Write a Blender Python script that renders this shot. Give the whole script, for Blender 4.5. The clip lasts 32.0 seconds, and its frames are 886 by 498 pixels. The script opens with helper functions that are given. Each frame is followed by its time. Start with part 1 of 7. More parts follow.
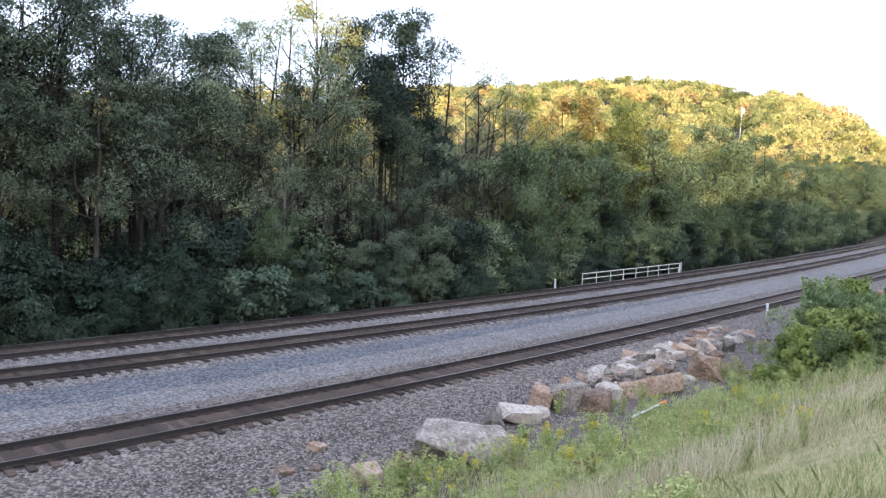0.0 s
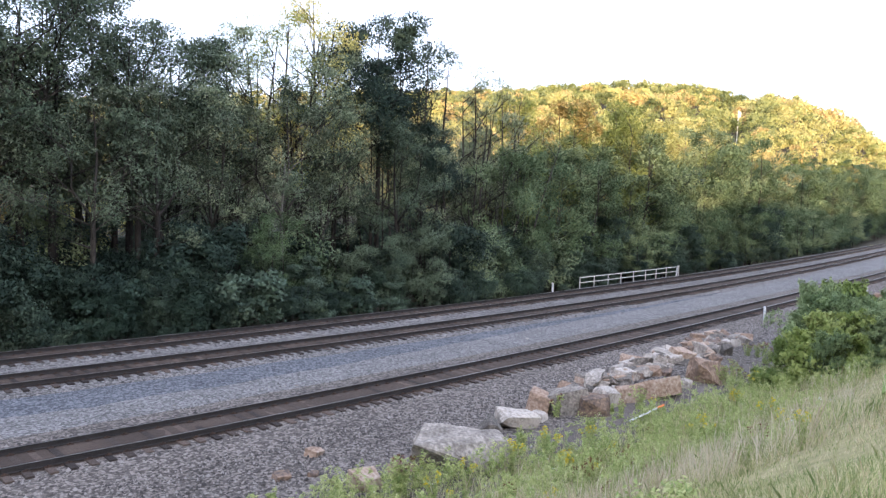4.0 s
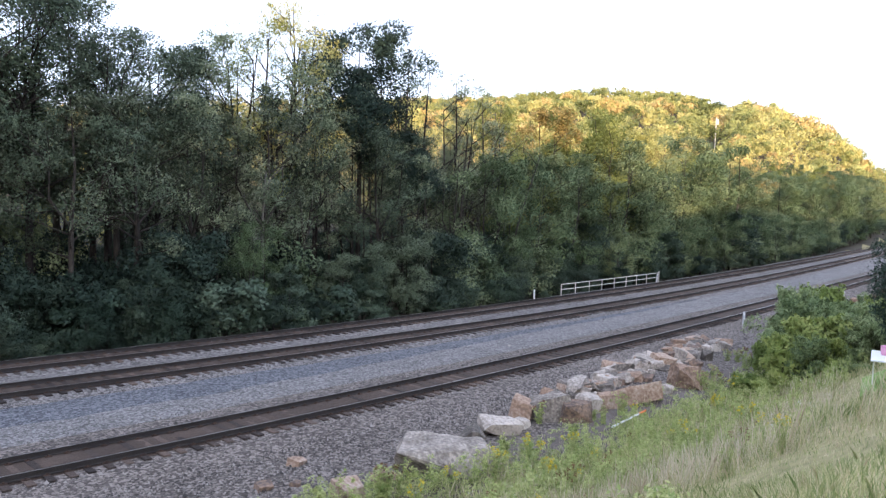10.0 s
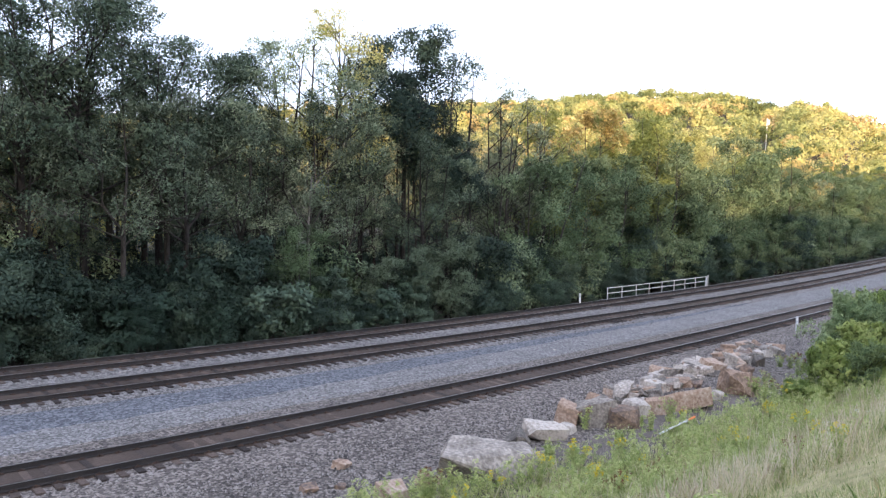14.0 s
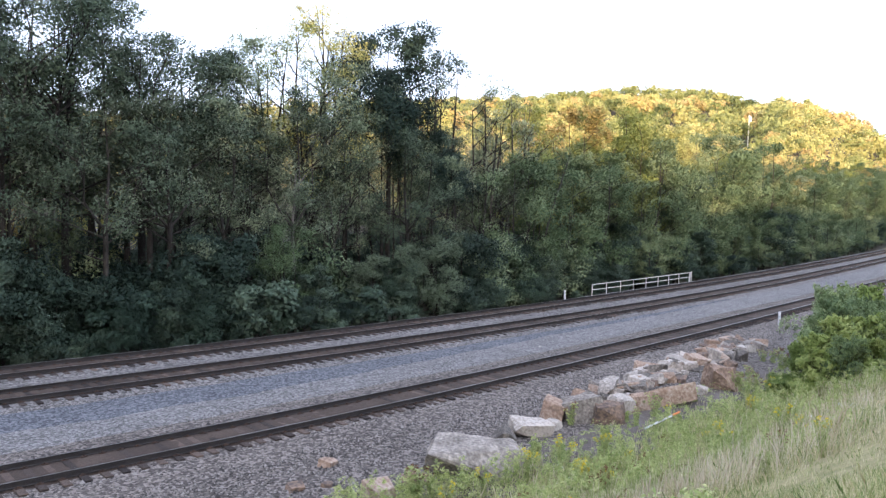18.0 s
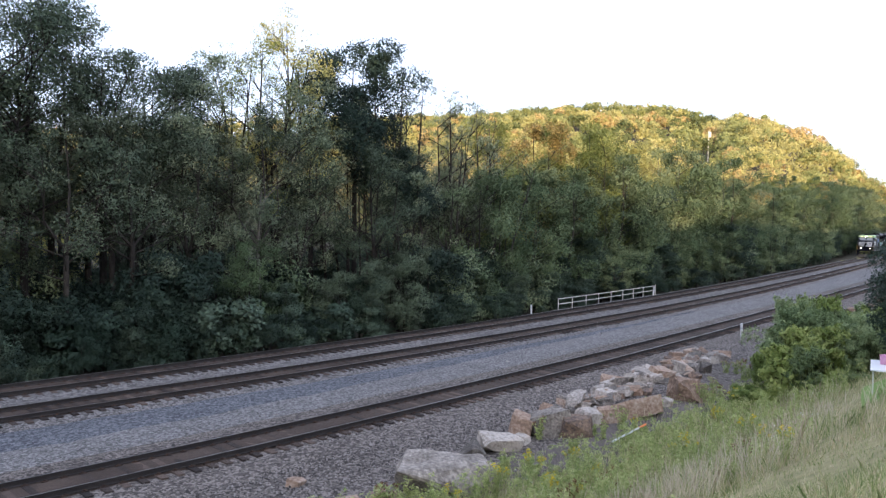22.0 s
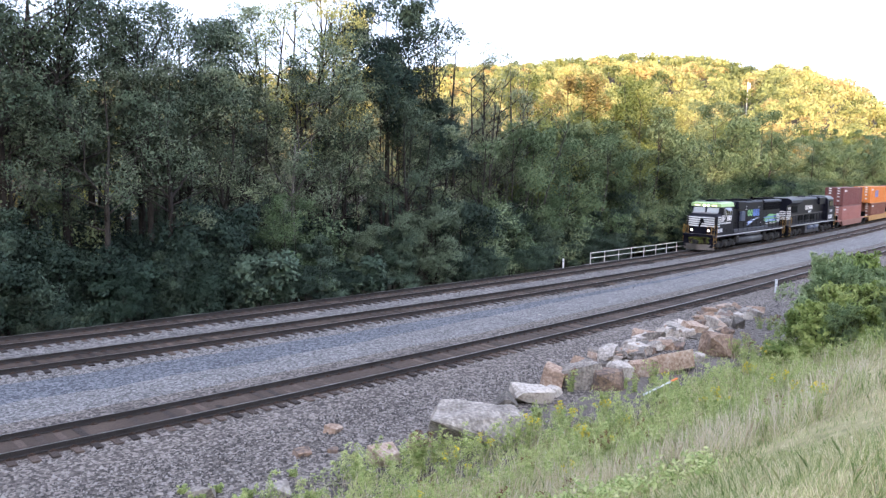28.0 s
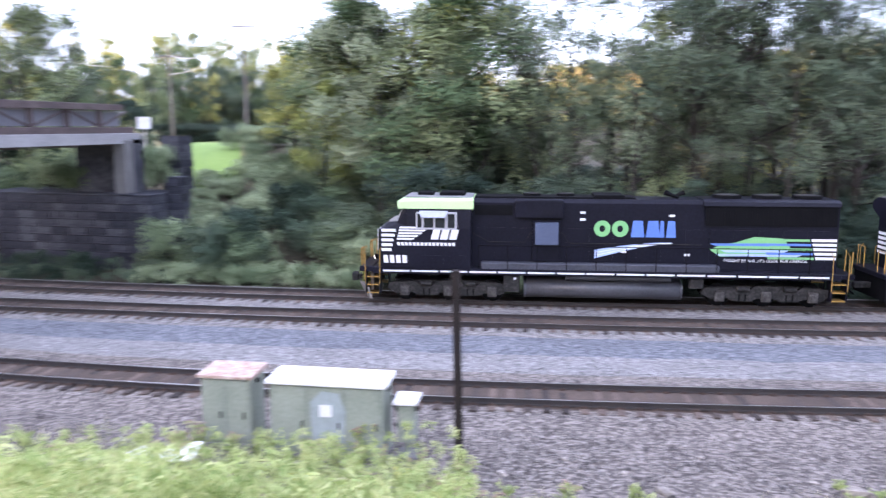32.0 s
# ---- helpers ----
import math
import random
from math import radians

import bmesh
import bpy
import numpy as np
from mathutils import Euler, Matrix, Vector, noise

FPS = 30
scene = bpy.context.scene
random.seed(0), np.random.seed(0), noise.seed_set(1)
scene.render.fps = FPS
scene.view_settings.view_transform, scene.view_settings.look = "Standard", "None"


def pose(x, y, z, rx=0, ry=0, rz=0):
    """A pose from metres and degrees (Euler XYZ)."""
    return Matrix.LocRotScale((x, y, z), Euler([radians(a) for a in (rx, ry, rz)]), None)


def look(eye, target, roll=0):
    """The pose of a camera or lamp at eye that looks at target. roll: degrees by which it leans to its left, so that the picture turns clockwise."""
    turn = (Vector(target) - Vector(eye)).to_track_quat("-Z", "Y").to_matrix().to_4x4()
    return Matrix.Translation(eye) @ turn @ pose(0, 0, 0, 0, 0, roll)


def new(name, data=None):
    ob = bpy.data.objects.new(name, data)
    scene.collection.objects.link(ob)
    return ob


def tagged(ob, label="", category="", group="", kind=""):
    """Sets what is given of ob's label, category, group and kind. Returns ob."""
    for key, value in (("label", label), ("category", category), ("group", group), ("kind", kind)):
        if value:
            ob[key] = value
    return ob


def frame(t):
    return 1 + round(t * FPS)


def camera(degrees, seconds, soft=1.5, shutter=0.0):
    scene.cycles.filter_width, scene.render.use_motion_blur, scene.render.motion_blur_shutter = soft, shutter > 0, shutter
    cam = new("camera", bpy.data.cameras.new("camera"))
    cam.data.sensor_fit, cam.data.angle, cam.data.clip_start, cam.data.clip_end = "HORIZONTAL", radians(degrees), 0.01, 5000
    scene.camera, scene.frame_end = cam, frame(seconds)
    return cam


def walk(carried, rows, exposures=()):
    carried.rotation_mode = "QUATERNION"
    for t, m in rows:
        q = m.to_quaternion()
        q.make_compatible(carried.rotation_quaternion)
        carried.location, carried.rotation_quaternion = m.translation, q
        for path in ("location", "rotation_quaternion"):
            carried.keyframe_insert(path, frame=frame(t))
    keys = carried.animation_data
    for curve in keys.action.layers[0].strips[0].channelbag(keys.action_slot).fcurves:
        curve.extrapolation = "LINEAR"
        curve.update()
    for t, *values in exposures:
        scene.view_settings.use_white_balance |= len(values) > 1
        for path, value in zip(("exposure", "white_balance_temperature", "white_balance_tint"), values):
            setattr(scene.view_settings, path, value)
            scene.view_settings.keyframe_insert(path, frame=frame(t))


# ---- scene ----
# camera and its path: seconds, x, y, z, rx, ry, rz
cam = camera(58.6, 32.0, soft=1.35, shutter=0.5)
PATH = [
    (0, 0.025, -0.110, 7.574, 85.257, -2.436, -34.219),
    (0.5, 0.025, -0.113, 7.574, 85.256, -2.442, -34.177),
    (1, 0.016, -0.117, 7.577, 85.121, -2.474, -34.182),
    (1.5, 0.034, -0.110, 7.578, 85.404, -2.372, -34.247),
    (2, 0.025, -0.118, 7.583, 85.466, -2.354, -34.350),
    (2.5, 0.003, -0.133, 7.585, 85.541, -2.128, -34.479),
    (3, 0.029, -0.118, 7.583, 85.652, -2.266, -34.632),
    (3.5, 0.045, -0.108, 7.578, 85.586, -2.358, -34.394),
    (5.5, 0.027, -0.115, 7.579, 85.554, -1.991, -34.630),
    (6, 0.013, -0.123, 7.579, 85.394, -2.111, -34.609),
    (6.5, 0.039, -0.108, 7.578, 85.362, -2.102, -34.625),
    (7, 0.014, -0.119, 7.579, 85.235, -2.291, -34.740),
    (7.5, 0.025, -0.111, 7.581, 84.900, -1.465, -34.754),
    (8, 0.028, -0.114, 7.580, 85.857, -2.050, -34.394),
    (8.5, 0.009, -0.119, 7.582, 85.650, -1.791, -35.644),
    (9, 0.024, -0.113, 7.575, 85.957, -2.295, -35.752),
    (9.5, 0.025, -0.111, 7.578, 85.869, -2.235, -35.907),
    (10, 0.022, -0.114, 7.580, 86.173, -2.054, -35.768),
    (10.5, 0.048, -0.102, 7.573, 86.396, -2.028, -36.375),
    (11, 0.062, -0.087, 7.572, 86.239, -1.793, -35.270),
    (11.5, 0.172, -0.031, 7.555, 86.084, -3.517, -33.582),
    (12, 0.100, -0.068, 7.566, 85.612, -3.561, -32.357),
    (12.5, 0.206, 0.008, 7.544, 85.082, -2.411, -33.167),
    (13, 0.146, -0.023, 7.554, 85.556, -1.935, -34.303),
    (13.5, 0.104, -0.043, 7.555, 85.910, -0.902, -34.454),
    (14, 0.088, -0.050, 7.562, 86.332, -1.756, -32.529),
    (14.5, 0.041, -0.058, 7.558, 86.675, -2.241, -33.078),
    (15, 0.058, -0.050, 7.558, 85.823, -2.081, -32.777),
    (15.5, 0.062, -0.036, 7.551, 85.572, -1.905, -33.228),
    (17.5, 0.090, -0.019, 7.550, 85.949, -1.550, -33.488),
    (18, 0.081, -0.026, 7.556, 86.173, -1.553, -33.651),
    (18.5, 0.070, -0.032, 7.557, 86.340, -1.356, -33.972),
    (19, 0.082, -0.026, 7.557, 86.642, -1.269, -34.118),
    (19.5, 0.076, -0.027, 7.555, 86.516, -1.244, -34.072),
    (20, 0.060, -0.037, 7.560, 86.398, -1.173, -33.744),
    (20.5, 0.082, -0.029, 7.557, 86.699, -1.241, -33.932),
    (21, 0.080, -0.034, 7.560, 87.080, -1.159, -34.715),
    (21.5, 0.079, -0.030, 7.562, 87.169, -1.198, -35.940),
    (22, 0.011, -0.063, 7.569, 87.381, -1.149, -36.136),
    (22.5, -0.053, -0.097, 7.574, 87.622, -1.606, -35.987),
    (23, -0.044, -0.090, 7.573, 87.640, -1.635, -36.464),
    (23.5, -0.028, -0.084, 7.572, 87.565, -1.705, -35.967),
    (24, -0.048, -0.101, 7.573, 86.668, -1.885, -35.677),
    (24.5, -0.098, -0.119, 7.580, 86.094, -2.584, -35.959),
    (25, -0.085, -0.115, 7.579, 84.448, -2.306, -35.020),
    (25.5, -0.036, -0.091, 7.574, 84.347, -2.225, -34.144),
    (27.5, -0.172, -0.108, 7.611, 84.158, -1.772, -33.726),
    (28, -0.193, -0.151, 7.617, 83.897, -1.392, -33.870),
    (28.5, -0.172, -0.096, 7.628, 83.606, -1.365, -33.221),
    (29, -0.183, -0.098, 7.616, 84.354, -1.406, -32.489),
    (29.5, -0.206, -0.081, 7.608, 84.322, -1.681, -31.020),
    (30, -0.235, -0.039, 7.556, 83.149, -1.244, -26.335),
    (30.5, 0.204, -0.120, 7.622, 82.406, -0.649, -17.538),
    (31, 0.239, -0.106, 7.739, 81.677, -0.645, -10.663),
    (31.5, 0.000, 0.000, 7.658, 81.557, -0.587, 0.087),
    (31.7, -0.158, 0.000, 7.619, 81.549, -0.669, 5.245),
    (31.8, -0.167, 0.056, 7.659, 81.390, -0.463, 7.853),
    (32, -0.095, -0.081, 7.726, 81.212, -0.048, 12.811),
]
EXPOSURES = [(0, 1.18, 5960, 17), (3, 1.18, 5960, 17), (9, 1.03, 5940, 17), (10, 1.0, 5940, 17), (12, 0.93, 5960, 17), (13, 1.1, 5960, 17), (15, 1.12, 5960, 17), (18, 1.15, 5960, 17), (20, 1.0, 5930, 17), (21, 0.94, 5910, 17), (22, 0.66, 5910, 17), (23, 0.4, 5930, 17), (24, 0.36, 5930, 17), (25, 0.9, 5950, 17), (28, 1.38, 5850, 18), (29, 1.45, 5840, 18), (30, 1.5, 5830, 19), (31, 1.97, 5860, 25), (32, 2.0, 5830, 26)]
walk(cam, [(r[0], pose(*r[1:])) for r in PATH], EXPOSURES)

# ---- light ----
SUN_AZ, SUN_EL = 212.0, 7.0      # where the sun stands: degrees clockwise from +y, degrees up
world = bpy.data.worlds.new("sky")
scene.world = world
world.use_nodes = True
wn, wl = world.node_tree.nodes, world.node_tree.links
sky = wn.new("ShaderNodeTexSky")
sky.sky_type, sky.sun_disc = "NISHITA", False
sky.sun_elevation, sky.sun_rotation = radians(SUN_EL + 9), radians(SUN_AZ)
sky.air_density, sky.dust_density, sky.ozone_density = 1.0, 2.0, 1.0
haze = wn.new("ShaderNodeMix")
haze.data_type = "RGBA"
haze.inputs["Factor"].default_value = 0.55
haze.inputs[7].default_value = (7.3, 7.9, 9.0, 1)
wl.new(sky.outputs[0], haze.inputs[6])
wl.new(haze.outputs[2], wn["Background"].inputs[0])
wn["Background"].inputs[1].default_value = 0.15
sun = new("sun", bpy.data.lights.new("sun", "SUN"))
sun.data.energy, sun.data.angle, sun.data.color = 5.0, radians(0.6), (1.0, 0.72, 0.42)
_a, _e = radians(SUN_AZ), radians(SUN_EL)
sun.matrix_world = look((0, 0, 60), (-math.sin(_a) * math.cos(_e), -math.cos(_a) * math.cos(_e), 60 - math.sin(_e)))

# ---- materials ----
def tone(name, cols, rough=0.8, metal=0.0, scale=3.0, fine=40.0, bump=0.15, island=0.0, obj=0.0, coords="Object", spec=0.4, translucent=0.0, stretch=None, coat=0.0):
    """A surface of two or three colours mixed by noise at two scales, with fine relief."""
    m = bpy.data.materials.new(name)
    m.use_nodes = True
    n, l = m.node_tree.nodes, m.node_tree.links
    b = n["Principled BSDF"]
    tc = n.new("ShaderNodeTexCoord")
    src = tc.outputs[coords]
    if stretch:
        mp = n.new("ShaderNodeMapping")
        mp.inputs["Scale"].default_value = stretch
        l.new(src, mp.inputs[0])
        src = mp.outputs[0]
    big = n.new("ShaderNodeTexNoise")
    big.inputs["Scale"].default_value, big.inputs["Detail"].default_value = scale, 5
    sm = n.new("ShaderNodeTexNoise")
    sm.inputs["Scale"].default_value, sm.inputs["Detail"].default_value = fine, 3
    l.new(src, big.inputs["Vector"])
    l.new(src, sm.inputs["Vector"])
    add = n.new("ShaderNodeMath")
    add.operation = "MULTIPLY_ADD"
    add.inputs[1].default_value = 0.55
    l.new(sm.outputs[0], add.inputs[0])
    half = n.new("ShaderNodeMath")
    half.operation = "MULTIPLY"
    half.inputs[1].default_value = 0.45
    l.new(big.outputs[0], half.inputs[0])
    l.new(half.outputs[0], add.inputs[2])
    val = add.outputs[0]
    if island:
        g = n.new("ShaderNodeNewGeometry")
        k = n.new("ShaderNodeMath")
        k.operation = "MULTIPLY_ADD"
        k.inputs[1].default_value = island
        l.new(g.outputs["Random Per Island"], k.inputs[0])
        l.new(val, k.inputs[2])
        k2 = n.new("ShaderNodeMath")
        k2.operation = "SUBTRACT"
        k2.inputs[1].default_value = island / 2
        l.new(k.outputs[0], k2.inputs[0])
        val = k2.outputs[0]
    if obj:
        o = n.new("ShaderNodeObjectInfo")
        k = n.new("ShaderNodeMath")
        k.operation = "MULTIPLY_ADD"
        k.inputs[1].default_value = obj
        l.new(o.outputs["Random"], k.inputs[0])
        l.new(val, k.inputs[2])
        k2 = n.new("ShaderNodeMath")
        k2.operation = "SUBTRACT"
        k2.inputs[1].default_value = obj / 2
        l.new(k.outputs[0], k2.inputs[0])
        val = k2.outputs[0]
    r = n.new("ShaderNodeValToRGB")
    e = r.color_ramp.elements
    cols = [(*c, 1) for c in cols]
    e[0].position, e[0].color = 0.3, cols[0]
    e[1].position, e[1].color = 0.7, cols[-1]
    for i, c in enumerate(cols[1:-1]):
        x = e.new(0.3 + 0.4 * (i + 1) / (len(cols) - 1))
        x.color = c
    l.new(val, r.inputs[0])
    l.new(r.outputs[0], b.inputs["Base Color"])
    b.inputs["Roughness"].default_value, b.inputs["Metallic"].default_value = rough, metal
    b.inputs["Specular IOR Level"].default_value = spec
    b.inputs["Coat Weight"].default_value = coat
    if bump:
        bp = n.new("ShaderNodeBump")
        bp.inputs["Strength"].default_value, bp.inputs["Distance"].default_value = bump, 0.05
        l.new(sm.outputs[0], bp.inputs["Height"])
        l.new(bp.outputs[0], b.inputs["Normal"])
    if translucent:
        tr = n.new("ShaderNodeBsdfTranslucent")
        l.new(r.outputs[0], tr.inputs[0])
        mx = n.new("ShaderNodeMixShader")
        mx.inputs[0].default_value = translucent
        l.new(b.outputs[0], mx.inputs[1])
        l.new(tr.outputs[0], mx.inputs[2])
        l.new(mx.outputs[0], n["Material Output"].inputs[0])
    return m


def glow(name, col, strength):
    m = bpy.data.materials.new(name)
    m.use_nodes = True
    b = m.node_tree.nodes["Principled BSDF"]
    b.inputs["Base Color"].default_value = b.inputs["Emission Color"].default_value = (*col, 1)
    b.inputs["Emission Strength"].default_value = strength
    return m


def stony(name, cols, cell, rough=0.95, bump=0.8, patch=0.25):
    """Loose broken stone: cells of random grey with dark joints, patches of dust."""
    m = bpy.data.materials.new(name)
    m.use_nodes = True
    n, l = m.node_tree.nodes, m.node_tree.links
    b = n["Principled BSDF"]
    tc = n.new("ShaderNodeTexCoord")
    v = n.new("ShaderNodeTexVoronoi")
    v.inputs["Scale"].default_value = 1 / cell
    l.new(tc.outputs["Object"], v.inputs["Vector"])
    ns = n.new("ShaderNodeTexNoise")
    ns.inputs["Scale"].default_value, ns.inputs["Detail"].default_value = patch, 6
    l.new(tc.outputs["Object"], ns.inputs["Vector"])
    sep = n.new("ShaderNodeSeparateColor")
    l.new(v.outputs["Color"], sep.inputs[0])
    a = n.new("ShaderNodeMath")
    a.operation, a.inputs[1].default_value = "MULTIPLY_ADD", 0.72
    l.new(sep.outputs[0], a.inputs[0])
    h = n.new("ShaderNodeMath")
    h.operation, h.inputs[1].default_value = "MULTIPLY", 0.34
    l.new(ns.outputs[0], h.inputs[0])
    l.new(h.outputs[0], a.inputs[2])
    r = n.new("ShaderNodeValToRGB")
    e = r.color_ramp.elements
    e[0].position, e[0].color = 0.15, (*cols[0], 1)
    e[1].position, e[1].color = 0.85, (*cols[2], 1)
    x = e.new(0.5)
    x.color = (*cols[1], 1)
    l.new(a.outputs[0], r.inputs[0])
    l.new(r.outputs[0], b.inputs["Base Color"])
    b.inputs["Roughness"].default_value = rough
    b.inputs["Specular IOR Level"].default_value = 0.2
    bp = n.new("ShaderNodeBump")
    bp.inputs["Strength"].default_value, bp.inputs["Distance"].default_value = bump, cell
    bp.invert = True
    l.new(v.outputs["Distance"], bp.inputs["Height"])
    l.new(bp.outputs[0], b.inputs["Normal"])
    return m


M_BALLAST = stony("brown_grey_ballast", [(0.055, 0.048, 0.043), (0.135, 0.116, 0.103), (0.30, 0.262, 0.232)], 0.075)
M_GRAVEL = stony("bluish_grey_gravel", [(0.062, 0.066, 0.077), (0.122, 0.127, 0.142), (0.235, 0.24, 0.256)], 0.08, patch=0.35)
M_DUSTY = stony("dusty_grey_gravel", [(0.10, 0.096, 0.094), (0.19, 0.182, 0.176), (0.33, 0.315, 0.305)], 0.07, patch=0.35)
M_FARBAL = stony("dusty_ballast", [(0.08, 0.074, 0.07), (0.165, 0.153, 0.144), (0.31, 0.287, 0.27)], 0.08)
M_RAIL = tone("worn_rail_steel", [(0.018, 0.016, 0.016), (0.05, 0.042, 0.038)], 0.75, 0.0, 2.0, 30, 0.1)
M_RAILTOP = tone("polished_rail_head", [(0.35, 0.34, 0.33), (0.5, 0.49, 0.48)], 0.3, 0.85, 1.0, 20, 0.02)
M_TIE = tone("old_creosoted_tie", [(0.026, 0.019, 0.016), (0.06, 0.044, 0.036), (0.13, 0.094, 0.073)], 0.9, 0, 2.0, 14, 0.5, obj=0.5, stretch=(1, 6, 6))
M_PLATE = tone("rusty_steel_plate", [(0.03, 0.02, 0.016), (0.10, 0.06, 0.04)], 0.85, 0.2, 6, 40, 0.1)
M_SOIL = tone("grassy_soil", [(0.16, 0.155, 0.06), (0.29, 0.255, 0.115), (0.43, 0.36, 0.2)], 0.95, 0, 0.35, 6, 0.6)
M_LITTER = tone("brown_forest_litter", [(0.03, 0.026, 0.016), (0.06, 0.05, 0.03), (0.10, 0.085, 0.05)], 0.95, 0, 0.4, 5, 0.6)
M_GRASS = tone("dry_summer_grass", [(0.19, 0.27, 0.085), (0.50, 0.50, 0.235), (0.80, 0.69, 0.47)], 0.8, 0, 0.3, 0.9, 0, island=0.5, translucent=0.55)
M_WEED = tone("green_weed_leaves", [(0.24, 0.32, 0.10), (0.42, 0.485, 0.18), (0.60, 0.61, 0.29)], 0.7, 0, 0.8, 3, 0, island=0.4, translucent=0.3)
M_BARK = tone("grey_brown_bark", [(0.016, 0.013, 0.011), (0.04, 0.033, 0.028), (0.08, 0.07, 0.06)], 0.95, 0, 2, 18, 0.7, obj=0.3, stretch=(1, 1, 0.2))
LEAFS = {
    "mid": tone("dull_green_leaves", [(0.054, 0.082, 0.050), (0.104, 0.139, 0.084), (0.175, 0.205, 0.128)], 0.7, 0, 0.5, 4, 0, island=0.10, obj=0.35, translucent=0.18, spec=0.2),
    "green": tone("soft_green_leaves", [(0.075, 0.118, 0.052), (0.155, 0.21, 0.098), (0.27, 0.315, 0.155)], 0.7, 0, 0.5, 4, 0, island=0.10, obj=0.4, translucent=0.18, spec=0.2),
    # dark-leaved trees; on undergrowth this colour also stands in for canopy shade
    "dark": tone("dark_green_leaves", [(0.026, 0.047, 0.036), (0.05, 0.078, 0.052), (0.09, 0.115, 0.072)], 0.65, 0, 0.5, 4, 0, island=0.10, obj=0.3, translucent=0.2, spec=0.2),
    "bush": tone("shrub_leaves", [(0.031, 0.056, 0.035), (0.066, 0.103, 0.062), (0.14, 0.18, 0.11)], 0.65, 0, 0.5, 4, 0, island=0.10, obj=0.6, translucent=0.18, spec=0.25),
    "pale": tone("pale_green_leaves", [(0.105, 0.142, 0.08), (0.20, 0.245, 0.14), (0.33, 0.37, 0.225)], 0.7, 0, 0.5, 4, 0, island=0.10, obj=0.35, translucent=0.18, spec=0.2),
    "grey": tone("grey_green_leaves", [(0.125, 0.175, 0.09), (0.235, 0.295, 0.16), (0.37, 0.425, 0.25)], 0.7, 0, 0.5, 4, 0, island=0.10, obj=0.35, translucent=0.18, spec=0.2),
    # yellowing and turning leaves, brightened so their colour also carries sunlight on crowns
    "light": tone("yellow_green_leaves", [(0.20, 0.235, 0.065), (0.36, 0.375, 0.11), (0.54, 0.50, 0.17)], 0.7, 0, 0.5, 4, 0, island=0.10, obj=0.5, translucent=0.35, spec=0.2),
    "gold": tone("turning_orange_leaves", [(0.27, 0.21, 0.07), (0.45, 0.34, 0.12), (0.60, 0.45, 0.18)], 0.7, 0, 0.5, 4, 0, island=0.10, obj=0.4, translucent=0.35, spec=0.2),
    "teal": tone("blue_green_leaves", [(0.034, 0.063, 0.042), (0.066, 0.106, 0.07), (0.125, 0.175, 0.115)], 0.6, 0, 0.5, 4, 0, island=0.10, obj=0.3, translucent=0.15, spec=0.3),
    "sprout": tone("yellow_green_sapling_leaves", [(0.14, 0.2, 0.05), (0.27, 0.34, 0.09), (0.42, 0.46, 0.15)], 0.65, 0, 0.8, 4, 0, island=0.10, obj=0.3, translucent=0.35, spec=0.25),
    "sumac": tone("green_sumac_leaves", [(0.1, 0.155, 0.066), (0.235, 0.305, 0.135), (0.44, 0.50, 0.24)], 0.65, 0, 0.8, 4, 0, island=0.10, obj=0.2, translucent=0.35, spec=0.25),
}
M_ROCK = tone("broken_limestone", [(0.095, 0.082, 0.07), (0.275, 0.24, 0.205), (0.55, 0.485, 0.42)], 0.9, 0, 1.6, 10, 0.7, obj=0.35)
M_ROCKRED = tone("rust_stained_sandstone", [(0.12, 0.09, 0.075), (0.31, 0.21, 0.145), (0.52, 0.42, 0.34)], 0.9, 0, 1.3, 9, 0.7, obj=0.3)

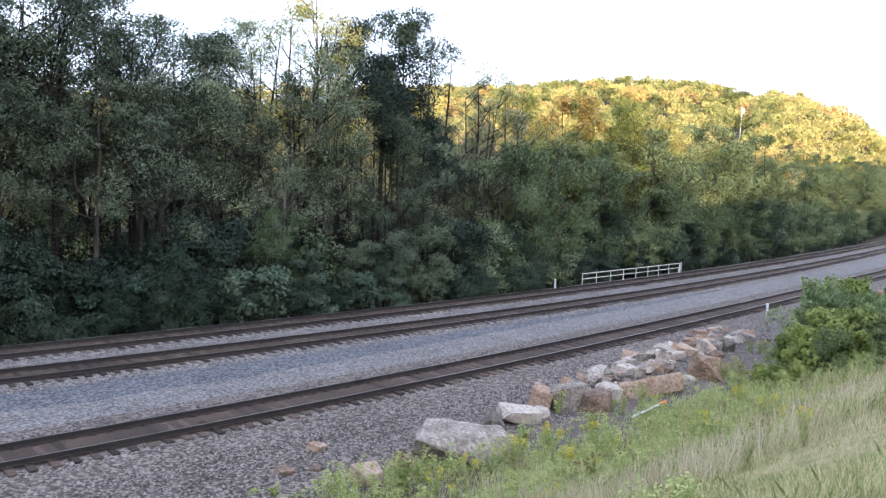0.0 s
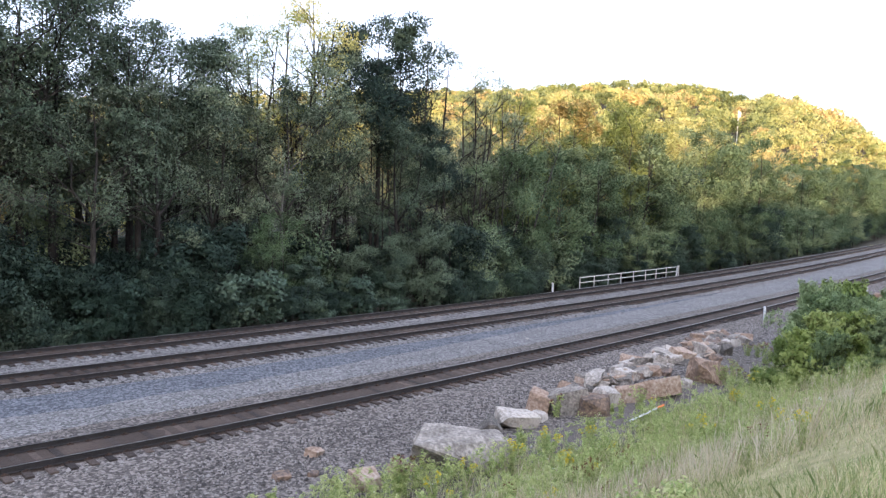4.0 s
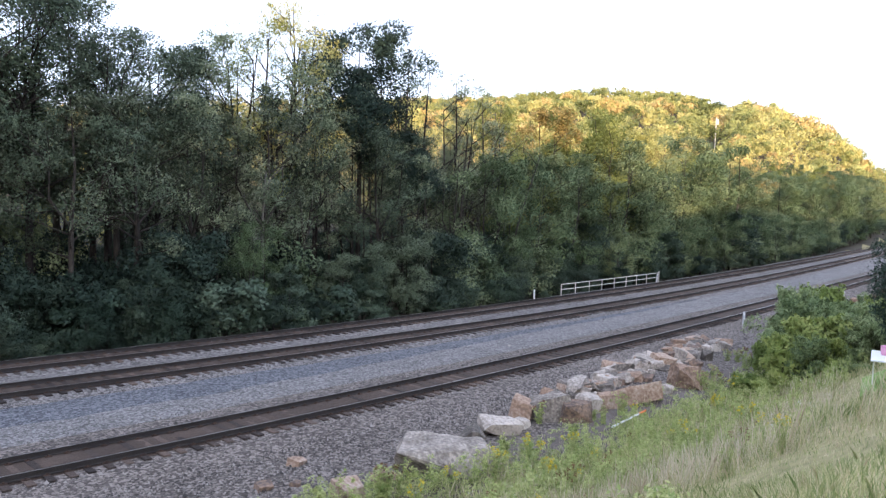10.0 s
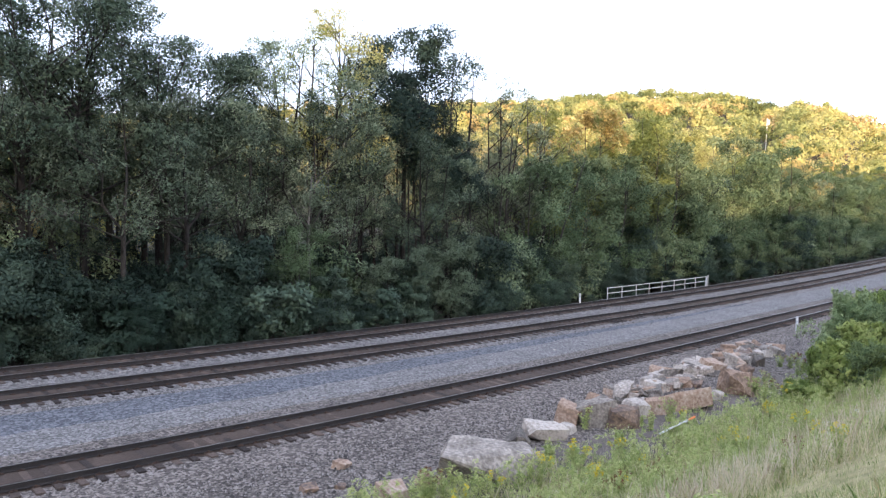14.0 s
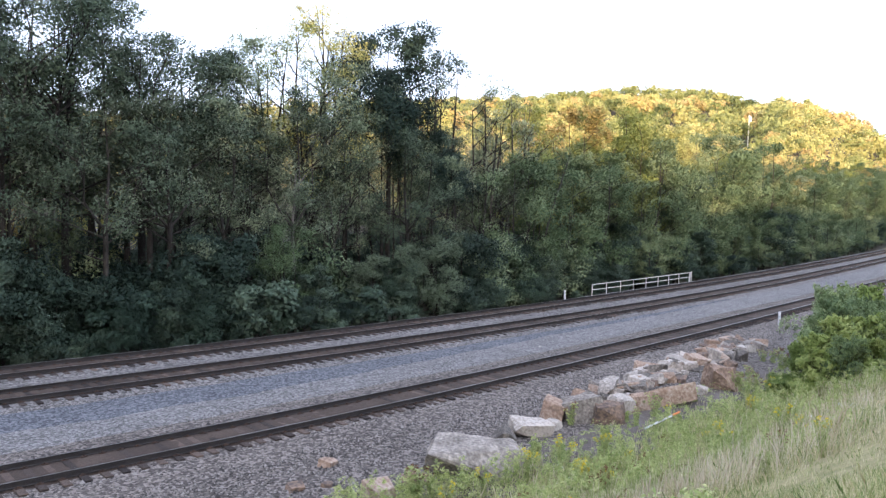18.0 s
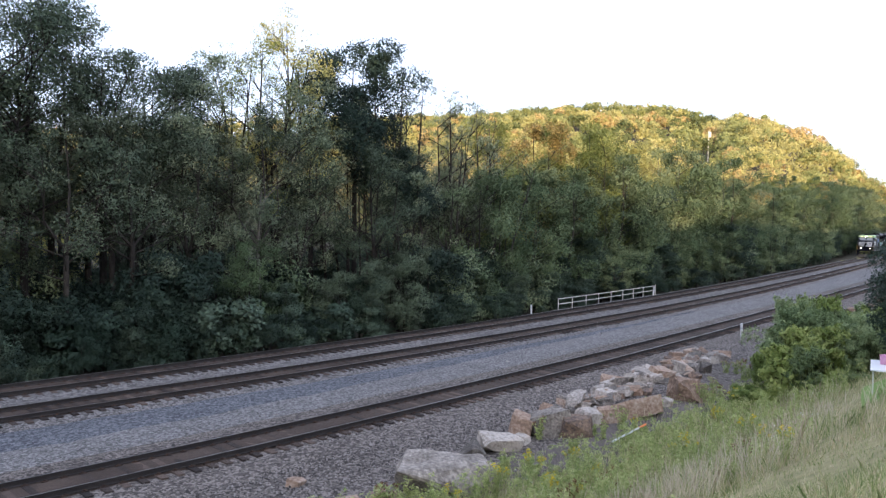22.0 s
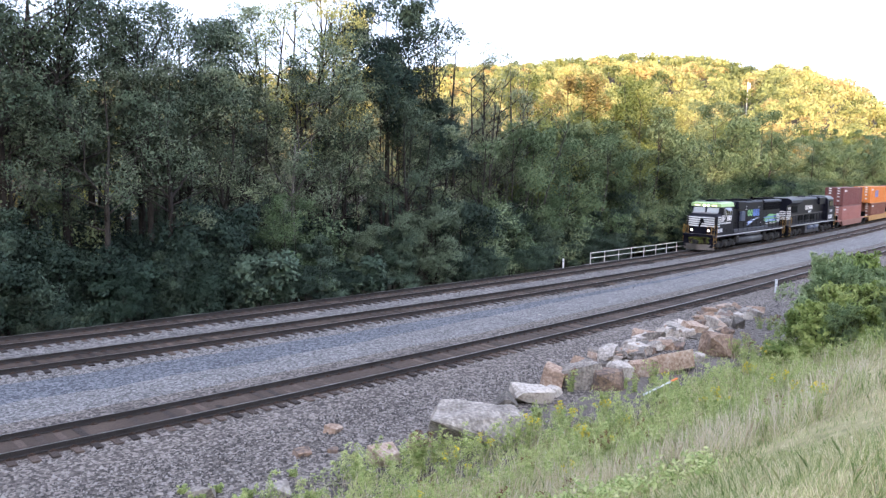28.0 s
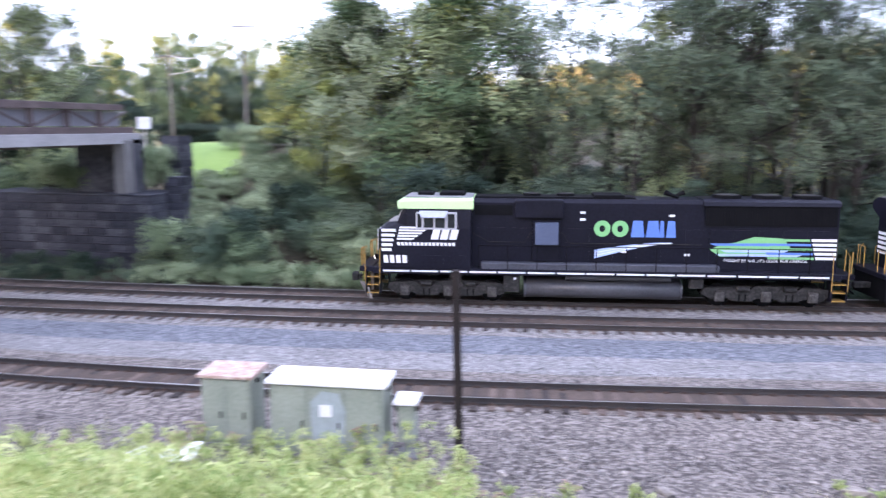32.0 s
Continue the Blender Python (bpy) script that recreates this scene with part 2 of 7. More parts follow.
# ---- mesh helpers ----
class Build:
    """Collects plain vertices and faces of one mesh."""

    def __init__(self):
        self.v, self.f = [], []

    def quad(self, a, b, c, d):
        i = len(self.v)
        self.v += [a, b, c, d]
        self.f.append((i, i + 1, i + 2, i + 3))
        return self

    def box(self, x0, x1, y0, y1, z0, z1, c=0.0):
        """A box with its four upright and top edges chamfered by c."""
        if c <= 0:
            i = len(self.v)
            self.v += [(x0, y0, z0), (x1, y0, z0), (x1, y1, z0), (x0, y1, z0), (x0, y0, z1), (x1, y0, z1), (x1, y1, z1), (x0, y1, z1)]
            self.f += [(i, i + 3, i + 2, i + 1), (i + 4, i + 5, i + 6, i + 7), (i, i + 1, i + 5, i + 4), (i + 1, i + 2, i + 6, i + 5), (i + 2, i + 3, i + 7, i + 6), (i + 3, i, i + 4, i + 7)]
            return self
        def ring(z, g):
            a, b, p, q = x0 + g, x1 - g, y0 + g, y1 - g
            return [(a + c, p, z), (b - c, p, z), (b, p + c, z), (b, q - c, z), (b - c, q, z), (a + c, q, z), (a, q - c, z), (a, p + c, z)]
        return self.loft([ring(z0, 0), ring(z1 - c, 0), ring(z1, c)])

    def loft(self, rings, caps=True, closed=True):
        i, k = len(self.v), len(rings[0])
        for r in rings:
            self.v += [tuple(p) for p in r]
        for j in range(len(rings) - 1):
            for s in range(k if closed else k - 1):
                a, b = i + j * k + s, i + j * k + (s + 1) % k
                self.f.append((a, b, b + k, a + k))
        if caps and closed:
            self.f.append(tuple(range(i + k - 1, i - 1, -1)))
            e = i + (len(rings) - 1) * k
            self.f.append(tuple(range(e, e + k)))
        return self

    def tube(self, pts, r, n=6, r1=None, caps=True):
        pts = [Vector(p) for p in pts]
        rings = []
        for j, p in enumerate(pts):
            d = (pts[min(j + 1, len(pts) - 1)] - pts[max(j - 1, 0)]).normalized()
            u = d.cross(Vector((0, 0, 1)) if abs(d.z) < 0.9 else Vector((1, 0, 0))).normalized()
            w = d.cross(u)
            rr = r if r1 is None else r + (r1 - r) * j / (len(pts) - 1)
            rings.append([p + (u * math.cos(2 * math.pi * s / n) + w * math.sin(2 * math.pi * s / n)) * rr for s in range(n)])
        return self.loft(rings, caps)

    def cyl(self, a, b, r, n=16, r1=None):
        return self.tube([a, b], r, n, r1)

    def prism(self, prof, axis, a, b):
        """A closed outline swept along one axis: x takes (y, z), y takes (x, z), z takes (x, y)."""
        put = {"x": lambda p, t: (t, p[0], p[1]), "y": lambda p, t: (p[0], t, p[1]), "z": lambda p, t: (p[0], p[1], t)}[axis]
        return self.loft([[put(p, a) for p in prof], [put(p, b) for p in prof]])

    def mesh(self, name, mat, smooth=False):
        me = bpy.data.meshes.new(name)
        me.from_pydata(self.v, [], self.f)
        bm = bmesh.new()
        bm.from_mesh(me)
        bmesh.ops.recalc_face_normals(bm, faces=bm.faces)
        bm.to_mesh(me)
        bm.free()
        me.materials.append(mat)
        if smooth:
            me.polygons.foreach_set("use_smooth", [True] * len(me.polygons))
        return me


def part(name, data, material, parent, label="", smooth=False):
    """Links a Build (or a ready mesh) as one mesh object under a thing."""
    me = data.mesh(name, material, smooth) if isinstance(data, Build) else data
    ob = new(name, me)
    ob.parent = parent
    return tagged(ob, label)


def thing(name, label, category, m=None, group="", kind=""):
    ob = new(name)
    if m is not None:
        ob.matrix_world = m
    return tagged(ob, label, category, group, kind)


def solid(name, data, material, label, category, m=None, group="", kind="", smooth=False):
    me = data.mesh(name, material, smooth) if isinstance(data, Build) else data
    ob = new(name, me)
    if m is not None:
        ob.matrix_world = m
    return tagged(ob, label, category, group, kind)


def raw(name, verts, faces, mat, smooth=False, normals=None):
    me = bpy.data.meshes.new(name)
    v, f = np.asarray(verts, np.float32), np.asarray(faces, np.int32)
    me.vertices.add(len(v))
    me.vertices.foreach_set("co", v.ravel())
    me.loops.add(f.size)
    me.loops.foreach_set("vertex_index", f.ravel())
    me.polygons.add(len(f))
    me.polygons.foreach_set("loop_start", np.arange(0, f.size, f.shape[1], dtype=np.int32))
    me.polygons.foreach_set("loop_total", np.full(len(f), f.shape[1], np.int32))
    if smooth or normals is not None:
        me.polygons.foreach_set("use_smooth", np.ones(len(f), bool))
    me.update(calc_edges=True)
    if normals is not None:
        me.normals_split_custom_set_from_vertices(normals)
    me.materials.append(mat)
    return me


# ---- the line of the railway: three tracks on a long curve ----
LINE = {
    "far": (35.833, 10.843, 8.826, -1.6213, -0.3718, 0.1389),
    "middle": (31.710, 10.145, 8.290, 0.4356, -1.8023, 0.4400),
    "near": (22.7703, 11.2586, 14.7038, -11.2924, 4.2921, -0.5335),
}
LOW = {"far": -36.0, "middle": -32.0, "near": -22.0}


def line_y(track, x):
    c, lo, hi = LINE[track], LOW[track], 184.0
    xc = min(max(x, lo), hi)
    u = xc / 80
    y = sum(c[k] * u ** k for k in range(6))
    s = sum(k * c[k] * u ** (k - 1) for k in range(1, 6)) / 80
    return y + s * (x - xc), s


def beside(track, x, off, z=0.0):
    """A point off metres beyond the centre line (towards the wood) at the station x."""
    y, s = line_y(track, x)
    n = math.hypot(1, s)
    return (x - s * off / n, y + off / n, z)


def smooth(a, b, x):
    t = min(max((x - a) / (b - a), 0), 1)
    return t * t * (3 - 2 * t)


def near_gap(x, y):
    yy, s = line_y("near", x)
    return (yy - y) / math.hypot(1, s)


def far_gap(x, y):
    yy, s = line_y("far", x)
    return (y - yy) / math.hypot(1, s)


RIDGE = [(-180, 1), (-60, 1.2), (-20, 2.0), (10, 4.5), (30, 6.1), (37, 6.5), (40, 6.6), (43, 6.8), (47, 6.95), (51.7, 6.8), (53.5, 6.5), (55.3, 5.8), (57, 4.8), (60, 3.7), (63, 2.7), (66, 1.6), (70, 0.8), (110, 0.6), (180, 1)]


def ridge(az):
    for (a, e), (b, g) in zip(RIDGE, RIDGE[1:]):
        if a <= az <= b:
            return e + (g - e) * (az - a) / (b - a)
    return 1.0


def ground_z(x, y):
    d, w = near_gap(x, y), far_gap(x, y)
    r, az = math.hypot(x, y), math.degrees(math.atan2(x, y))
    wob = noise.noise((x * 0.15, y * 0.15, 0.3)) * 0.35 + noise.noise((x * 0.6, y * 0.6, 4)) * 0.1
    if w < 0:
        foot = 6.2 - 1.8 * smooth(-3, -11, x) + 1.7 * smooth(3, 11, x)
        t = min(max((d - foot) / (21.0 - foot), 0), 1)
        z = -0.5 + 6.45 * t * t * (1.6 - 0.6 * t) if t < 1 else 5.95
        z += wob * smooth(foot, foot + 3, d) * (1 - 0.8 * smooth(4, 1, r))
        if d > 34:                                   # the rising ridge behind the camera
            crest = 24.0 + 10.0 * smooth(-20, -75, x) + noise.noise((x * 0.03, 0, 0)) * 2
            z += crest * smooth(34, 118, d)
        return z
    z = -0.5
    up = smooth(-2, -20, x)
    z += -1.3 * smooth(2.5, 7, w) * (1 - up) + 6.6 * smooth(3.0, 26, w) * up
    z += wob * smooth(3, 8, w) + 3.0 * smooth(20, 80, w) * (1 - up)
    top = math.tan(radians(ridge(az))) * 560 + 7.6 - 9
    hump = smooth(8, 55, w) * smooth(54.0, 57.5, az) * (1 - 0.8 * smooth(61.5, 66.0, az))
    z += 15.5 * hump * smooth(200, 390, r) * (1 - 0.8 * smooth(430, 520, r))
    z += max(top, 0) * smooth(150, 560, r) * (1 - 0.5 * smooth(600, 1500, r))
    if r > 150:
        z += noise.noise((x * 0.012, y * 0.012, 2)) * 3 * smooth(150, 350, r)
    return z


def ground_sheet():
    rad = [0.0] + [0.8 * 1.042 ** k for k in range(206)]
    ang = []
    a = -180.0
    while a < 180:
        ang.append(a)
        a += 0.9 if -46 <= a < 72 else 3.0
    n = len(ang)
    v = [(0, 0, ground_z(0, 0))]
    for r in rad[1:]:
        for b in ang:
            x, y = r * math.sin(radians(b)), r * math.cos(radians(b))
            v.append((x, y, ground_z(x, y)))
    f = []
    for j in range(len(rad) - 2):
        for i in range(n):
            p, q = 1 + j * n + i, 1 + j * n + (i + 1) % n
            f.append((p, p + n, q + n, q))
    me = raw("ground", v, f, M_SOIL, True)
    bm = bmesh.new()
    bm.from_mesh(me)
    bm.verts.ensure_lookup_table()
    for i in range(n):
        bm.faces.new((bm.verts[0], bm.verts[1 + i], bm.verts[1 + (i + 1) % n])).smooth = True
    bmesh.ops.recalc_face_normals(bm, faces=bm.faces)
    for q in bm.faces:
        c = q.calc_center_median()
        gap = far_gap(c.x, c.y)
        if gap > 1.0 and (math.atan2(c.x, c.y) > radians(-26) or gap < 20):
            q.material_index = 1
    bm.to_mesh(me)
    bm.free()
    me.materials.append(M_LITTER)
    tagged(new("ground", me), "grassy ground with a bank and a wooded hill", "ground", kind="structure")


ground_sheet()


def ribbon(name, track, offs, zs, mat, label, x0=-75.0, x1=330.0, rough=0.025):
    v, f = [], []
    n = len(offs)
    xs, x = [], x0
    while x < x1:
        xs.append(x)
        x += 0.5 if x < 60 else 2.0
    for x in xs:
        for o, z in zip(offs, zs):
            p = beside(track, x, o(x) if callable(o) else o)
            v.append((p[0], p[1], z + rough * noise.noise((p[0] * 1.3, p[1] * 1.3, 0)) + rough * noise.noise((p[0] * 0.3, p[1] * 0.3, 7))))
    for j in range(len(xs) - 1):
        for i in range(n - 1):
            a = j * n + i
            f.append((a, a + 1, a + n + 1, a + n))
    tagged(new(name, raw(name, v, f, mat, True)), label, "ballast", kind="structure")


def spread(a, b, step):
    k = max(2, int(abs(b - a) / step) + 1)
    return [a + (b - a) * i / (k - 1) for i in range(k)]


def mid_to_near(x, o):
    """The offset from the near line that corresponds to o from the middle line."""
    p = beside("middle", x, o)
    return -near_gap(p[0], p[1])


_o = spread(-9.2, 3.0, 0.25)
ribbon("ballast_near", "near", _o, [-0.225 if abs(o) < 1.5 else -0.21 - 0.11 * smooth(1.5, 3.2, abs(o)) - 0.1 * smooth(-5.5, -7.4, o) - 0.3 * smooth(-7.8, -9.2, o) for o in _o], M_BALLAST, "brown-grey crushed stone ballast beside the near track")
_g = [(lambda x, t=t: 2.35 + (mid_to_near(x, -2.0) - 2.35) * t) for t in spread(0, 1, 0.04)]
ribbon("gravel_strip", "near", _g, [-0.292 + 0.05 * math.sin(i / 25 * math.pi) for i in range(len(_g))], M_DUSTY, "dusty grey gravel strip between the tracks")


def fresh(x):
    """How much of the strip the fresh stone covers at a station."""
    return (0.62 - 0.42 * smooth(8, 40, x) - 0.2 * smooth(40, 60, x)) + 0.05 * noise.noise((x * 0.4, 0, 6)) + 0.03 * noise.noise((x * 1.7, 2, 6))


_g = [(lambda x, t=t: 2.35 + (mid_to_near(x, -1.9) - 2.35) * (1 - max(fresh(x), 0.0) * (1 - t))) for t in spread(0, 1, 0.08)]
ribbon("fresh_gravel", "near", _g, [-0.30] + [-0.262 + 0.05 * math.sin(i / 13 * math.pi) for i in range(1, len(_g))], M_GRAVEL, "fresh bluish gravel laid beside the middle track", x1=58.0)
_o = spread(-2.3, 7.6, 0.25)
ribbon("ballast_far", "middle", _o, [(-0.205 if (abs(o) < 1.5 or abs(o - 4.3) < 1.6) else -0.27) - 0.1 * smooth(-1.5, -2.3, o) - 0.28 * smooth(6.0, 7.6, o) for o in _o], M_FARBAL, "dusty grey ballast under the two far tracks")

M_DIRT = tone("dark_packed_dirt", [(0.034, 0.024, 0.018), (0.066, 0.046, 0.035), (0.11, 0.08, 0.06)], 0.95, 0, 0.6, 16, 0.6)
for _n, _t in (("near_track_dirt", "near"), ("middle_track_dirt", "middle"), ("far_track_dirt", "far")):
    _o = spread(-0.9, 0.9, 0.15)
    ribbon(_n, _t, _o, [-0.174 - 0.06 * smooth(0.7, 0.9, abs(o)) for o in _o], M_DIRT, "dark packed dirt between the ties", rough=0.015)

# ---- the tracks ----
RAIL_PROFILE = [(-0.07, -0.165), (0.07, -0.165), (0.07, -0.15), (0.012, -0.135), (0.012, -0.045), (0.036, -0.032), (0.036, -0.004), (0.028, 0.0), (-0.028, 0.0), (-0.036, -0.004), (-0.036, -0.032), (-0.012, -0.045), (-0.012, -0.135), (-0.07, -0.15)]


def railway(track, x0, x1, name, label):
    root = thing(name, label, "railway track", kind="structure")
    xs, x = [], -70.0
    while x < 320:
        xs.append(x)
        x += 1.0 if x < 90 else 3.0
    for side in (-1, 1):
        b, h = Build(), Build()
        rings, tops = [], []
        for x in xs:
            rings.append([beside(track, x, side * 0.7525 + u, w) for u, w in RAIL_PROFILE])
            tops.append([beside(track, x, side * 0.7525 + u, w) for u, w in ((-0.027, 0.0025), (0.027, 0.0025))])
        b.loft(rings)
        h.loft(tops, False, False)
        r = part("rail", b, M_RAIL, root)
        part("rail_head", h, M_RAILTOP, r, "worn shiny running surface")
    tie = Build().box(-0.11, 0.11, -1.3, 1.3, -0.33, -0.165, 0.012).mesh("tie", M_TIE)
    plates, rest = Build(), Build()
    rng = random.Random(name)
    x, k = -66.0, 0
    while x < 312:
        y, s = line_y(track, x)
        a = math.atan(s) + rng.uniform(-0.025, 0.025)
        if x0 <= x <= x1 and k < 300:
            t = part("tie", tie, M_TIE, root)
            t.matrix_local = Matrix.Translation((*beside(track, x, rng.uniform(-0.06, 0.06))[:2], rng.uniform(-0.012, 0.006))) @ Matrix.Rotation(a, 4, "Z")
            k += 1
        else:
            c, sn = math.cos(a), math.sin(a)
            i = len(rest.v)
            rest.box(-0.11, 0.11, -1.3, 1.3, -0.33, -0.167)
            for j in range(i, len(rest.v)):
                p = rest.v[j]
                rest.v[j] = (x + p[0] * c - p[1] * sn, y + p[0] * sn + p[1] * c, p[2])
        if x < 140:
            for side in (-1, 1):
                px, py, _ = beside(track, x, side * 0.7525)
                i = len(plates.v)
                plates.box(-0.09, 0.09, -0.17, 0.17, -0.166, -0.148)
                for o in (-0.1, 0.1):
                    plates.box(-0.03, 0.03, o - 0.025, o + 0.025, -0.15, -0.115)
                c, sn = math.cos(a), math.sin(a)
                for j in range(i, len(plates.v)):
                    p = plates.v[j]
                    plates.v[j] = (px + p[0] * c - p[1] * sn, py + p[0] * sn + p[1] * c, p[2])
        x += 0.52 / math.hypot(1, s)
    def quick(nm, b, mat):
        o = new(nm, raw(nm, b.v, b.f, mat))
        o.parent = root
        return o
    quick("tie_plates", plates, M_PLATE)["kind"] = "stuff"
    quick("distant_ties", rest, M_TIE)["kind"] = "stuff"


railway("near", -24, 130, "near_track", "rusty single track on old wooden ties")
railway("middle", -30, 124, "middle_track", "main line track with dark ties in grey ballast")
railway("far", -32, 122, "far_track", "main line track along the edge of the wood")

# ---- plants ----
def leaves(centres, radii, per, size, rng, flat=0.7, slim=0.27, spray=13, fold=False, level=1.0):
    """Leaf blades in thin level sprays round the given centres; vertices and faces."""
    subs = max(2, per // spray)
    c = np.repeat(np.asarray(centres, float), subs, 0)
    r = np.repeat(np.asarray(radii, float), subs)
    n = len(c)
    d = rng.normal(size=(n, 3))
    d /= np.linalg.norm(d, axis=1)[:, None]
    out = d.copy()
    d *= (rng.random(n) ** 0.4 * r)[:, None]
    d[:, 2] *= flat
    up = rng.normal(size=(n, 3)) * (0.6 - 0.32 * level) + out * (1 - 0.7 * level) + (0, 0, level)
    up /= np.linalg.norm(up, axis=1)[:, None]
    c, up, r = np.repeat(c + d, spray, 0), np.repeat(up, spray, 0), np.repeat(r, spray)
    n = len(c)
    a = np.cross(up, rng.normal(size=(n, 3)))
    a /= np.linalg.norm(a, axis=1)[:, None]
    p = c + a * (np.sqrt(rng.random(n)) * r * 0.5)[:, None] + up * (rng.normal(size=n) * r * 0.07)[:, None]
    a = a + rng.normal(size=(n, 3)) * 0.5 - (0, 0, 0.3)
    a /= np.linalg.norm(a, axis=1)[:, None]
    b = np.cross(up + rng.normal(size=(n, 3)) * 0.45, a)
    b /= np.linalg.norm(b, axis=1)[:, None]
    s = (size[0] + (size[1] - size[0]) * rng.random(n))[:, None]
    if fold:
        k = np.cross(a, b)
        v = np.stack([p - a * s * 0.5, p + b * s * slim + k * s * 0.1, p + a * s * 0.5, p - b * s * slim + k * s * 0.1], 1).reshape(-1, 3)
        return v, np.arange(4 * n).reshape(-1, 4)
    v = np.stack([p - a * s * 0.4 + b * s * slim, p + a * s * 0.6, p - a * s * 0.4 - b * s * slim], 1).reshape(-1, 3)
    return v, np.arange(3 * n).reshape(-1, 3)


def foliage(name, centres, radii, per, size, rng, mat, flat=0.8, slim=0.3, twig=9, scale=None, hang=0.35, round_=0.8, lift=0.5, heart=None, level=1.0):
    """Rounded clumps of small leaves; the leaves of a clump turn their faces outwards and to the sky."""
    subs = max(2, per // twig)
    c0 = np.asarray(centres, float)
    c, r = np.repeat(c0, subs, 0), np.repeat(np.asarray(radii, float), subs)
    k = np.repeat(np.ones(len(c0)) if scale is None else np.asarray(scale, float), subs)
    n = len(c)
    d = rng.normal(size=(n, 3))
    d[:, 2] = np.where(rng.random(n) < 0.5, np.abs(d[:, 2]), d[:, 2])
    d /= np.linalg.norm(d, axis=1)[:, None]
    p = d * ((0.45 + 0.55 * rng.random(n) ** 0.6) * r)[:, None]
    p[:, 2] *= flat
    c, d, r, k = np.repeat(c + p, twig, 0), np.repeat(d, twig, 0), np.repeat(r, twig), np.repeat(k, twig)
    n = len(c)
    p = c + rng.normal(size=(n, 3)) * (r * 0.17)[:, None]
    d = d * (1, 1, level)
    if heart is not None:
        e = (p - np.asarray(heart)) * (1, 1, 0.8)
        d = d * 0.5 + e / np.linalg.norm(e, axis=1)[:, None] * 0.65
    up = d * round_ + (0, 0, lift) + rng.normal(size=(n, 3)) * 0.28
    up /= np.linalg.norm(up, axis=1)[:, None]
    q = up + rng.normal(size=(n, 3)) * 0.55
    a = np.cross(q, rng.normal(size=(n, 3)))
    a /= np.linalg.norm(a, axis=1)[:, None]
    a -= (0, 0, hang)
    a /= np.linalg.norm(a, axis=1)[:, None]
    b = np.cross(q, a)
    b /= np.linalg.norm(b, axis=1)[:, None]
    s = (k * (size[0] + (size[1] - size[0]) * rng.random(n)))[:, None]
    v = np.stack([p - a * s * 0.42 - b * s * slim, p + a * s * 0.58, p - a * s * 0.42 + b * s * slim], 1)
    g = np.cross(v[:, 1] - v[:, 0], v[:, 2] - v[:, 0])
    back = (g * up).sum(1) < 0
    v[back] = v[back][:, ::-1]
    return raw(name, v.reshape(-1, 3), np.arange(3 * n).reshape(-1, 3), mat, True, np.repeat(up, 3, 0))


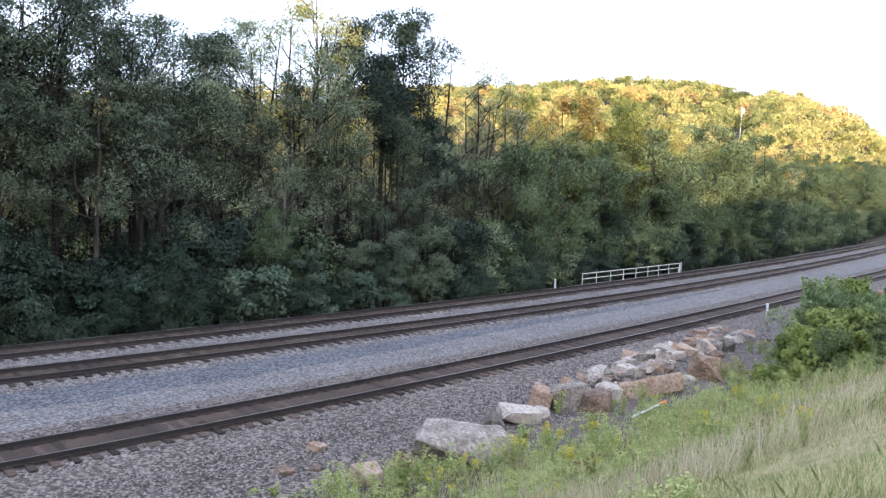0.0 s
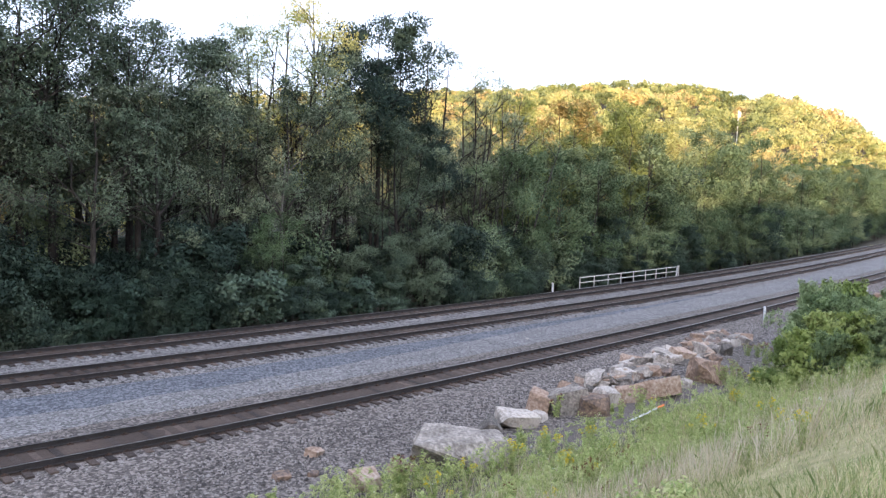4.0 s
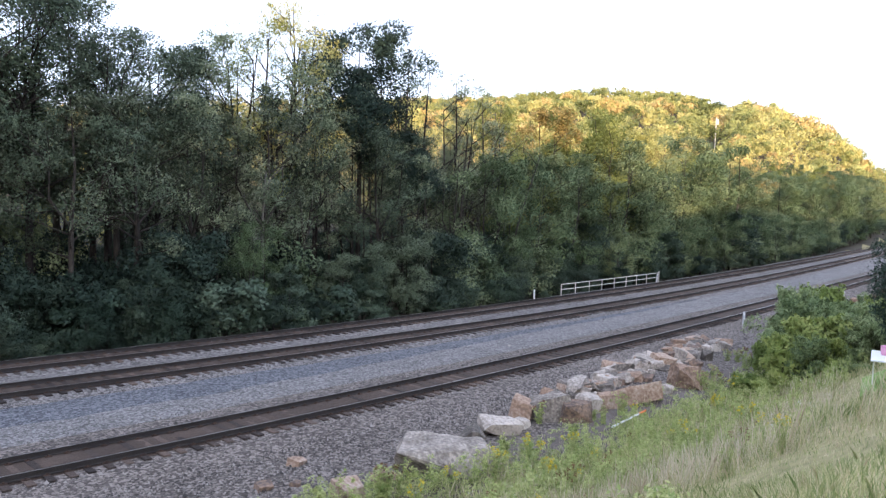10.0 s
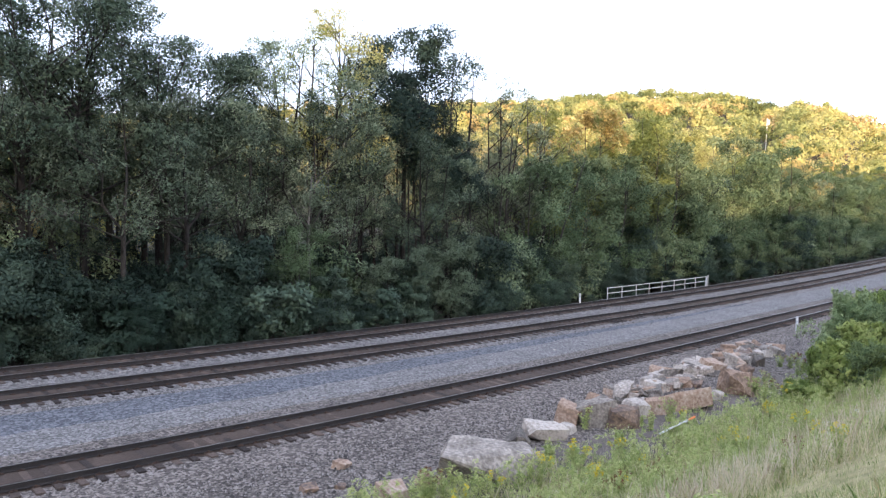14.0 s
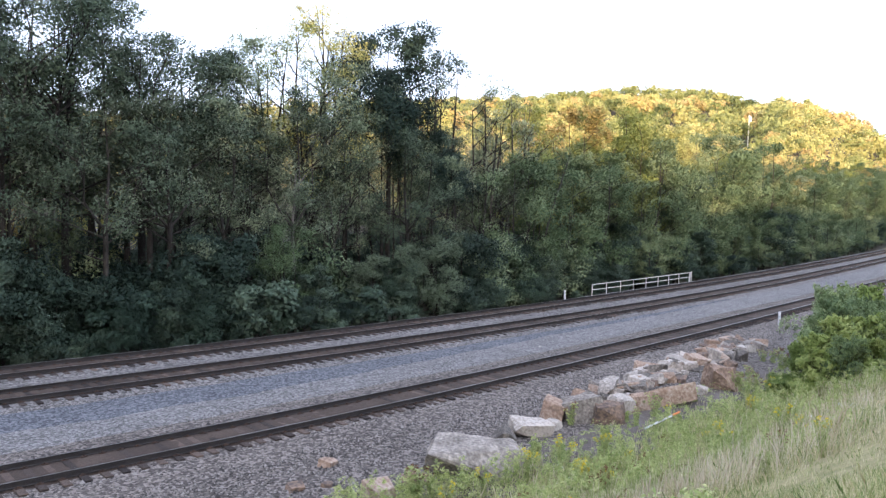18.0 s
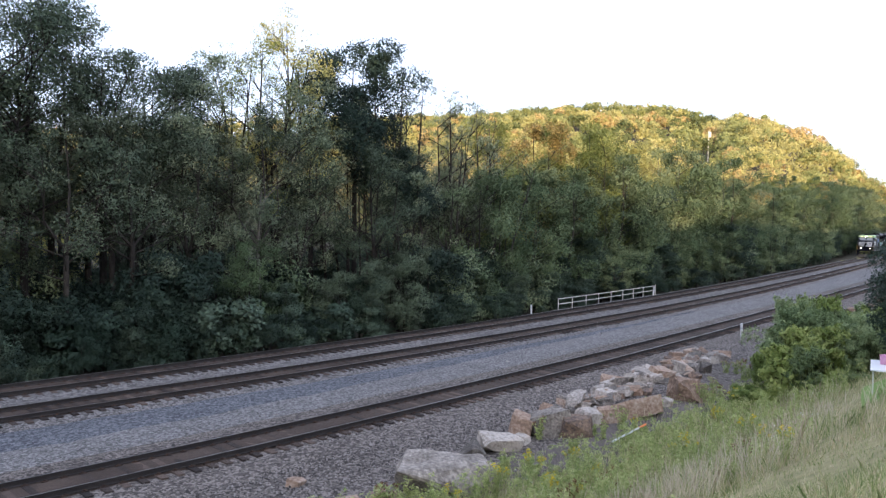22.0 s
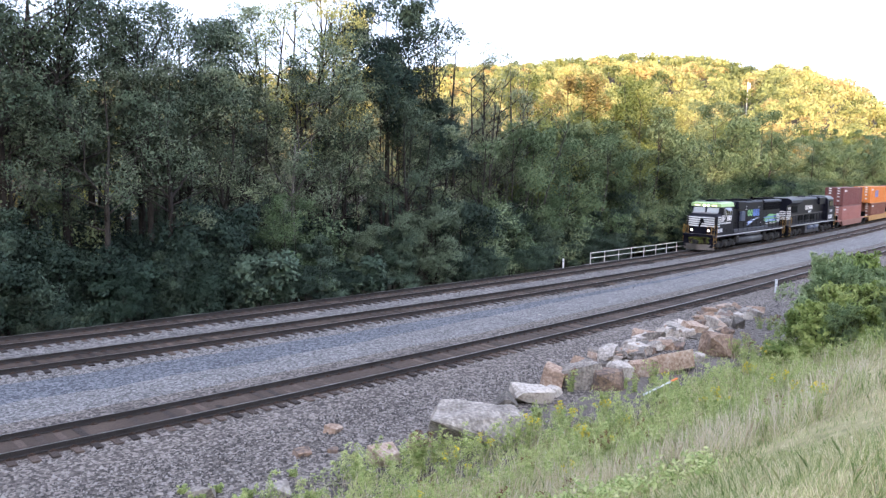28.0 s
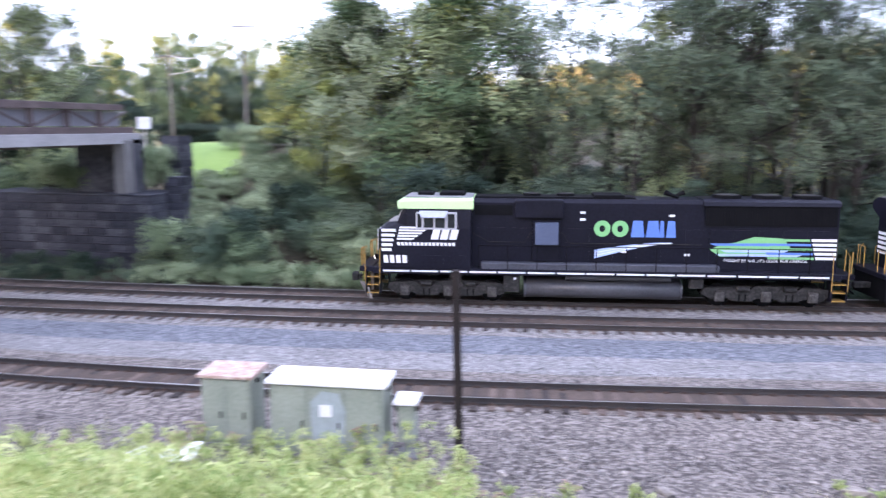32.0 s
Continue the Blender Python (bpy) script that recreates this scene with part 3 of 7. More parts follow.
def skeleton_tree(seed, H, crown0, spread_r, limbs, bend=0.03, forks=3, shape="tall"):
    """A trunk that forks into leaders, with limbs and twigs, as one Build, and the ends that carry leaves."""
    rg = random.Random(seed)
    b, ends = Build(), []
    r0 = 0.010 * H + 0.03
    zf = H * (crown0 + 0.06 + 0.1 * rg.random())
    stems, w = [], Vector((0, 0, 0))
    pts = [Vector((0, 0, -0.6))]
    for i in range(1, 5):
        w += Vector((rg.uniform(-1, 1), rg.uniform(-1, 1), 0)) * bend * zf / 4
        pts.append(Vector((w.x, w.y, zf * i / 4)))
    b.tube(pts, r0, 7, r0 * 0.72)
    g = rg.random() * 6.28
    leaders = 3 if shape != "tall" else 2
    for i in range(leaders):
        g += 6.28 / leaders + rg.uniform(-0.5, 0.5)
        out = spread_r * (0.1 if i == 0 else rg.uniform(0.3, 0.5))
        top = Vector((pts[-1].x + out * math.cos(g), pts[-1].y + out * math.sin(g), H * (0.9 if i == 0 else rg.uniform(0.7, 0.86))))
        mid = pts[-1].lerp(top, 0.5) + Vector((0.35 * out * math.cos(g), 0.35 * out * math.sin(g), -0.02 * H)) + Vector((rg.uniform(-1, 1), rg.uniform(-1, 1), 0)) * 0.02 * H
        line = [pts[-1], pts[-1].lerp(mid, 0.5) + Vector((0.06 * out * math.cos(g), 0.06 * out * math.sin(g), 0)), mid, mid.lerp(top, 0.5), top]
        b.tube(line, r0 * (0.62 if i == 0 else 0.46), 6, r0 * 0.1)
        stems.append(line)
        ends.append((top, 0.16 * spread_r + 0.35))
    axis = pts[-1]
    for i in range(limbs):
        t = (i + rg.random()) / limbs
        z = H * (crown0 + (0.86 - crown0) * t)
        prof = {"tall": math.sin(math.pi * (0.12 + 0.8 * t)) ** 0.7, "round": math.sqrt(max(0.05, 1 - (1.45 * t - 0.6) ** 2)), "cone": 1.05 - 0.8 * t}[shape]
        L = spread_r * prof * rg.uniform(0.65, 1.1)
        g += 2.4 + rg.uniform(-0.5, 0.5)
        if z < zf:
            u = z / zf * 4
            p0 = pts[int(u)].lerp(pts[min(int(u) + 1, 4)], u - int(u))
        else:
            line = rg.choice(stems)
            u = min(max((z - zf) / (line[-1].z - zf) * 4, 0), 3.99)
            p0 = line[int(u)].lerp(line[int(u) + 1], u - int(u))
            if (p0 - axis).xy.length > 0.2:
                a0 = math.atan2(p0.y - axis.y, p0.x - axis.x)
                g = a0 + rg.uniform(-1.3, 1.3)
                L *= 0.8
        rise = rg.uniform(0.2, 0.9) + 0.5 * t
        dirn = Vector((math.cos(g), math.sin(g), rise)).normalized()
        q1 = p0 + dirn * L * 0.5 + Vector((0, 0, -0.03 * L))
        q2 = p0 + dirn * L + Vector((rg.uniform(-.12, .12) * L, rg.uniform(-.12, .12) * L, -0.06 * L))
        rr = r0 * 0.36 * (1 - 0.6 * t)
        b.tube([p0, q1, q2], rr, 5, rr * 0.2)
        ends.append((q2, 0.28 * L + 0.3))
        ends.append((p0.lerp(q2, 0.66) + Vector((rg.uniform(-.3, .3), rg.uniform(-.3, .3), .2)), 0.24 * L + 0.3))
        for k in range(forks):
            u = rg.uniform(0.35, 0.95)
            s0 = p0.lerp(q1, u * 2) if u < 0.5 else q1.lerp(q2, u * 2 - 1)
            dd = (dirn + Vector((rg.uniform(-1, 1), rg.uniform(-1, 1), rg.uniform(-0.4, 0.7)))).normalized()
            s1 = s0 + dd * L * rg.uniform(0.3, 0.55)
            b.tube([s0, s1], rr * 0.4, 4, rr * 0.1)
            ends.append((s1, 0.2 * L + 0.28))
    ends.append((stems[0][-1] + Vector((0, 0, 0.02 * H)), 0.04 * H + 0.2))
    return b, ends


KINDS = {}


def plant_kind(key, seed, H, crown0, rad, limbs, per, size, leaf, forks=3, shape="tall", drop=0.0, flat=0.8, puff=1.0, slim=0.3, outward=0.8):
    b, ends = skeleton_tree(seed, H, crown0, rad, limbs, forks=forks, shape=shape)
    rng = np.random.default_rng(seed)
    ends = ends[:3] + [e for e in ends[3:-1] if rng.random() >= drop] + ends[-1:] * 2
    crown = foliage("crown", [e[0] for e in ends], [e[1] * puff for e in ends], per, size, rng, LEAFS[leaf], flat, slim, round_=outward, heart=(0, 0, H * (0.35 + 0.35 * crown0)))
    wood = raw("trunk", [tuple(p) for p in b.v], [q for q in b.f if len(q) == 4], M_BARK, True)
    KINDS[key] = (max(p.co.z for p in crown.vertices), wood, crown)


def plant(key, x, y, H, label, category="tree", group="", z=None, turn=None, wide=1.0, name=""):
    h0, wood, crown = KINDS[key]
    s = H / h0
    m = Matrix.Translation((x, y, (ground_z(x, y) if z is None else z))) @ Matrix.Rotation(random.random() * 6.28 if turn is None else turn, 4, "Z") @ Matrix.Diagonal((s * wide, s * wide, s, 1))
    root = thing(name or ("tree" if category == "tree" else category), label, category, m, group)
    w = part("trunk" if category == "tree" else "branchwork", wood, M_BARK, root)
    c = part("crown" if category == "tree" else "foliage", crown, None, root)
    if category == "weed":
        w["kind"] = c["kind"] = "stuff"
    return root


for i in range(4):
    plant_kind("airy%d" % i, 10 + i, 18, 0.36, 4.7, 20, 171, (0.10, 0.19), "mid", forks=4, shape="round", drop=0.42, puff=0.92)
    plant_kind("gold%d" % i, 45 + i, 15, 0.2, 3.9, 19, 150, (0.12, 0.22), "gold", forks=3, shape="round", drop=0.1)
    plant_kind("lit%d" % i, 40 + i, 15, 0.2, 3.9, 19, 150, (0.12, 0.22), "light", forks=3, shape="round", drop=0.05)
    plant_kind("full%d" % i, 20 + i, 15, 0.12, 4.4, 21, 162, (0.12, 0.22), "green", forks=3, shape="round", drop=0.05, puff=1.06)
for i in range(3):
    plant_kind("pale%d" % i, 55 + i, 17, 0.3, 4.2, 20, 126, (0.09, 0.18), "pale", forks=4, shape="round", drop=0.5, puff=0.86)
for i in range(3):
    plant_kind("billow%d" % i, 25 + i, 15, 0.12, 4.6, 21, 171, (0.12, 0.22), ("green", "green", "pale")[i], forks=3, shape="round", drop=0.06, puff=1.1)
for i in range(2):
    plant_kind("oak%d" % i, 30 + i, 18, 0.5, 4.4, 30, 216, (0.12, 0.22), "dark", shape="round", drop=0.05, puff=1.0)
    plant_kind("spire%d" % i, 137 + i, 20, 0.4, 3.9, 30, 81, (0.09, 0.17), "light", forks=4, shape="round", drop=0.4, puff=0.9)
    plant_kind("wispy%d" % i, 147 + i, 17, 0.3, 3.4, 22, 60, (0.09, 0.17), "pale", forks=4, shape="round", drop=0.62, puff=0.75)
for i in range(3):
    plant_kind("small%d" % i, 50 + i, 7, 0.05, 2.5, 18, 198, (0.09, 0.18), "bush", forks=2, shape="round", puff=1.05)
    plant_kind("shrub%d" % i, 60 + i, 3, 0.02, 1.7, 12, 153, (0.08, 0.15), "bush", forks=1, shape="round", puff=1.15)
    plant_kind("slope%d" % i, 65 + i, 3, 0.02, 1.8, 13, 153, (0.08, 0.15), "grey", forks=1, shape="round", puff=1.15)
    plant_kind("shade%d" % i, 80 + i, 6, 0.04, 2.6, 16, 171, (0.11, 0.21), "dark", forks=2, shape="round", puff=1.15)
for i in range(2):
    plant_kind("broad%d" % i, 85 + i, 3.5, 0.04, 2.1, 15, 117, (0.17, 0.32), "teal", forks=2, shape="round", puff=0.95, slim=0.34)
    plant_kind("teal%d" % i, 95 + i, 7, 0.06, 2.3, 24, 162, (0.1, 0.19), "teal", forks=3, shape="cone", puff=0.9)
for i in range(2):
    plant_kind("sumac%d" % i, 70 + i, 3.2, 0.05, 1.7, 22, 108, (0.11, 0.25), "sumac", forks=3, shape="round", drop=0.3, puff=0.72, slim=0.15, outward=0.5)
    plant_kind("sprout%d" % i, 75 + i, 2.4, 0.05, 1.2, 16, 72, (0.12, 0.24), "sprout", forks=2, shape="round", puff=0.8, slim=0.2)
    plant_kind("weedy%d" % i, 90 + i, 1.2, 0.02, 0.9, 9, 81, (0.06, 0.13), "grey", forks=1, shape="round", puff=1.2)

random.seed(5)


def polar(az, r):
    return r * math.sin(radians(az)), r * math.cos(radians(az))


# the trees that make the skyline: bearing, distance, angle of the top, kind, label
SKYLINE = [
    (-4, 50, 10.8, "airy0"), (-1, 53, 11.5, "airy1"), (2.5, 49, 13.2, "airy2"), (4.6, 47, 13.6, "airy0"), (6.4, 50, 13.8, "airy3"), (8.2, 48, 12.8, "airy1"), (9.8, 52, 12.6, "airy2"), (12, 52, 11.4, "airy1"), (13.4, 50, 10.6, "airy3"), (15.4, 54, 10.4, "airy0"), (17.2, 56, 9.8, "airy2"),
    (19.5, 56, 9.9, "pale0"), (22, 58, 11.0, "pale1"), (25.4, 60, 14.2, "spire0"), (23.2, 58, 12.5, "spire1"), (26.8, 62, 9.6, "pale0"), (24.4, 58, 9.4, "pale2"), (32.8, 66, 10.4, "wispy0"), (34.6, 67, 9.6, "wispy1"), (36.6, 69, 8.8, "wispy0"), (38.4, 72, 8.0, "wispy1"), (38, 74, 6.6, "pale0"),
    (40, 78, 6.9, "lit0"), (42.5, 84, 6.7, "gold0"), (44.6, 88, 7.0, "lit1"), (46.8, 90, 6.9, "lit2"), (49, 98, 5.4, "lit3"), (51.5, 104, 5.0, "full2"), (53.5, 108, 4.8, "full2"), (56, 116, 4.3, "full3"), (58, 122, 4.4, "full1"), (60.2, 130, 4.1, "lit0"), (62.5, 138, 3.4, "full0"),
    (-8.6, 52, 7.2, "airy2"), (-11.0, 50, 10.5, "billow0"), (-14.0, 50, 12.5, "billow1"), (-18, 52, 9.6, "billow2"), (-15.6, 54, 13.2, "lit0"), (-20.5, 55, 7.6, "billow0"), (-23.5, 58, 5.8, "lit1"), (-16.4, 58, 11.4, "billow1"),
]
for az, r, el, kd in SKYLINE:
    x, y = polar(az, r)
    if far_gap(x, y) < 6:
        continue
    H = 7.66 + r * math.tan(radians(el)) - ground_z(x, y)
    plant(kd, x, y, H, {"a": "tall thin-crowned forest tree with dull green leaves", "g": "forest tree with leaves turning orange", "l": "tall tree with sunlight put into its yellow-green leaves", "p": "tall thin-crowned tree with pale green leaves", "s": "tall slender tree with sunlight put into its thin yellow crown", "w": "slender tree with sparse pale leaves and bare twigs", "f": "tall broad-crowned forest tree with green leaves", "b": "billowing broad-crowned tree with soft grey-green leaves"}[kd[0]], group="trees of the wood", wide=1.4 if az < -8 else 0.85 if kd[0] == "s" else 1.0)
x, y = polar(29.9, 63)
plant("oak0", x, y, 7.66 + 63 * math.tan(radians(12.1)) - ground_z(x, y), "tall oak with a dark dense crown", wide=0.84)
x, y = polar(33.0, 64)
plant("oak1", x, y, 15.0, "dark-leaved forest tree in the wood", group="trees of the wood")


def bare_trunk(az, r, H, lean, label, boughs=5, wood=None, thick=0.15):
    x, y = polar(az, r)
    rg = random.Random(label + str(az))
    root = thing("dead_tree", label, "tree", Matrix.Translation((x, y, ground_z(x, y))), "bare trees of the wood")
    top = Vector((lean[0], lean[1], H))
    part("trunk", Build().tube([(0, 0, -0.5), tuple(top * 0.35 + Vector((0.15, 0, 0))), tuple(top * 0.7 - Vector((0.1, 0, 0))), tuple(top)], thick, 7, thick * 0.3), wood or M_DEAD, root)
    for i in range(boughs):
        p = top * rg.uniform(0.45, 0.95)
        d = Vector((rg.uniform(-1, 1), rg.uniform(-0.6, 0.6), rg.uniform(0.2, 1))).normalized() * rg.uniform(1.2, 3)
        part("bough", Build().tube([tuple(p), tuple(p + d * 0.5 + Vector((0, 0, 0.15))), tuple(p + d)], thick * 0.33, 5, 0.012), wood or M_DEAD, root)


M_DEAD = tone("grey_dead_wood", [(0.10, 0.092, 0.082), (0.19, 0.175, 0.16)], 0.9, 0, 2, 16, 0.4, stretch=(1, 1, 0.2))
bare_trunk(22.9, 50.5, 10.5, (0.3, 0), "pale dead standing trunk in the wood", 2)
bare_trunk(39.6, 66, 13.5, (5.0, 0), "leaning bare tree at the wood's edge", 9, M_BARK, 0.1)
bare_trunk(36.8, 64, 14.5, (1.0, 0), "thin bare tree with few branches", 10, M_BARK, 0.11)
bare_trunk(35.0, 63, 13.5, (-0.8, 0), "thin bare tree with few branches", 10, M_BARK, 0.11)
bare_trunk(46.5, 86, 13.0, (-2.0, 0), "dark forked bare tree on the slope", 6, M_BARK, 0.14)
bare_trunk(-5.6, 47, 13.5, (-1.2, 0), "dark bare forked tree in the wood", 12, M_BARK, 0.17)

for i in range(46):
    az = -5 + 43 * (i + random.random()) / 46
    bare_trunk(az, random.uniform(51, 60) * (1 + max(0, az - 18) / 70), random.uniform(9, 15), (random.uniform(-1.2, 1.2), 0), "thin dark trunk standing in the wood", random.choice((1, 2, 3)), M_BARK, random.uniform(0.07, 0.15))


def roof_el(az):
    """How high the wood may reach at a bearing."""
    pts = [(-60, 7), (-40, 8), (-36, 3.5), (-27, 3.2), (-23, 5), (-19, 9), (-13, 10.5), (-9, 5.5), (-6.6, 2.5), (-5, 7), (5, 10.5), (12, 9.3), (18, 8), (24, 8.6), (29, 7.6), (32, 6.2), (36, 5.2), (39, 4.8), (46, 5.2), (52, 3.9), (60, 3.0), (90, 2)]
    for (a, e), (b, g) in zip(pts, pts[1:]):
        if a <= az <= b:
            return e + (g - e) * (az - a) / (b - a)
    return 5


random.seed(21)
for row, w0 in enumerate((9.0, 13.0, 18.0, 24.0, 32.0)):
    st = -30.0 + row * 1.3
    while st < 250:
        w = w0 + random.uniform(-1.8, 1.8)
        x, y, _ = beside("far", st, w)
        st += random.uniform(3.2, 5.0) * (1 + max(0, st - 60) / 130)
        az, r = math.degrees(math.atan2(x, y)), math.hypot(x, y)
        if az < -24 or (az < -8 and w < 12):
            continue
        if w > 15 and az < 35 and random.random() < 0.45:
            continue
        top_el = roof_el(az) if (w < 15 or az > 35) else min(roof_el(az), random.choice((3.6, 4.6, 5.6)))
        cap = 7.66 + r * math.tan(radians(top_el)) - ground_z(x, y)
        H = min(random.uniform(12, 17) if x > 45 else random.uniform(14, 19), cap * random.uniform(0.8, 1.0))
        if H < 4:
            continue
        front = az > 38
        kd = random.choice(["full0", "full1", "full2", "full3", "pale0"] if front else ["pale0", "pale1", "wispy0", "wispy1"] if az > 32 else ["pale0", "pale1", "pale2", "airy3"] if az > 17 else ["airy0", "airy1", "airy2", "airy3", "oak0", "oak1"] if az > 5 else ["airy0", "full3", "pale2", "airy3", "full2", "pale1"])
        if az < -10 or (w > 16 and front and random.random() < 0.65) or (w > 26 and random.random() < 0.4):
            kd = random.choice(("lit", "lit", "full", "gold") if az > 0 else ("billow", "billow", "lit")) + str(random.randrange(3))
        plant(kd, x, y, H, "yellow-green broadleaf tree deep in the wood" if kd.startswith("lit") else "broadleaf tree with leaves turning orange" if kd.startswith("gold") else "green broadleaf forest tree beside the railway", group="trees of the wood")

# small trees and shrubs along the wood's edge
st = -9.0
while st < 200:
    x, y, _ = beside("far", st, random.uniform(5.2, 7.6))
    H = random.uniform(4.2, 7.6)
    if 44 < st < 66:
        x, y, _ = beside("far", st, random.uniform(6.5, 8.5))
    # stations 3 to 16: dark kinds stand in for dense shade under tall trees
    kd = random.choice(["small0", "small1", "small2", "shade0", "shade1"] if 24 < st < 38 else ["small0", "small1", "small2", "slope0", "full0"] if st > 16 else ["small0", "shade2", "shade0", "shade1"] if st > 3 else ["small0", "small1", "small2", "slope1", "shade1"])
    plant(kd, x, y, H, "bushy young tree at the edge of the wood", group="young trees at the wood's edge", name="young_tree")
    st += random.uniform(1.7, 2.8) * (1 + max(0, st - 40) / 60)
st = -12.0
while st < 150:
    off = random.uniform(3.0, 5.4) + (0.6 if 43 < st < 66 else 0)
    x, y, _ = beside("far", st, off)
    plant(random.choice(["shrub0", "shrub1", "shrub2", "shade2", "shade1", "shade0", "small2"]), x, y, random.uniform(0.7, 2.8), "low leafy shrub beside the far track", "shrub", "shrubs beside the far track", wide=random.uniform(0.9, 1.5))
    st += random.uniform(0.6, 2.6) * (1 + max(0, st - 40) / 50)
# bushes that stand out before the wood: bearing, distance, height, kind
for i, (az, r, H, kd, wd) in enumerate(((-12.0, 41.0, 2.6, "broad", 1.2), (-9.6, 41.5, 3.4, "broad", 1.2), (-7.0, 41.5, 3.7, "broad", 1.2), (-4.6, 41.5, 3.2, "broad", 1.2), (-2.6, 41.5, 2.3, "broad", 1.2), (3.2, 42, 5.0, "teal", 1.1), (4.6, 42.5, 7.0, "teal", 1.0), (7.4, 43.5, 5.4, "teal", 1.2), (11.0, 44, 4.2, "broad", 1.0), (14.8, 45, 5.0, "teal", 1.1), (16.5, 45.5, 6.8, "teal", 1.1), (18.6, 46, 4.2, "broad", 1.0), (20.8, 46.5, 4.0, "broad", 1.1), (24.8, 49, 4.6, "teal", 1.2), (27.5, 51, 3.4, "broad", 1.1), (30.8, 53, 3.6, "teal", 1.3), (36.0, 60, 6.0, "teal", 1.4), (38.8, 66, 6.5, "teal", 1.4), (43.5, 74, 6.0, "teal", 1.3), (47.0, 84, 7.0, "teal", 1.3), (50.5, 94, 7.5, "teal", 1.3), (54.0, 108, 8, "teal", 1.3))):
    x, y = polar(az, r)
    while far_gap(x, y) < 4.0:
        r += 0.5
        x, y = polar(az, r)
    plant(kd + str(i % 2), x, y, H, "broad-leaved bush standing before the wood" if kd == "broad" else "blue-green young tree standing before the wood", "bush" if kd == "broad" else "tree", "bushes before the wood", wide=wd, name="leafy_bush" if kd == "broad" else "young_tree")
# broad trees where the line runs away
st = 62.0
while st < 330:
    for w0, h0, h1 in ((5.2, 5.5, 8.5), (9.5, 9.5, 13.0), (14.5, 13.5, 18.0)):
        x, y, _ = beside("far", st + random.uniform(-1.5, 1.5), w0 + random.uniform(-0.8, 1.4))
        plant(random.choice(["full0", "full1", "full2", "full3", "small1"] if w0 < 14 else ["full1", "full3", "lit0", "lit2", "gold1"]), x, y, random.uniform(h0, h1), "broad green tree beside the running line", group="trees along the line", wide=random.uniform(1.0, 1.35))
    st += 5.6 + max(0, min(st, 180) - 100) / 50
# undergrowth inside the wood; mostly dark leaves that carry the canopy's shade
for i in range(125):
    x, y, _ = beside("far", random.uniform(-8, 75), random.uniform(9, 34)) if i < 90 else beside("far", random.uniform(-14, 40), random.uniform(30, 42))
    plant(random.choice(["shade0", "shade1", "shade2", "small0"]), x, y, random.uniform(3.5, 7), "undergrowth shrub with canopy shade in its leaf colour", "shrub", "undergrowth of the wood", name="undergrowth_shrub")
# shrubs on the slope below the lawn
for i in range(130):
    st, w = random.uniform(-27, -4), random.uniform(3.8, 24)
    x, y, _ = beside("far", st, w)
    if (-36.0 < x < -23.9 and y < 47.5) or (y > 47 and x < -0.45 * y):
        continue
    plant(random.choice(["slope0", "slope1", "slope2", "shrub0", "shrub1", "shrub2"]), x, y, random.uniform(1.2, 1.9) if (x < -19 and w > 13) else random.uniform(2.0, 3.8), "grey-green shrub on the slope by the railway", "shrub", "shrubs on the slope", name="slope_shrub")
for i in range(70):
    x, y, _ = beside("far", random.uniform(-25, 1), random.uniform(2.7, 4.4))
    plant("weedy%d" % (i % 2), x, y, random.uniform(0.8, 1.5), "pale weeds along the track's edge", "weed", "weeds along the far track")
for i in range(50):
    x, y, _ = beside("far", random.uniform(-44, -22), random.uniform(2.5, 3.8))
    plant("shrub%d" % (i % 3), x, y, random.uniform(0.5, 1.0), "low green shrub at the track's edge", "shrub", "shrubs along the track's edge", wide=1.5)

# bushes on the near bank: a mound of leafy shoots, lower towards its edges
BUSH_TOP = [(55.6, -8.6), (56.6, -7.4), (58.0, -7.3), (59.3, -6.5), (60.3, -5.2), (61.0, -4.6), (62.4, -4.8), (64.0, -5.3), (67, -5.0), (71, -5.4)]


def bush_top(az):
    for (a, e), (c, g) in zip(BUSH_TOP, BUSH_TOP[1:]):
        if a <= az <= c:
            return e + (g - e) * (az - a) / (c - a)
    return -8.0


random.seed(64)
for row, (r0, dip) in enumerate(((35, 2.3), (37, 1.3), (39.5, 0.5), (42, 0.1), (44, 0.0))):
    az = (57.4, 59.0, 60.0, 60.4, 60.6)[row]
    while az < 70:
        r = r0 + random.uniform(-0.8, 0.8)
        x, y = polar(az, r)
        H = 7.57 + r * math.tan(radians(bush_top(az) - random.uniform(-0.25, 0.7))) - ground_z(x, y) - dip * random.uniform(0.7, 1.3)
        if H > 0.5 and near_gap(x, y) > 4.5:
            pale = (row < 2 and random.random() < 0.5) or random.random() < 0.1
            kd = "sprout" if pale else "sumac"
            plant(kd + str(random.randrange(2)), x, y, H, "yellow-green sapling beside the bank's bush" if pale else "low leafy edge of a green bush" if H < 1.6 else "tall leafy green bush on the grassy bank", "bush", "bushes on the bank", wide=random.uniform(0.7, 1.0) * max(1.0, 1.7 / H))
        az += random.uniform(1.0, 1.7)


for az, r, H in ((67.3, 33, 4.6), (68.3, 34, 4.9), (69.6, 33, 4.4)):
    x, y = polar(az, r)
    plant("small1", x, y, H, "dark leafy young tree at the top of the bank", group="young trees on the bank", name="young_tree", wide=0.9)


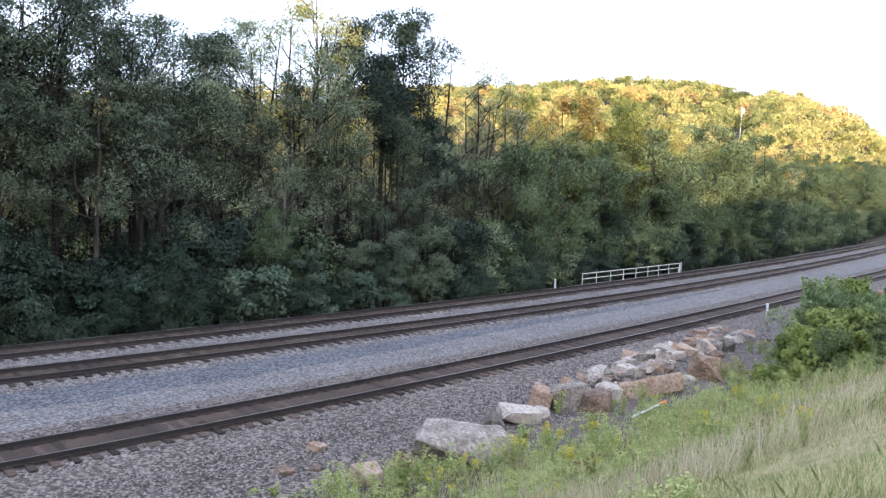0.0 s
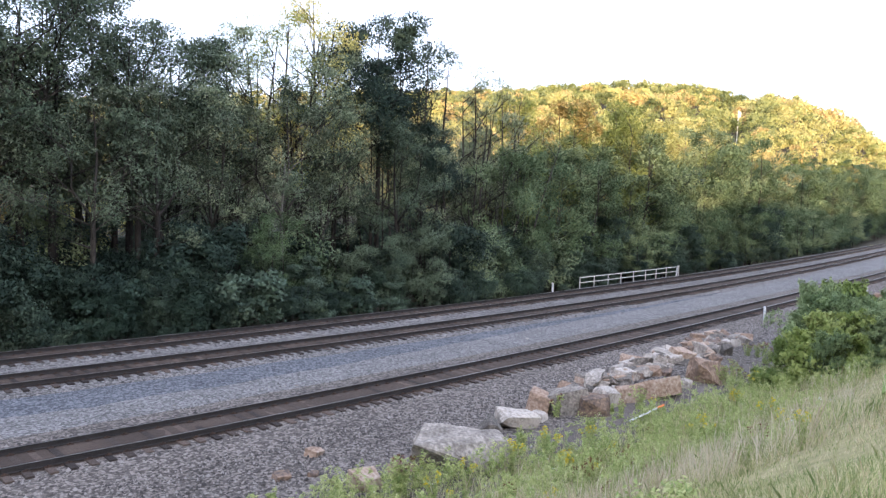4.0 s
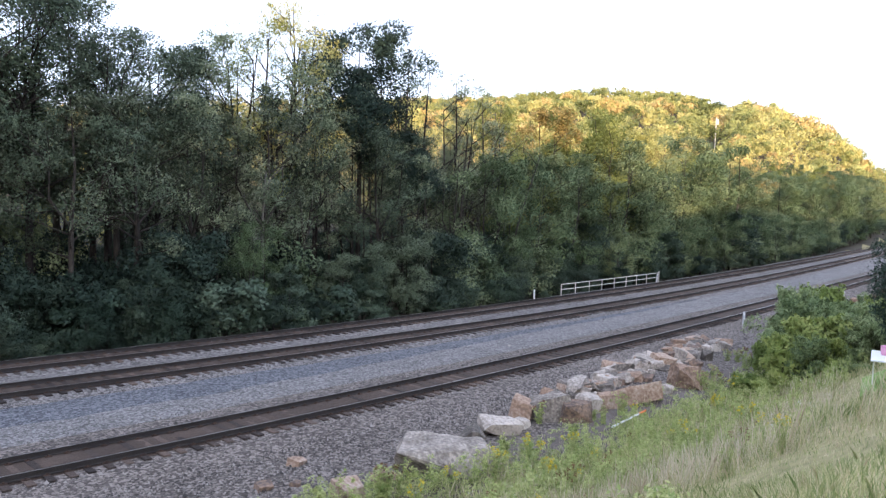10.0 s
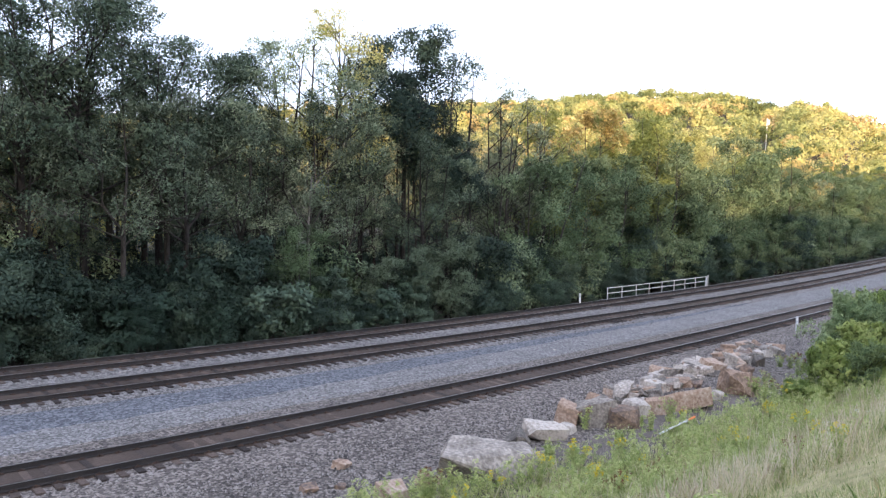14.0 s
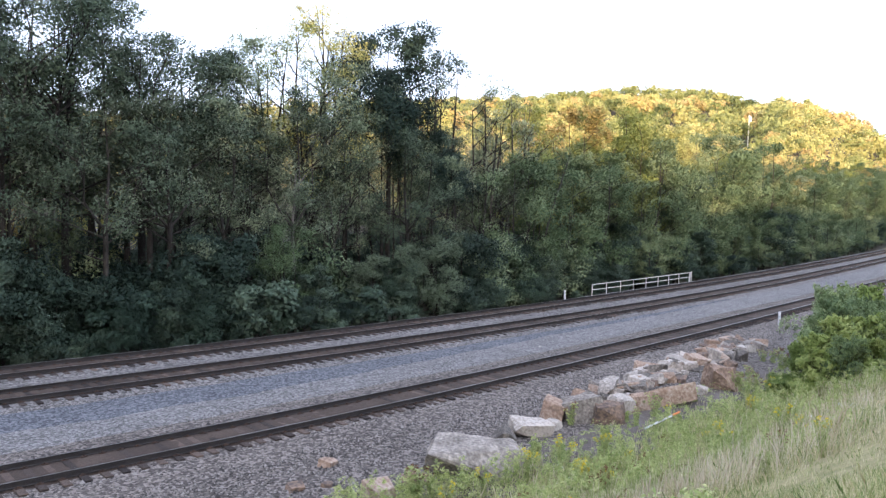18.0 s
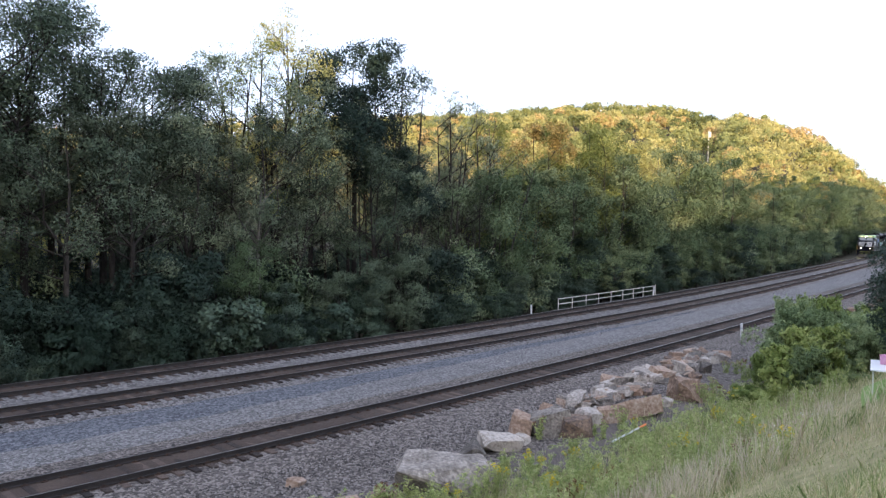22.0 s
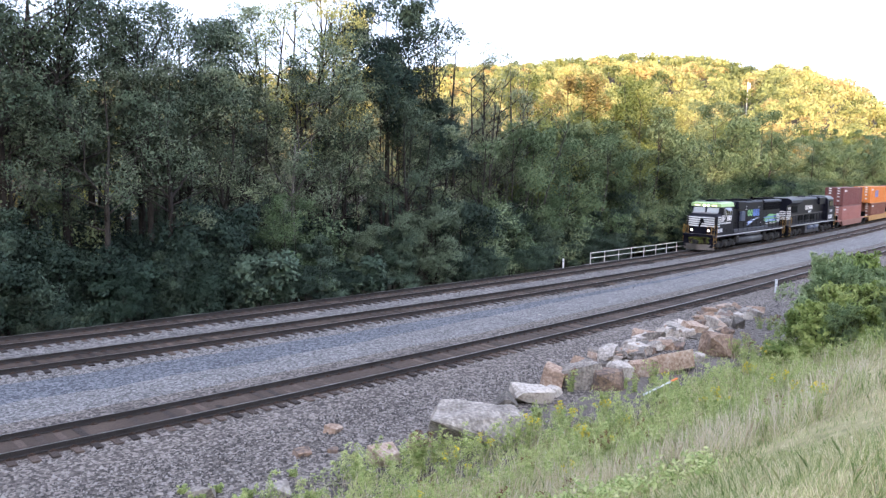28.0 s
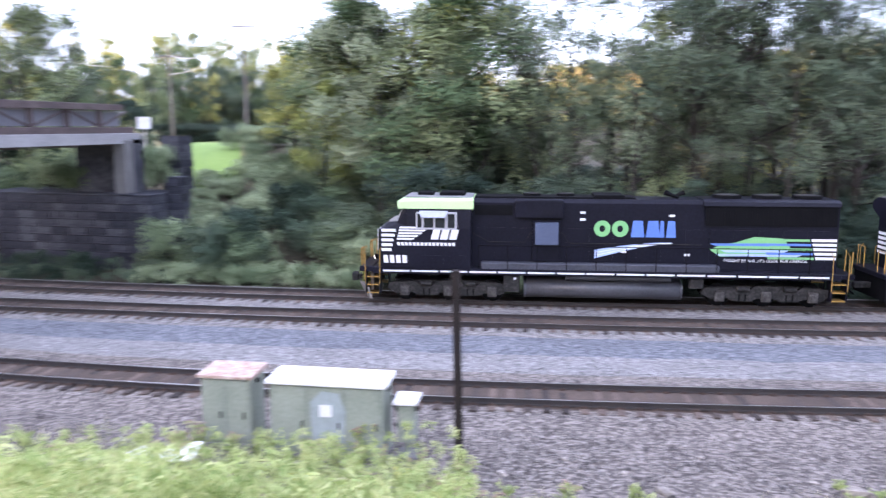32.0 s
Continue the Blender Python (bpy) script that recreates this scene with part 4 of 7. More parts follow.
def meadow():
    """Tall uncut grass on the near bank, in one sheet of blades; seed heads and weeds of their own."""
    rng = np.random.default_rng(3)
    v, n = [], 0
    for _ in range(1200000):
        if n >= 200000:
            break
        r = 2.6 + 42 * rng.random() ** 1.8
        az = radians(rng.uniform(-52, 78))
        x, y = r * math.sin(az), r * math.cos(az)
        d = near_gap(x, y)
        foot = 6.4 - 1.9 * smooth(-3, -11, x) + 1.2 * noise.noise((x * 0.4, y * 0.4, 2)) + 2.6 * smooth(4, 12, x)
        if d < foot - 0.5 or (d < foot + 1.2 and rng.random() < 0.5):
            continue
        cl = noise.noise((x * 0.3, y * 0.3, 9)) + 0.6 * noise.noise((x * 1.2, y * 1.2, 3))
        if cl < -0.3 and rng.random() < 0.5:
            continue
        z = ground_z(x, y) - 0.03
        h = max(0.34 + 0.3 * cl, 0.1) * rng.uniform(0.45, 1.35)
        if az > radians(63.2) and r > 14:
            h *= 0.3 if r < 31 else 0.7
        h = max(h * (0.3 + 0.7 * smooth(7, 17, r)), 0.06)
        w = 0.0008 + 0.00030 * r
        a, la, ln = rng.uniform(0, 6.28), rng.uniform(0, 6.28), rng.uniform(0.15, 0.8) * h
        cx, cy, lx, ly = math.cos(a) * w, math.sin(a) * w, math.cos(la) * ln, math.sin(la) * ln
        v += [(x - cx, y - cy, z), (x + cx, y + cy, z), (x + lx * .45 + cx * .7, y + ly * .45 + cy * .7, z + h * .62), (x + lx, y + ly, z + h), (x + lx * .45 - cx * .7, y + ly * .45 - cy * .7, z + h * .62)]
        n += 1
    ob = new("meadow_grass", raw("meadow_grass", v, np.arange(5 * n).reshape(-1, 5), M_GRASS))
    tagged(ob, "tall mixed green and dry summer grass on the bank", "grass", kind="stuff")
    v, k = [], 0
    while k < 7000:
        r = 11 + 29 * rng.random() ** 1.3
        az = radians(rng.uniform(-52, 78))
        x, y = r * math.sin(az), r * math.cos(az)
        if near_gap(x, y) < 7.6 or (az > radians(63.2) and r > 14) or noise.noise((x * 0.25, y * 0.25, 5)) + 0.25 * rng.normal() < -0.02:
            continue
        z, h = ground_z(x, y), rng.uniform(0.45, 0.85) * (0.6 + 0.4 * smooth(5, 14, r))
        a = rng.uniform(0, 6.28)
        cx, cy, lx, ly = math.cos(a), math.sin(a), rng.uniform(-0.2, 0.25), rng.uniform(-0.2, 0.2)
        w = 0.0004 + 0.00013 * r
        v += [(x - cx * w * .5, y - cy * w * .5, z), (x + cx * w * .5, y + cy * w * .5, z), (x + lx * .75 + cx * w * 1.4, y + ly * .75 + cy * w * 1.4, z + h * .84), (x + lx, y + ly, z + h), (x + lx * .75 - cx * w * 1.4, y + ly * .75 - cy * w * 1.4, z + h * .84)]
        k += 1
    ob = new("seed_heads", raw("seed_heads", v, np.arange(5 * k).reshape(-1, 5), M_SEED))
    tagged(ob, "thin tan seed heads above the grass", "grass", kind="stuff")
    cs, rs = [], []
    while len(cs) < 5200:
        st = rng.uniform(5, 47)
        x, y, _ = beside("near", st, -6.9 - 5.2 * rng.random() ** 1.7 - 1.6 * smooth(8, 16, st) - 0.9 * noise.noise((st * 0.35, 0, 3)))
        if noise.noise((x * 0.5, y * 0.5, 8)) + 0.3 * rng.normal() < -0.12:
            continue
        h = rng.uniform(0.35, 0.95)
        for k in range(4):
            cs.append((x + 0.05 * rng.normal(), y + 0.05 * rng.normal(), max(ground_z(x, y), -0.4) + 0.1 + h * (k + 0.3) / 4))
            rs.append(0.19 - 0.03 * k)
    q, f = leaves(cs, rs, 30, (0.06, 0.14), rng, 1.2, 0.09, 6, True, level=0.2)
    ob = new("feathery_weeds", raw("feathery_weeds", q, f, M_WEED))
    tagged(ob, "tall feathery green weeds along the bank's foot", "weeds", kind="stuff")
    cs, rs = [], []
    while len(cs) < 1500:
        r, az = rng.uniform(7.5, 17.4), radians(rng.uniform(-48, -11))
        x, y = r * math.sin(az), r * math.cos(az)
        if near_gap(x, y) < 4.8 + noise.noise((x, y, 1)):
            continue
        for k in range(3):
            cs.append((x + 0.08 * rng.normal(), y + 0.08 * rng.normal(), ground_z(x, y) + 0.22 + 0.62 * k * rng.uniform(0.5, 1.15)))
            rs.append(0.28 - 0.06 * k)
    q, f = leaves(cs, rs, 48, (0.08, 0.2), rng, 1.0, 0.09, 6, True, level=0.2)
    ob = new("tall_weeds", raw("tall_weeds", q, f, M_WEED))
    tagged(ob, "tall soft green weeds covering the near bank", "weeds", kind="stuff")
    cs, rs = [], []
    while len(cs) < 1500:
        r = 8.5 + 30 * rng.random() ** 1.2
        az = radians(rng.uniform(-52, 63))
        x, y = r * math.sin(az), r * math.cos(az)
        g = near_gap(x, y)
        if g < 6.4 - 1.6 * smooth(-3, -11, x) or (g > 12 and noise.noise((x * 0.4, y * 0.4, 7)) < 0.15):
            continue
        cs.append((x, y, ground_z(x, y) + rng.uniform(0.1, 0.25)))
        rs.append(rng.uniform(0.15, 0.34))
    q, f = leaves(cs, rs, 48, (0.04, 0.11), rng, 0.8, 0.2, 6, True)
    ob = new("low_weeds", raw("low_weeds", q, f, M_WEED))
    tagged(ob, "low leafy green weeds among the grass", "weeds", kind="stuff")
    cs = [c for i, c in enumerate(cs) if i % 6 == 0 and c[0] ** 2 + c[1] ** 2 > 150]
    q, f = leaves([(c[0], c[1], c[2] + 0.22) for c in cs], [0.2] * len(cs), 10, (0.015, 0.04), rng, 0.5, 0.4, 5, True)
    ob = new("white_flowers", raw("white_flowers", q, f, M_PETAL))
    tagged(ob, "tiny white flower heads scattered over the bank", "flowers", kind="stuff")


M_SEED = tone("tan_seed_heads", [(0.55, 0.45, 0.31), (0.68, 0.58, 0.42), (0.78, 0.70, 0.55)], 0.85, 0, 0.3, 2, 0, island=0.4, translucent=0.6)
M_PETAL = tone("white_petals", [(0.65, 0.65, 0.6), (0.8, 0.8, 0.76)], 0.7, 0, 1, 3, 0, translucent=0.2)
meadow()


def hill_woods():
    """The woods on the hill: rounded crowns of four colours, each colour one mesh."""
    rng = np.random.default_rng(8)
    groups, tr = [([], [], []) for _ in range(4)], Build()
    k = 0
    while k < 2350:
        az, r = rng.uniform(-24, 74), 105 + 560 * rng.random() ** 0.8
        x, y = polar(az, r)
        if far_gap(x, y) < (14 if az > 40 else 40) or (az < -5 and r > 300) or (az < 28 and rng.random() < 0.75) or (abs(az - 54.55) < 0.45 and 295 < r < 345):
            continue
        z = ground_z(x, y)
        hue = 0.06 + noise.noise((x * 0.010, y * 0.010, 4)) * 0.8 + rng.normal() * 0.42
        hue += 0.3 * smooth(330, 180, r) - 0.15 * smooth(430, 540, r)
        # the ravine's shaded slope is put into the colour: darker crowns at this bearing
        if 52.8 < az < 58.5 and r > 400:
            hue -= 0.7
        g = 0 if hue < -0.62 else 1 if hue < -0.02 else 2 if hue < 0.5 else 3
        H = rng.uniform(10, 16) - 3.0 * smooth(250, 400, r)
        R = rng.uniform(3.6, 6.6)
        cz, hz = z + H * 0.6, H * 0.36
        size = min(max(r / 380, 0.4), 1.15)
        for q in range(11):
            a, e = rng.uniform(0, 6.28), math.asin(rng.uniform(-0.3, 1))
            groups[g][0].append((x + R * 0.68 * math.cos(a) * math.cos(e), y + R * 0.68 * math.sin(a) * math.cos(e), cz + 0.75 * hz * math.sin(e)))
            groups[g][1].append(R * rng.uniform(0.34, 0.5))
            groups[g][2].append(size)
        tr.tube([(x, y, z - 1), (x, y, z + H * 0.5)], 0.22, 4, 0.1)
        k += 1
    root = tagged(new("hill_woods"), "sunlit late-summer woods covering the hill", "woods", kind="stuff")
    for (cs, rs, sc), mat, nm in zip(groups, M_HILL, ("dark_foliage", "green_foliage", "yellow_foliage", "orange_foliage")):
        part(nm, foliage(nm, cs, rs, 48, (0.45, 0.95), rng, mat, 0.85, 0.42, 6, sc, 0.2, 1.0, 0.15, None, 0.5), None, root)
    part("trunks", raw("trunks", [tuple(p) for p in tr.v], [q for q in tr.f if len(q) == 4], M_BARK), None, root)


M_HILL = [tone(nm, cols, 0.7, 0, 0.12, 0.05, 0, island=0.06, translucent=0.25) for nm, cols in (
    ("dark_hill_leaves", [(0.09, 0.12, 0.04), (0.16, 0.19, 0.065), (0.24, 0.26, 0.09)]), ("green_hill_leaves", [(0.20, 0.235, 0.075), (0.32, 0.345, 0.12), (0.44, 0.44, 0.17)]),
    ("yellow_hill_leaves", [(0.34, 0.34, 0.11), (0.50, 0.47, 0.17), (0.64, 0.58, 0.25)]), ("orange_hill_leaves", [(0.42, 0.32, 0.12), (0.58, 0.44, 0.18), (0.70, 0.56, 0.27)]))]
hill_woods()

# the small white mast on the hill
x, y = polar(54.55, 330)
mast = thing("radio_mast", "small white radio mast on the wooded hill", "mast", Matrix.Translation((x, y, ground_z(x, y))))
mz = 7.66 + 330 * math.tan(radians(5.95)) - ground_z(x, y)
part("pole", Build().cyl((0, 0, -1), (0, 0, mz), 0.22, 8), M_PETAL, mast)
for k in range(3):
    part("antenna", Build().box(-0.75 + k * 0.55, -0.35 + k * 0.55, -0.7, -0.35, mz - 2.6, mz - 0.5), M_PETAL, mast)

# ---- the train ----
M_BLACK = tone("black_locomotive_paint", [(0.004, 0.004, 0.008), (0.008, 0.008, 0.0145), (0.012, 0.012, 0.021)], 0.4, 0, 0.6, 9, 0.0, spec=0.14)
M_SOOT = tone("sooty_black_steel", [(0.003, 0.003, 0.004), (0.008, 0.008, 0.009)], 0.7, 0, 1.5, 20, 0.05, spec=0.06)
# the duct's sky reflection is mixed into its base colour as lighter blue-grey
M_DUCT = tone("sky_tinted_black_duct", [(0.03, 0.032, 0.042), (0.065, 0.068, 0.085)], 0.45, 0, 1.2, 9, 0.0)
M_SUNSHADE = tone("pale_blue_grey_shade", [(0.26, 0.28, 0.36), (0.36, 0.38, 0.46)], 0.5, 0, 1.2, 9, 0.0)
M_WHITE = tone("white_vinyl_paint", [(0.62, 0.62, 0.63), (0.80, 0.80, 0.80)], 0.45, 0, 1.2, 25, 0)
M_LIME = tone("lime_green_paint", [(0.35, 0.53, 0.21), (0.44, 0.61, 0.30)], 0.4, 0, 1.5, 20, 0)
M_BLUE = tone("bright_blue_vinyl", [(0.08, 0.16, 0.48), (0.13, 0.23, 0.58)], 0.4, 0, 1.5, 20, 0)
M_SKYBLUE = tone("light_blue_vinyl", [(0.30, 0.42, 0.78), (0.48, 0.58, 0.85)], 0.45, 0, 3.5, 20, 0)
M_GREEN = tone("green_vinyl", [(0.15, 0.40, 0.16), (0.22, 0.48, 0.2)], 0.4, 0, 1.5, 20, 0)
# blue-grey; on the open hood door it stands in for a reflection
M_DOORBLUE = tone("blue_grey_door_panel", [(0.055, 0.07, 0.115), (0.085, 0.105, 0.165)], 0.4, 0, 1.2, 20, 0)
M_YELLOW = tone("faded_yellow_paint", [(0.24, 0.14, 0.03), (0.40, 0.24, 0.06)], 0.55, 0, 2, 20, 0)
M_TRUCK = tone("grimy_truck_steel", [(0.010, 0.010, 0.010), (0.024, 0.023, 0.022), (0.06, 0.056, 0.052)], 0.75, 0.1, 2, 9, 0.08, spec=0.2)
M_HUB = tone("dusty_axle_box_steel", [(0.02, 0.019, 0.018), (0.06, 0.056, 0.052), (0.12, 0.112, 0.104)], 0.75, 0.1, 2, 9, 0.08, spec=0.2)
# black tank paint, lightened in colour for the sheen on its curved side
M_TANK = tone("sheen_lightened_black_tank", [(0.032, 0.032, 0.037), (0.07, 0.07, 0.077)], 0.38, 0, 1.0, 12, 0.05)
M_GRIME = tone("grimy_brown_steel", [(0.03, 0.024, 0.018), (0.075, 0.058, 0.04)], 0.8, 0, 2, 12, 0.1)
M_PILOT = tone("dusty_grey_steel", [(0.12, 0.11, 0.10), (0.24, 0.22, 0.20)], 0.8, 0, 2, 20, 0.15)
M_GLASS = tone("dark_cab_glass", [(0.012, 0.013, 0.015), (0.025, 0.027, 0.03)], 0.08, 0, 1, 5, 0, spec=0.4)
# pale base colour imitates the bright reflection in the windscreen glass
M_SHIELD = tone("reflection_pale_windscreen", [(0.26, 0.28, 0.29), (0.38, 0.40, 0.41)], 0.08, 0, 1, 5, 0, spec=1.0)
M_LAMP = glow("headlight_glow", (1.0, 0.84, 0.6), 14.0)
M_LAMPDIM = glow("number_board_glow", (1.0, 0.82, 0.5), 0.7)
M_FRAME = tone("grey_window_frame", [(0.28, 0.28, 0.30), (0.42, 0.42, 0.44)], 0.5, 0, 1.5, 20, 0)
M_GREYROOF = tone("light_grey_roof", [(0.13, 0.13, 0.135), (0.22, 0.22, 0.22)], 0.6, 0, 1.5, 20, 0.05)


def truck(parent, x, axles=(1.95, 0.0, -1.95), wheel_r=0.51):
    """A three-axle truck: side frames, axle boxes, springs, wheels, brake cylinders."""
    t = part("truck", Build().box(x - 2.5, x + 2.5, -0.55, 0.55, 0.62, 0.86, 0.04), M_TRUCK, parent, "grimy three-axle truck")
    for s in (-1, 1):
        y0, y1 = sorted((s * 1.02, s * 1.22))
        prof = [(x - 2.75, 0.62), (x - 2.6, 0.86), (x - 1.5, 0.92), (x - 1.15, 0.72), (x - 0.75, 0.72), (x - 0.5, 0.95), (x + 0.5, 0.95), (x + 0.75, 0.72), (x + 1.15, 0.72), (x + 1.5, 0.92), (x + 2.6, 0.86), (x + 2.75, 0.62), (x + 2.3, 0.36), (x + 1.6, 0.42), (x + 1.3, 0.3), (x + 0.6, 0.3), (x + 0.4, 0.42), (x - 0.4, 0.42), (x - 0.6, 0.3), (x - 1.3, 0.3), (x - 1.6, 0.42), (x - 2.3, 0.36)]
        part("side_frame", Build().prism(prof, "y", y0, y1), M_TRUCK, t)
        for a in axles:
            b = Build().box(x + a - 0.2, x + a + 0.2, *sorted((s * 1.12, s * 1.34)), 0.3, 0.74, 0.03)
            b.cyl((x + a, s * 1.3, 0.5), (x + a, s * 1.4, 0.5), 0.14, 12)
            part("axle_box", b, M_HUB, t)
        for a in (0.98, -0.98):
            part("brake_cylinder", Build().cyl((x + a - 0.25, s * 1.27, 0.85), (x + a + 0.25, s * 1.27, 0.85), 0.11, 10), M_TRUCK, t)
            for o in (-0.13, 0.13):
                part("spring", Build().cyl((x + a + o, s * 1.16, 0.3), (x + a + o, s * 1.16, 0.6), 0.075, 8), M_SOOT, t)
    for a in axles:
        w = Build()
        for s in (-1, 1):
            w.cyl((x + a, s * 0.68, wheel_r), (x + a, s * 0.82, wheel_r), wheel_r, 20)
        w.cyl((x + a, -0.7, wheel_r), (x + a, 0.7, wheel_r), 0.09, 8)
        part("wheelset", w, M_SOOT, t)


def rail_row(parent, xs, y, z0, z1, mat, r=0.02):
    for x in xs:
        part("stanchion", Build().cyl((x, y, z0), (x, y, z1), r, 6), mat, parent)
    part("handrail", Build().tube([(xs[0], y, z1), (xs[-1], y, z1)], r, 6), mat, parent)


def corner_steps(parent, x, s, fwd):
    """Boarding steps with yellow grab rails at one corner of the platform."""
    y0, y1 = sorted((s * 0.95, s * 1.5))
    st = part("steps", Build().box(x - 0.33, x - 0.28, y0, y1, 0.38, 1.5).box(x + 0.28, x + 0.33, y0, y1, 0.38, 1.5), M_BLACK, parent, "boarding steps")
    for z in (0.42, 0.78, 1.14):
        part("tread", Build().box(x - 0.28, x + 0.28, y0, y1, z - 0.02, z + 0.02), M_YELLOW, st)
    for o in (-0.33, 0.33):
        part("grab_rail", Build().tube([(x + o, s * 1.52, 0.85), (x + o, s * 1.54, 1.6), (x + o, s * 1.54, 2.35), (x + o - 0.1 * fwd, s * 1.5, 2.5)], 0.021, 6), M_YELLOW, st)


def blocks(parent, name, mat, x0, x1, z0, z1, y, n, slant=0.0, gap=0.25, label=""):
    """A row of plain slanted blocks on a side, in place of a mark."""
    w = (x1 - x0) / n
    for i in range(n):
        a, c = x0 + i * w + w * gap / 2, x0 + (i + 1) * w - w * gap / 2
        b = Build().prism([(a, z0), (c, z0), (c + slant, z1), (a + slant, z1)], "y", *sorted((y, y + (0.006 if y > 0 else -0.006))))
        part(name, b, mat, parent, label)


def patch(parent, name, mat, pts, y, label="", lift=0.006):
    """A flat vinyl shape on a side of the hood."""
    return part(name, Build().prism(pts, "y", *sorted((y, y + (lift if y > 0 else -lift)))), mat, parent, label)


def lead_locomotive():
    root = thing("locomotive", "black diesel locomotive with lime-green cab roof and white stripes", "locomotive")
    # frame and walkway
    part("platform", Build().box(-9.9, 10.1, -1.52, 1.52, 1.32, 1.58, 0.02), M_BLACK, root)
    for s in (-1, 1):
        for k in range(15):
            part("sill_stripe", Build().box(-9.4 + 1.275 * k, -8.22 + 1.275 * k, *sorted((s * 1.521, s * 1.53)), 1.40, 1.475), M_WHITE, root, "white reflective sill stripe")
        part("walkway_duct", Build().box(-4.9, 5.3, *sorted((s * 1.0, s * 1.47)), 1.58, 1.86, 0.04), M_DUCT, root, "black cable duct with sky reflection in its colour")
    # long hood
    hood = part("hood", Build().prism([(-0.98, 1.58), (0.98, 1.58), (0.98, 4.45), (0.86, 4.62), (-0.86, 4.62), (-0.98, 4.45)], "x", -9.85, 5.75), M_BLACK, root)
    for x in [5.2 - 1.02 * i for i in range(15)]:
        part("hood_door", Build().box(x - 0.48, x + 0.48, 0.98, 0.995, 1.95, 3.35, 0.0), M_BLACK, hood)
    part("hood_roof_step", Build().box(-1.4, 5.6, -0.7, 0.7, 4.62, 4.70, 0.02).box(-0.9, 0.4, -0.8, 0.8, 4.62, 4.80, 0.03), M_SOOT, root)
    part("radiator_recess", Build().box(-9.75, -4.3, 0.985, 1.05, 3.55, 4.38, 0.0), M_SOOT, root, "dark radiator intake grille")
    for i in range(24):
        part("grille_bar", Build().box(-9.65 + i * 0.225, -9.60 + i * 0.225, 1.05, 1.065, 3.6, 4.33), M_SOOT, root)
    part("radiator_roof", Build().prism([(-1.12, 4.40), (1.12, 4.40), (1.08, 4.56), (0.86, 4.66), (-0.86, 4.66), (-1.08, 4.56)], "x", -9.85, -4.2), M_BLACK, root)
    for x in (-5.4, -7.1, -8.8, 3.1, 1.6):
        f = part("roof_fan", Build().cyl((x, 0, 4.6), (x, 0, 4.80), 0.62 if x < 0 else 0.4, 20), M_SOOT, root, "round roof fan housing")
        part("fan_guard", Build().cyl((x, 0, 4.80), (x, 0, 4.815), 0.52 if x < 0 else 0.33, 16), M_TRUCK, f)
    part("dynamic_brake_box", Build().box(1.75, 3.85, -1.3, 1.3, 3.85, 4.62, 0.05), M_BLACK, root)
    part("air_intake_grille", Build().box(3.95, 5.6, 0.985, 1.02, 3.9, 4.35), M_SOOT, root)
    door = part("open_hood_door", Build().box(1.95, 2.95, 1.0, 1.32, 2.65, 3.62, 0.02), M_DOORBLUE, root, "side panel with reflection in its blue-grey colour")
    part("panel_frame", Build().box(1.85, 3.05, 0.985, 1.12, 1.9, 3.7, 0.02), M_BLACK, root)
    part("horn", Build().cyl((-3.3, 0.2, 4.66), (-2.7, 0.2, 4.9), 0.05, 8, 0.12).cyl((-3.1, -0.1, 4.66), (-3.6, -0.1, 4.88), 0.05, 8, 0.12), M_SOOT, root, "roof air horn")
    for x, z in ((0.9, 4.05), (0.9, 3.75), (-2.9, 3.95), (-3.6, 2.25), (-0.9, 2.35)):
        part("warning_label", Build().box(x - 0.12, x + 0.12, 0.996, 1.0, z - 0.05, z + 0.05), M_WHITE, root)
    # cab
    cab_prof = [(-1.55, 1.58), (1.55, 1.58), (1.55, 3.35), (1.47, 4.22), (-1.47, 4.22), (-1.55, 3.35)]
    cab = part("cab", Build().prism(cab_prof, "x", 5.75, 8.55), M_BLACK, root)
    roof = part("cab_roof", Build().loft([[(5.65, -1.5, 4.2), (8.95, -1.5, 4.2), (8.95, 1.5, 4.2), (5.65, 1.5, 4.2)], [(5.65, -1.44, 4.55), (9.0, -1.44, 4.50), (9.0, 1.44, 4.50), (5.65, 1.44, 4.55)], [(5.65, -1.2, 4.66), (8.75, -1.15, 4.64), (8.75, 1.15, 4.64), (5.65, 1.2, 4.66)]]), M_LIME, root, "lime-green cab roof")
    part("roof_cover", Build().box(5.7, 8.7, -1.13, 1.13, 4.65, 4.70, 0.02), M_GREYROOF, roof, "grey roof panel")
    part("air_conditioner", Build().box(6.1, 7.2, -0.55, 0.55, 4.71, 4.86, 0.04).box(7.5, 8.2, -0.4, 0.4, 4.71, 4.84, 0.03), M_SOOT, roof)
    part("windscreen_frame", Build().loft([[(8.55, -1.47, 3.35), (9.05, -1.35, 3.45), (9.05, 1.35, 3.45), (8.55, 1.47, 3.35)], [(8.55, -1.45, 4.2), (8.75, -1.35, 4.2), (8.75, 1.35, 4.2), (8.55, 1.45, 4.2)]]), M_BLACK, cab)
    for s in (-1, 1):
        y0, y1 = s * 0.1, s * 1.25
        part("windscreen", Build().loft([[(9.03, y0, 3.55), (9.07, y0, 3.55), (9.07, y1, 3.55), (9.03, y1, 3.55)], [(8.79, y0, 4.14), (8.83, y0, 4.14), (8.83, y1, 4.14), (8.79, y1, 4.14)]]), M_SHIELD, cab, "windscreen pane with bright reflection in its colour")
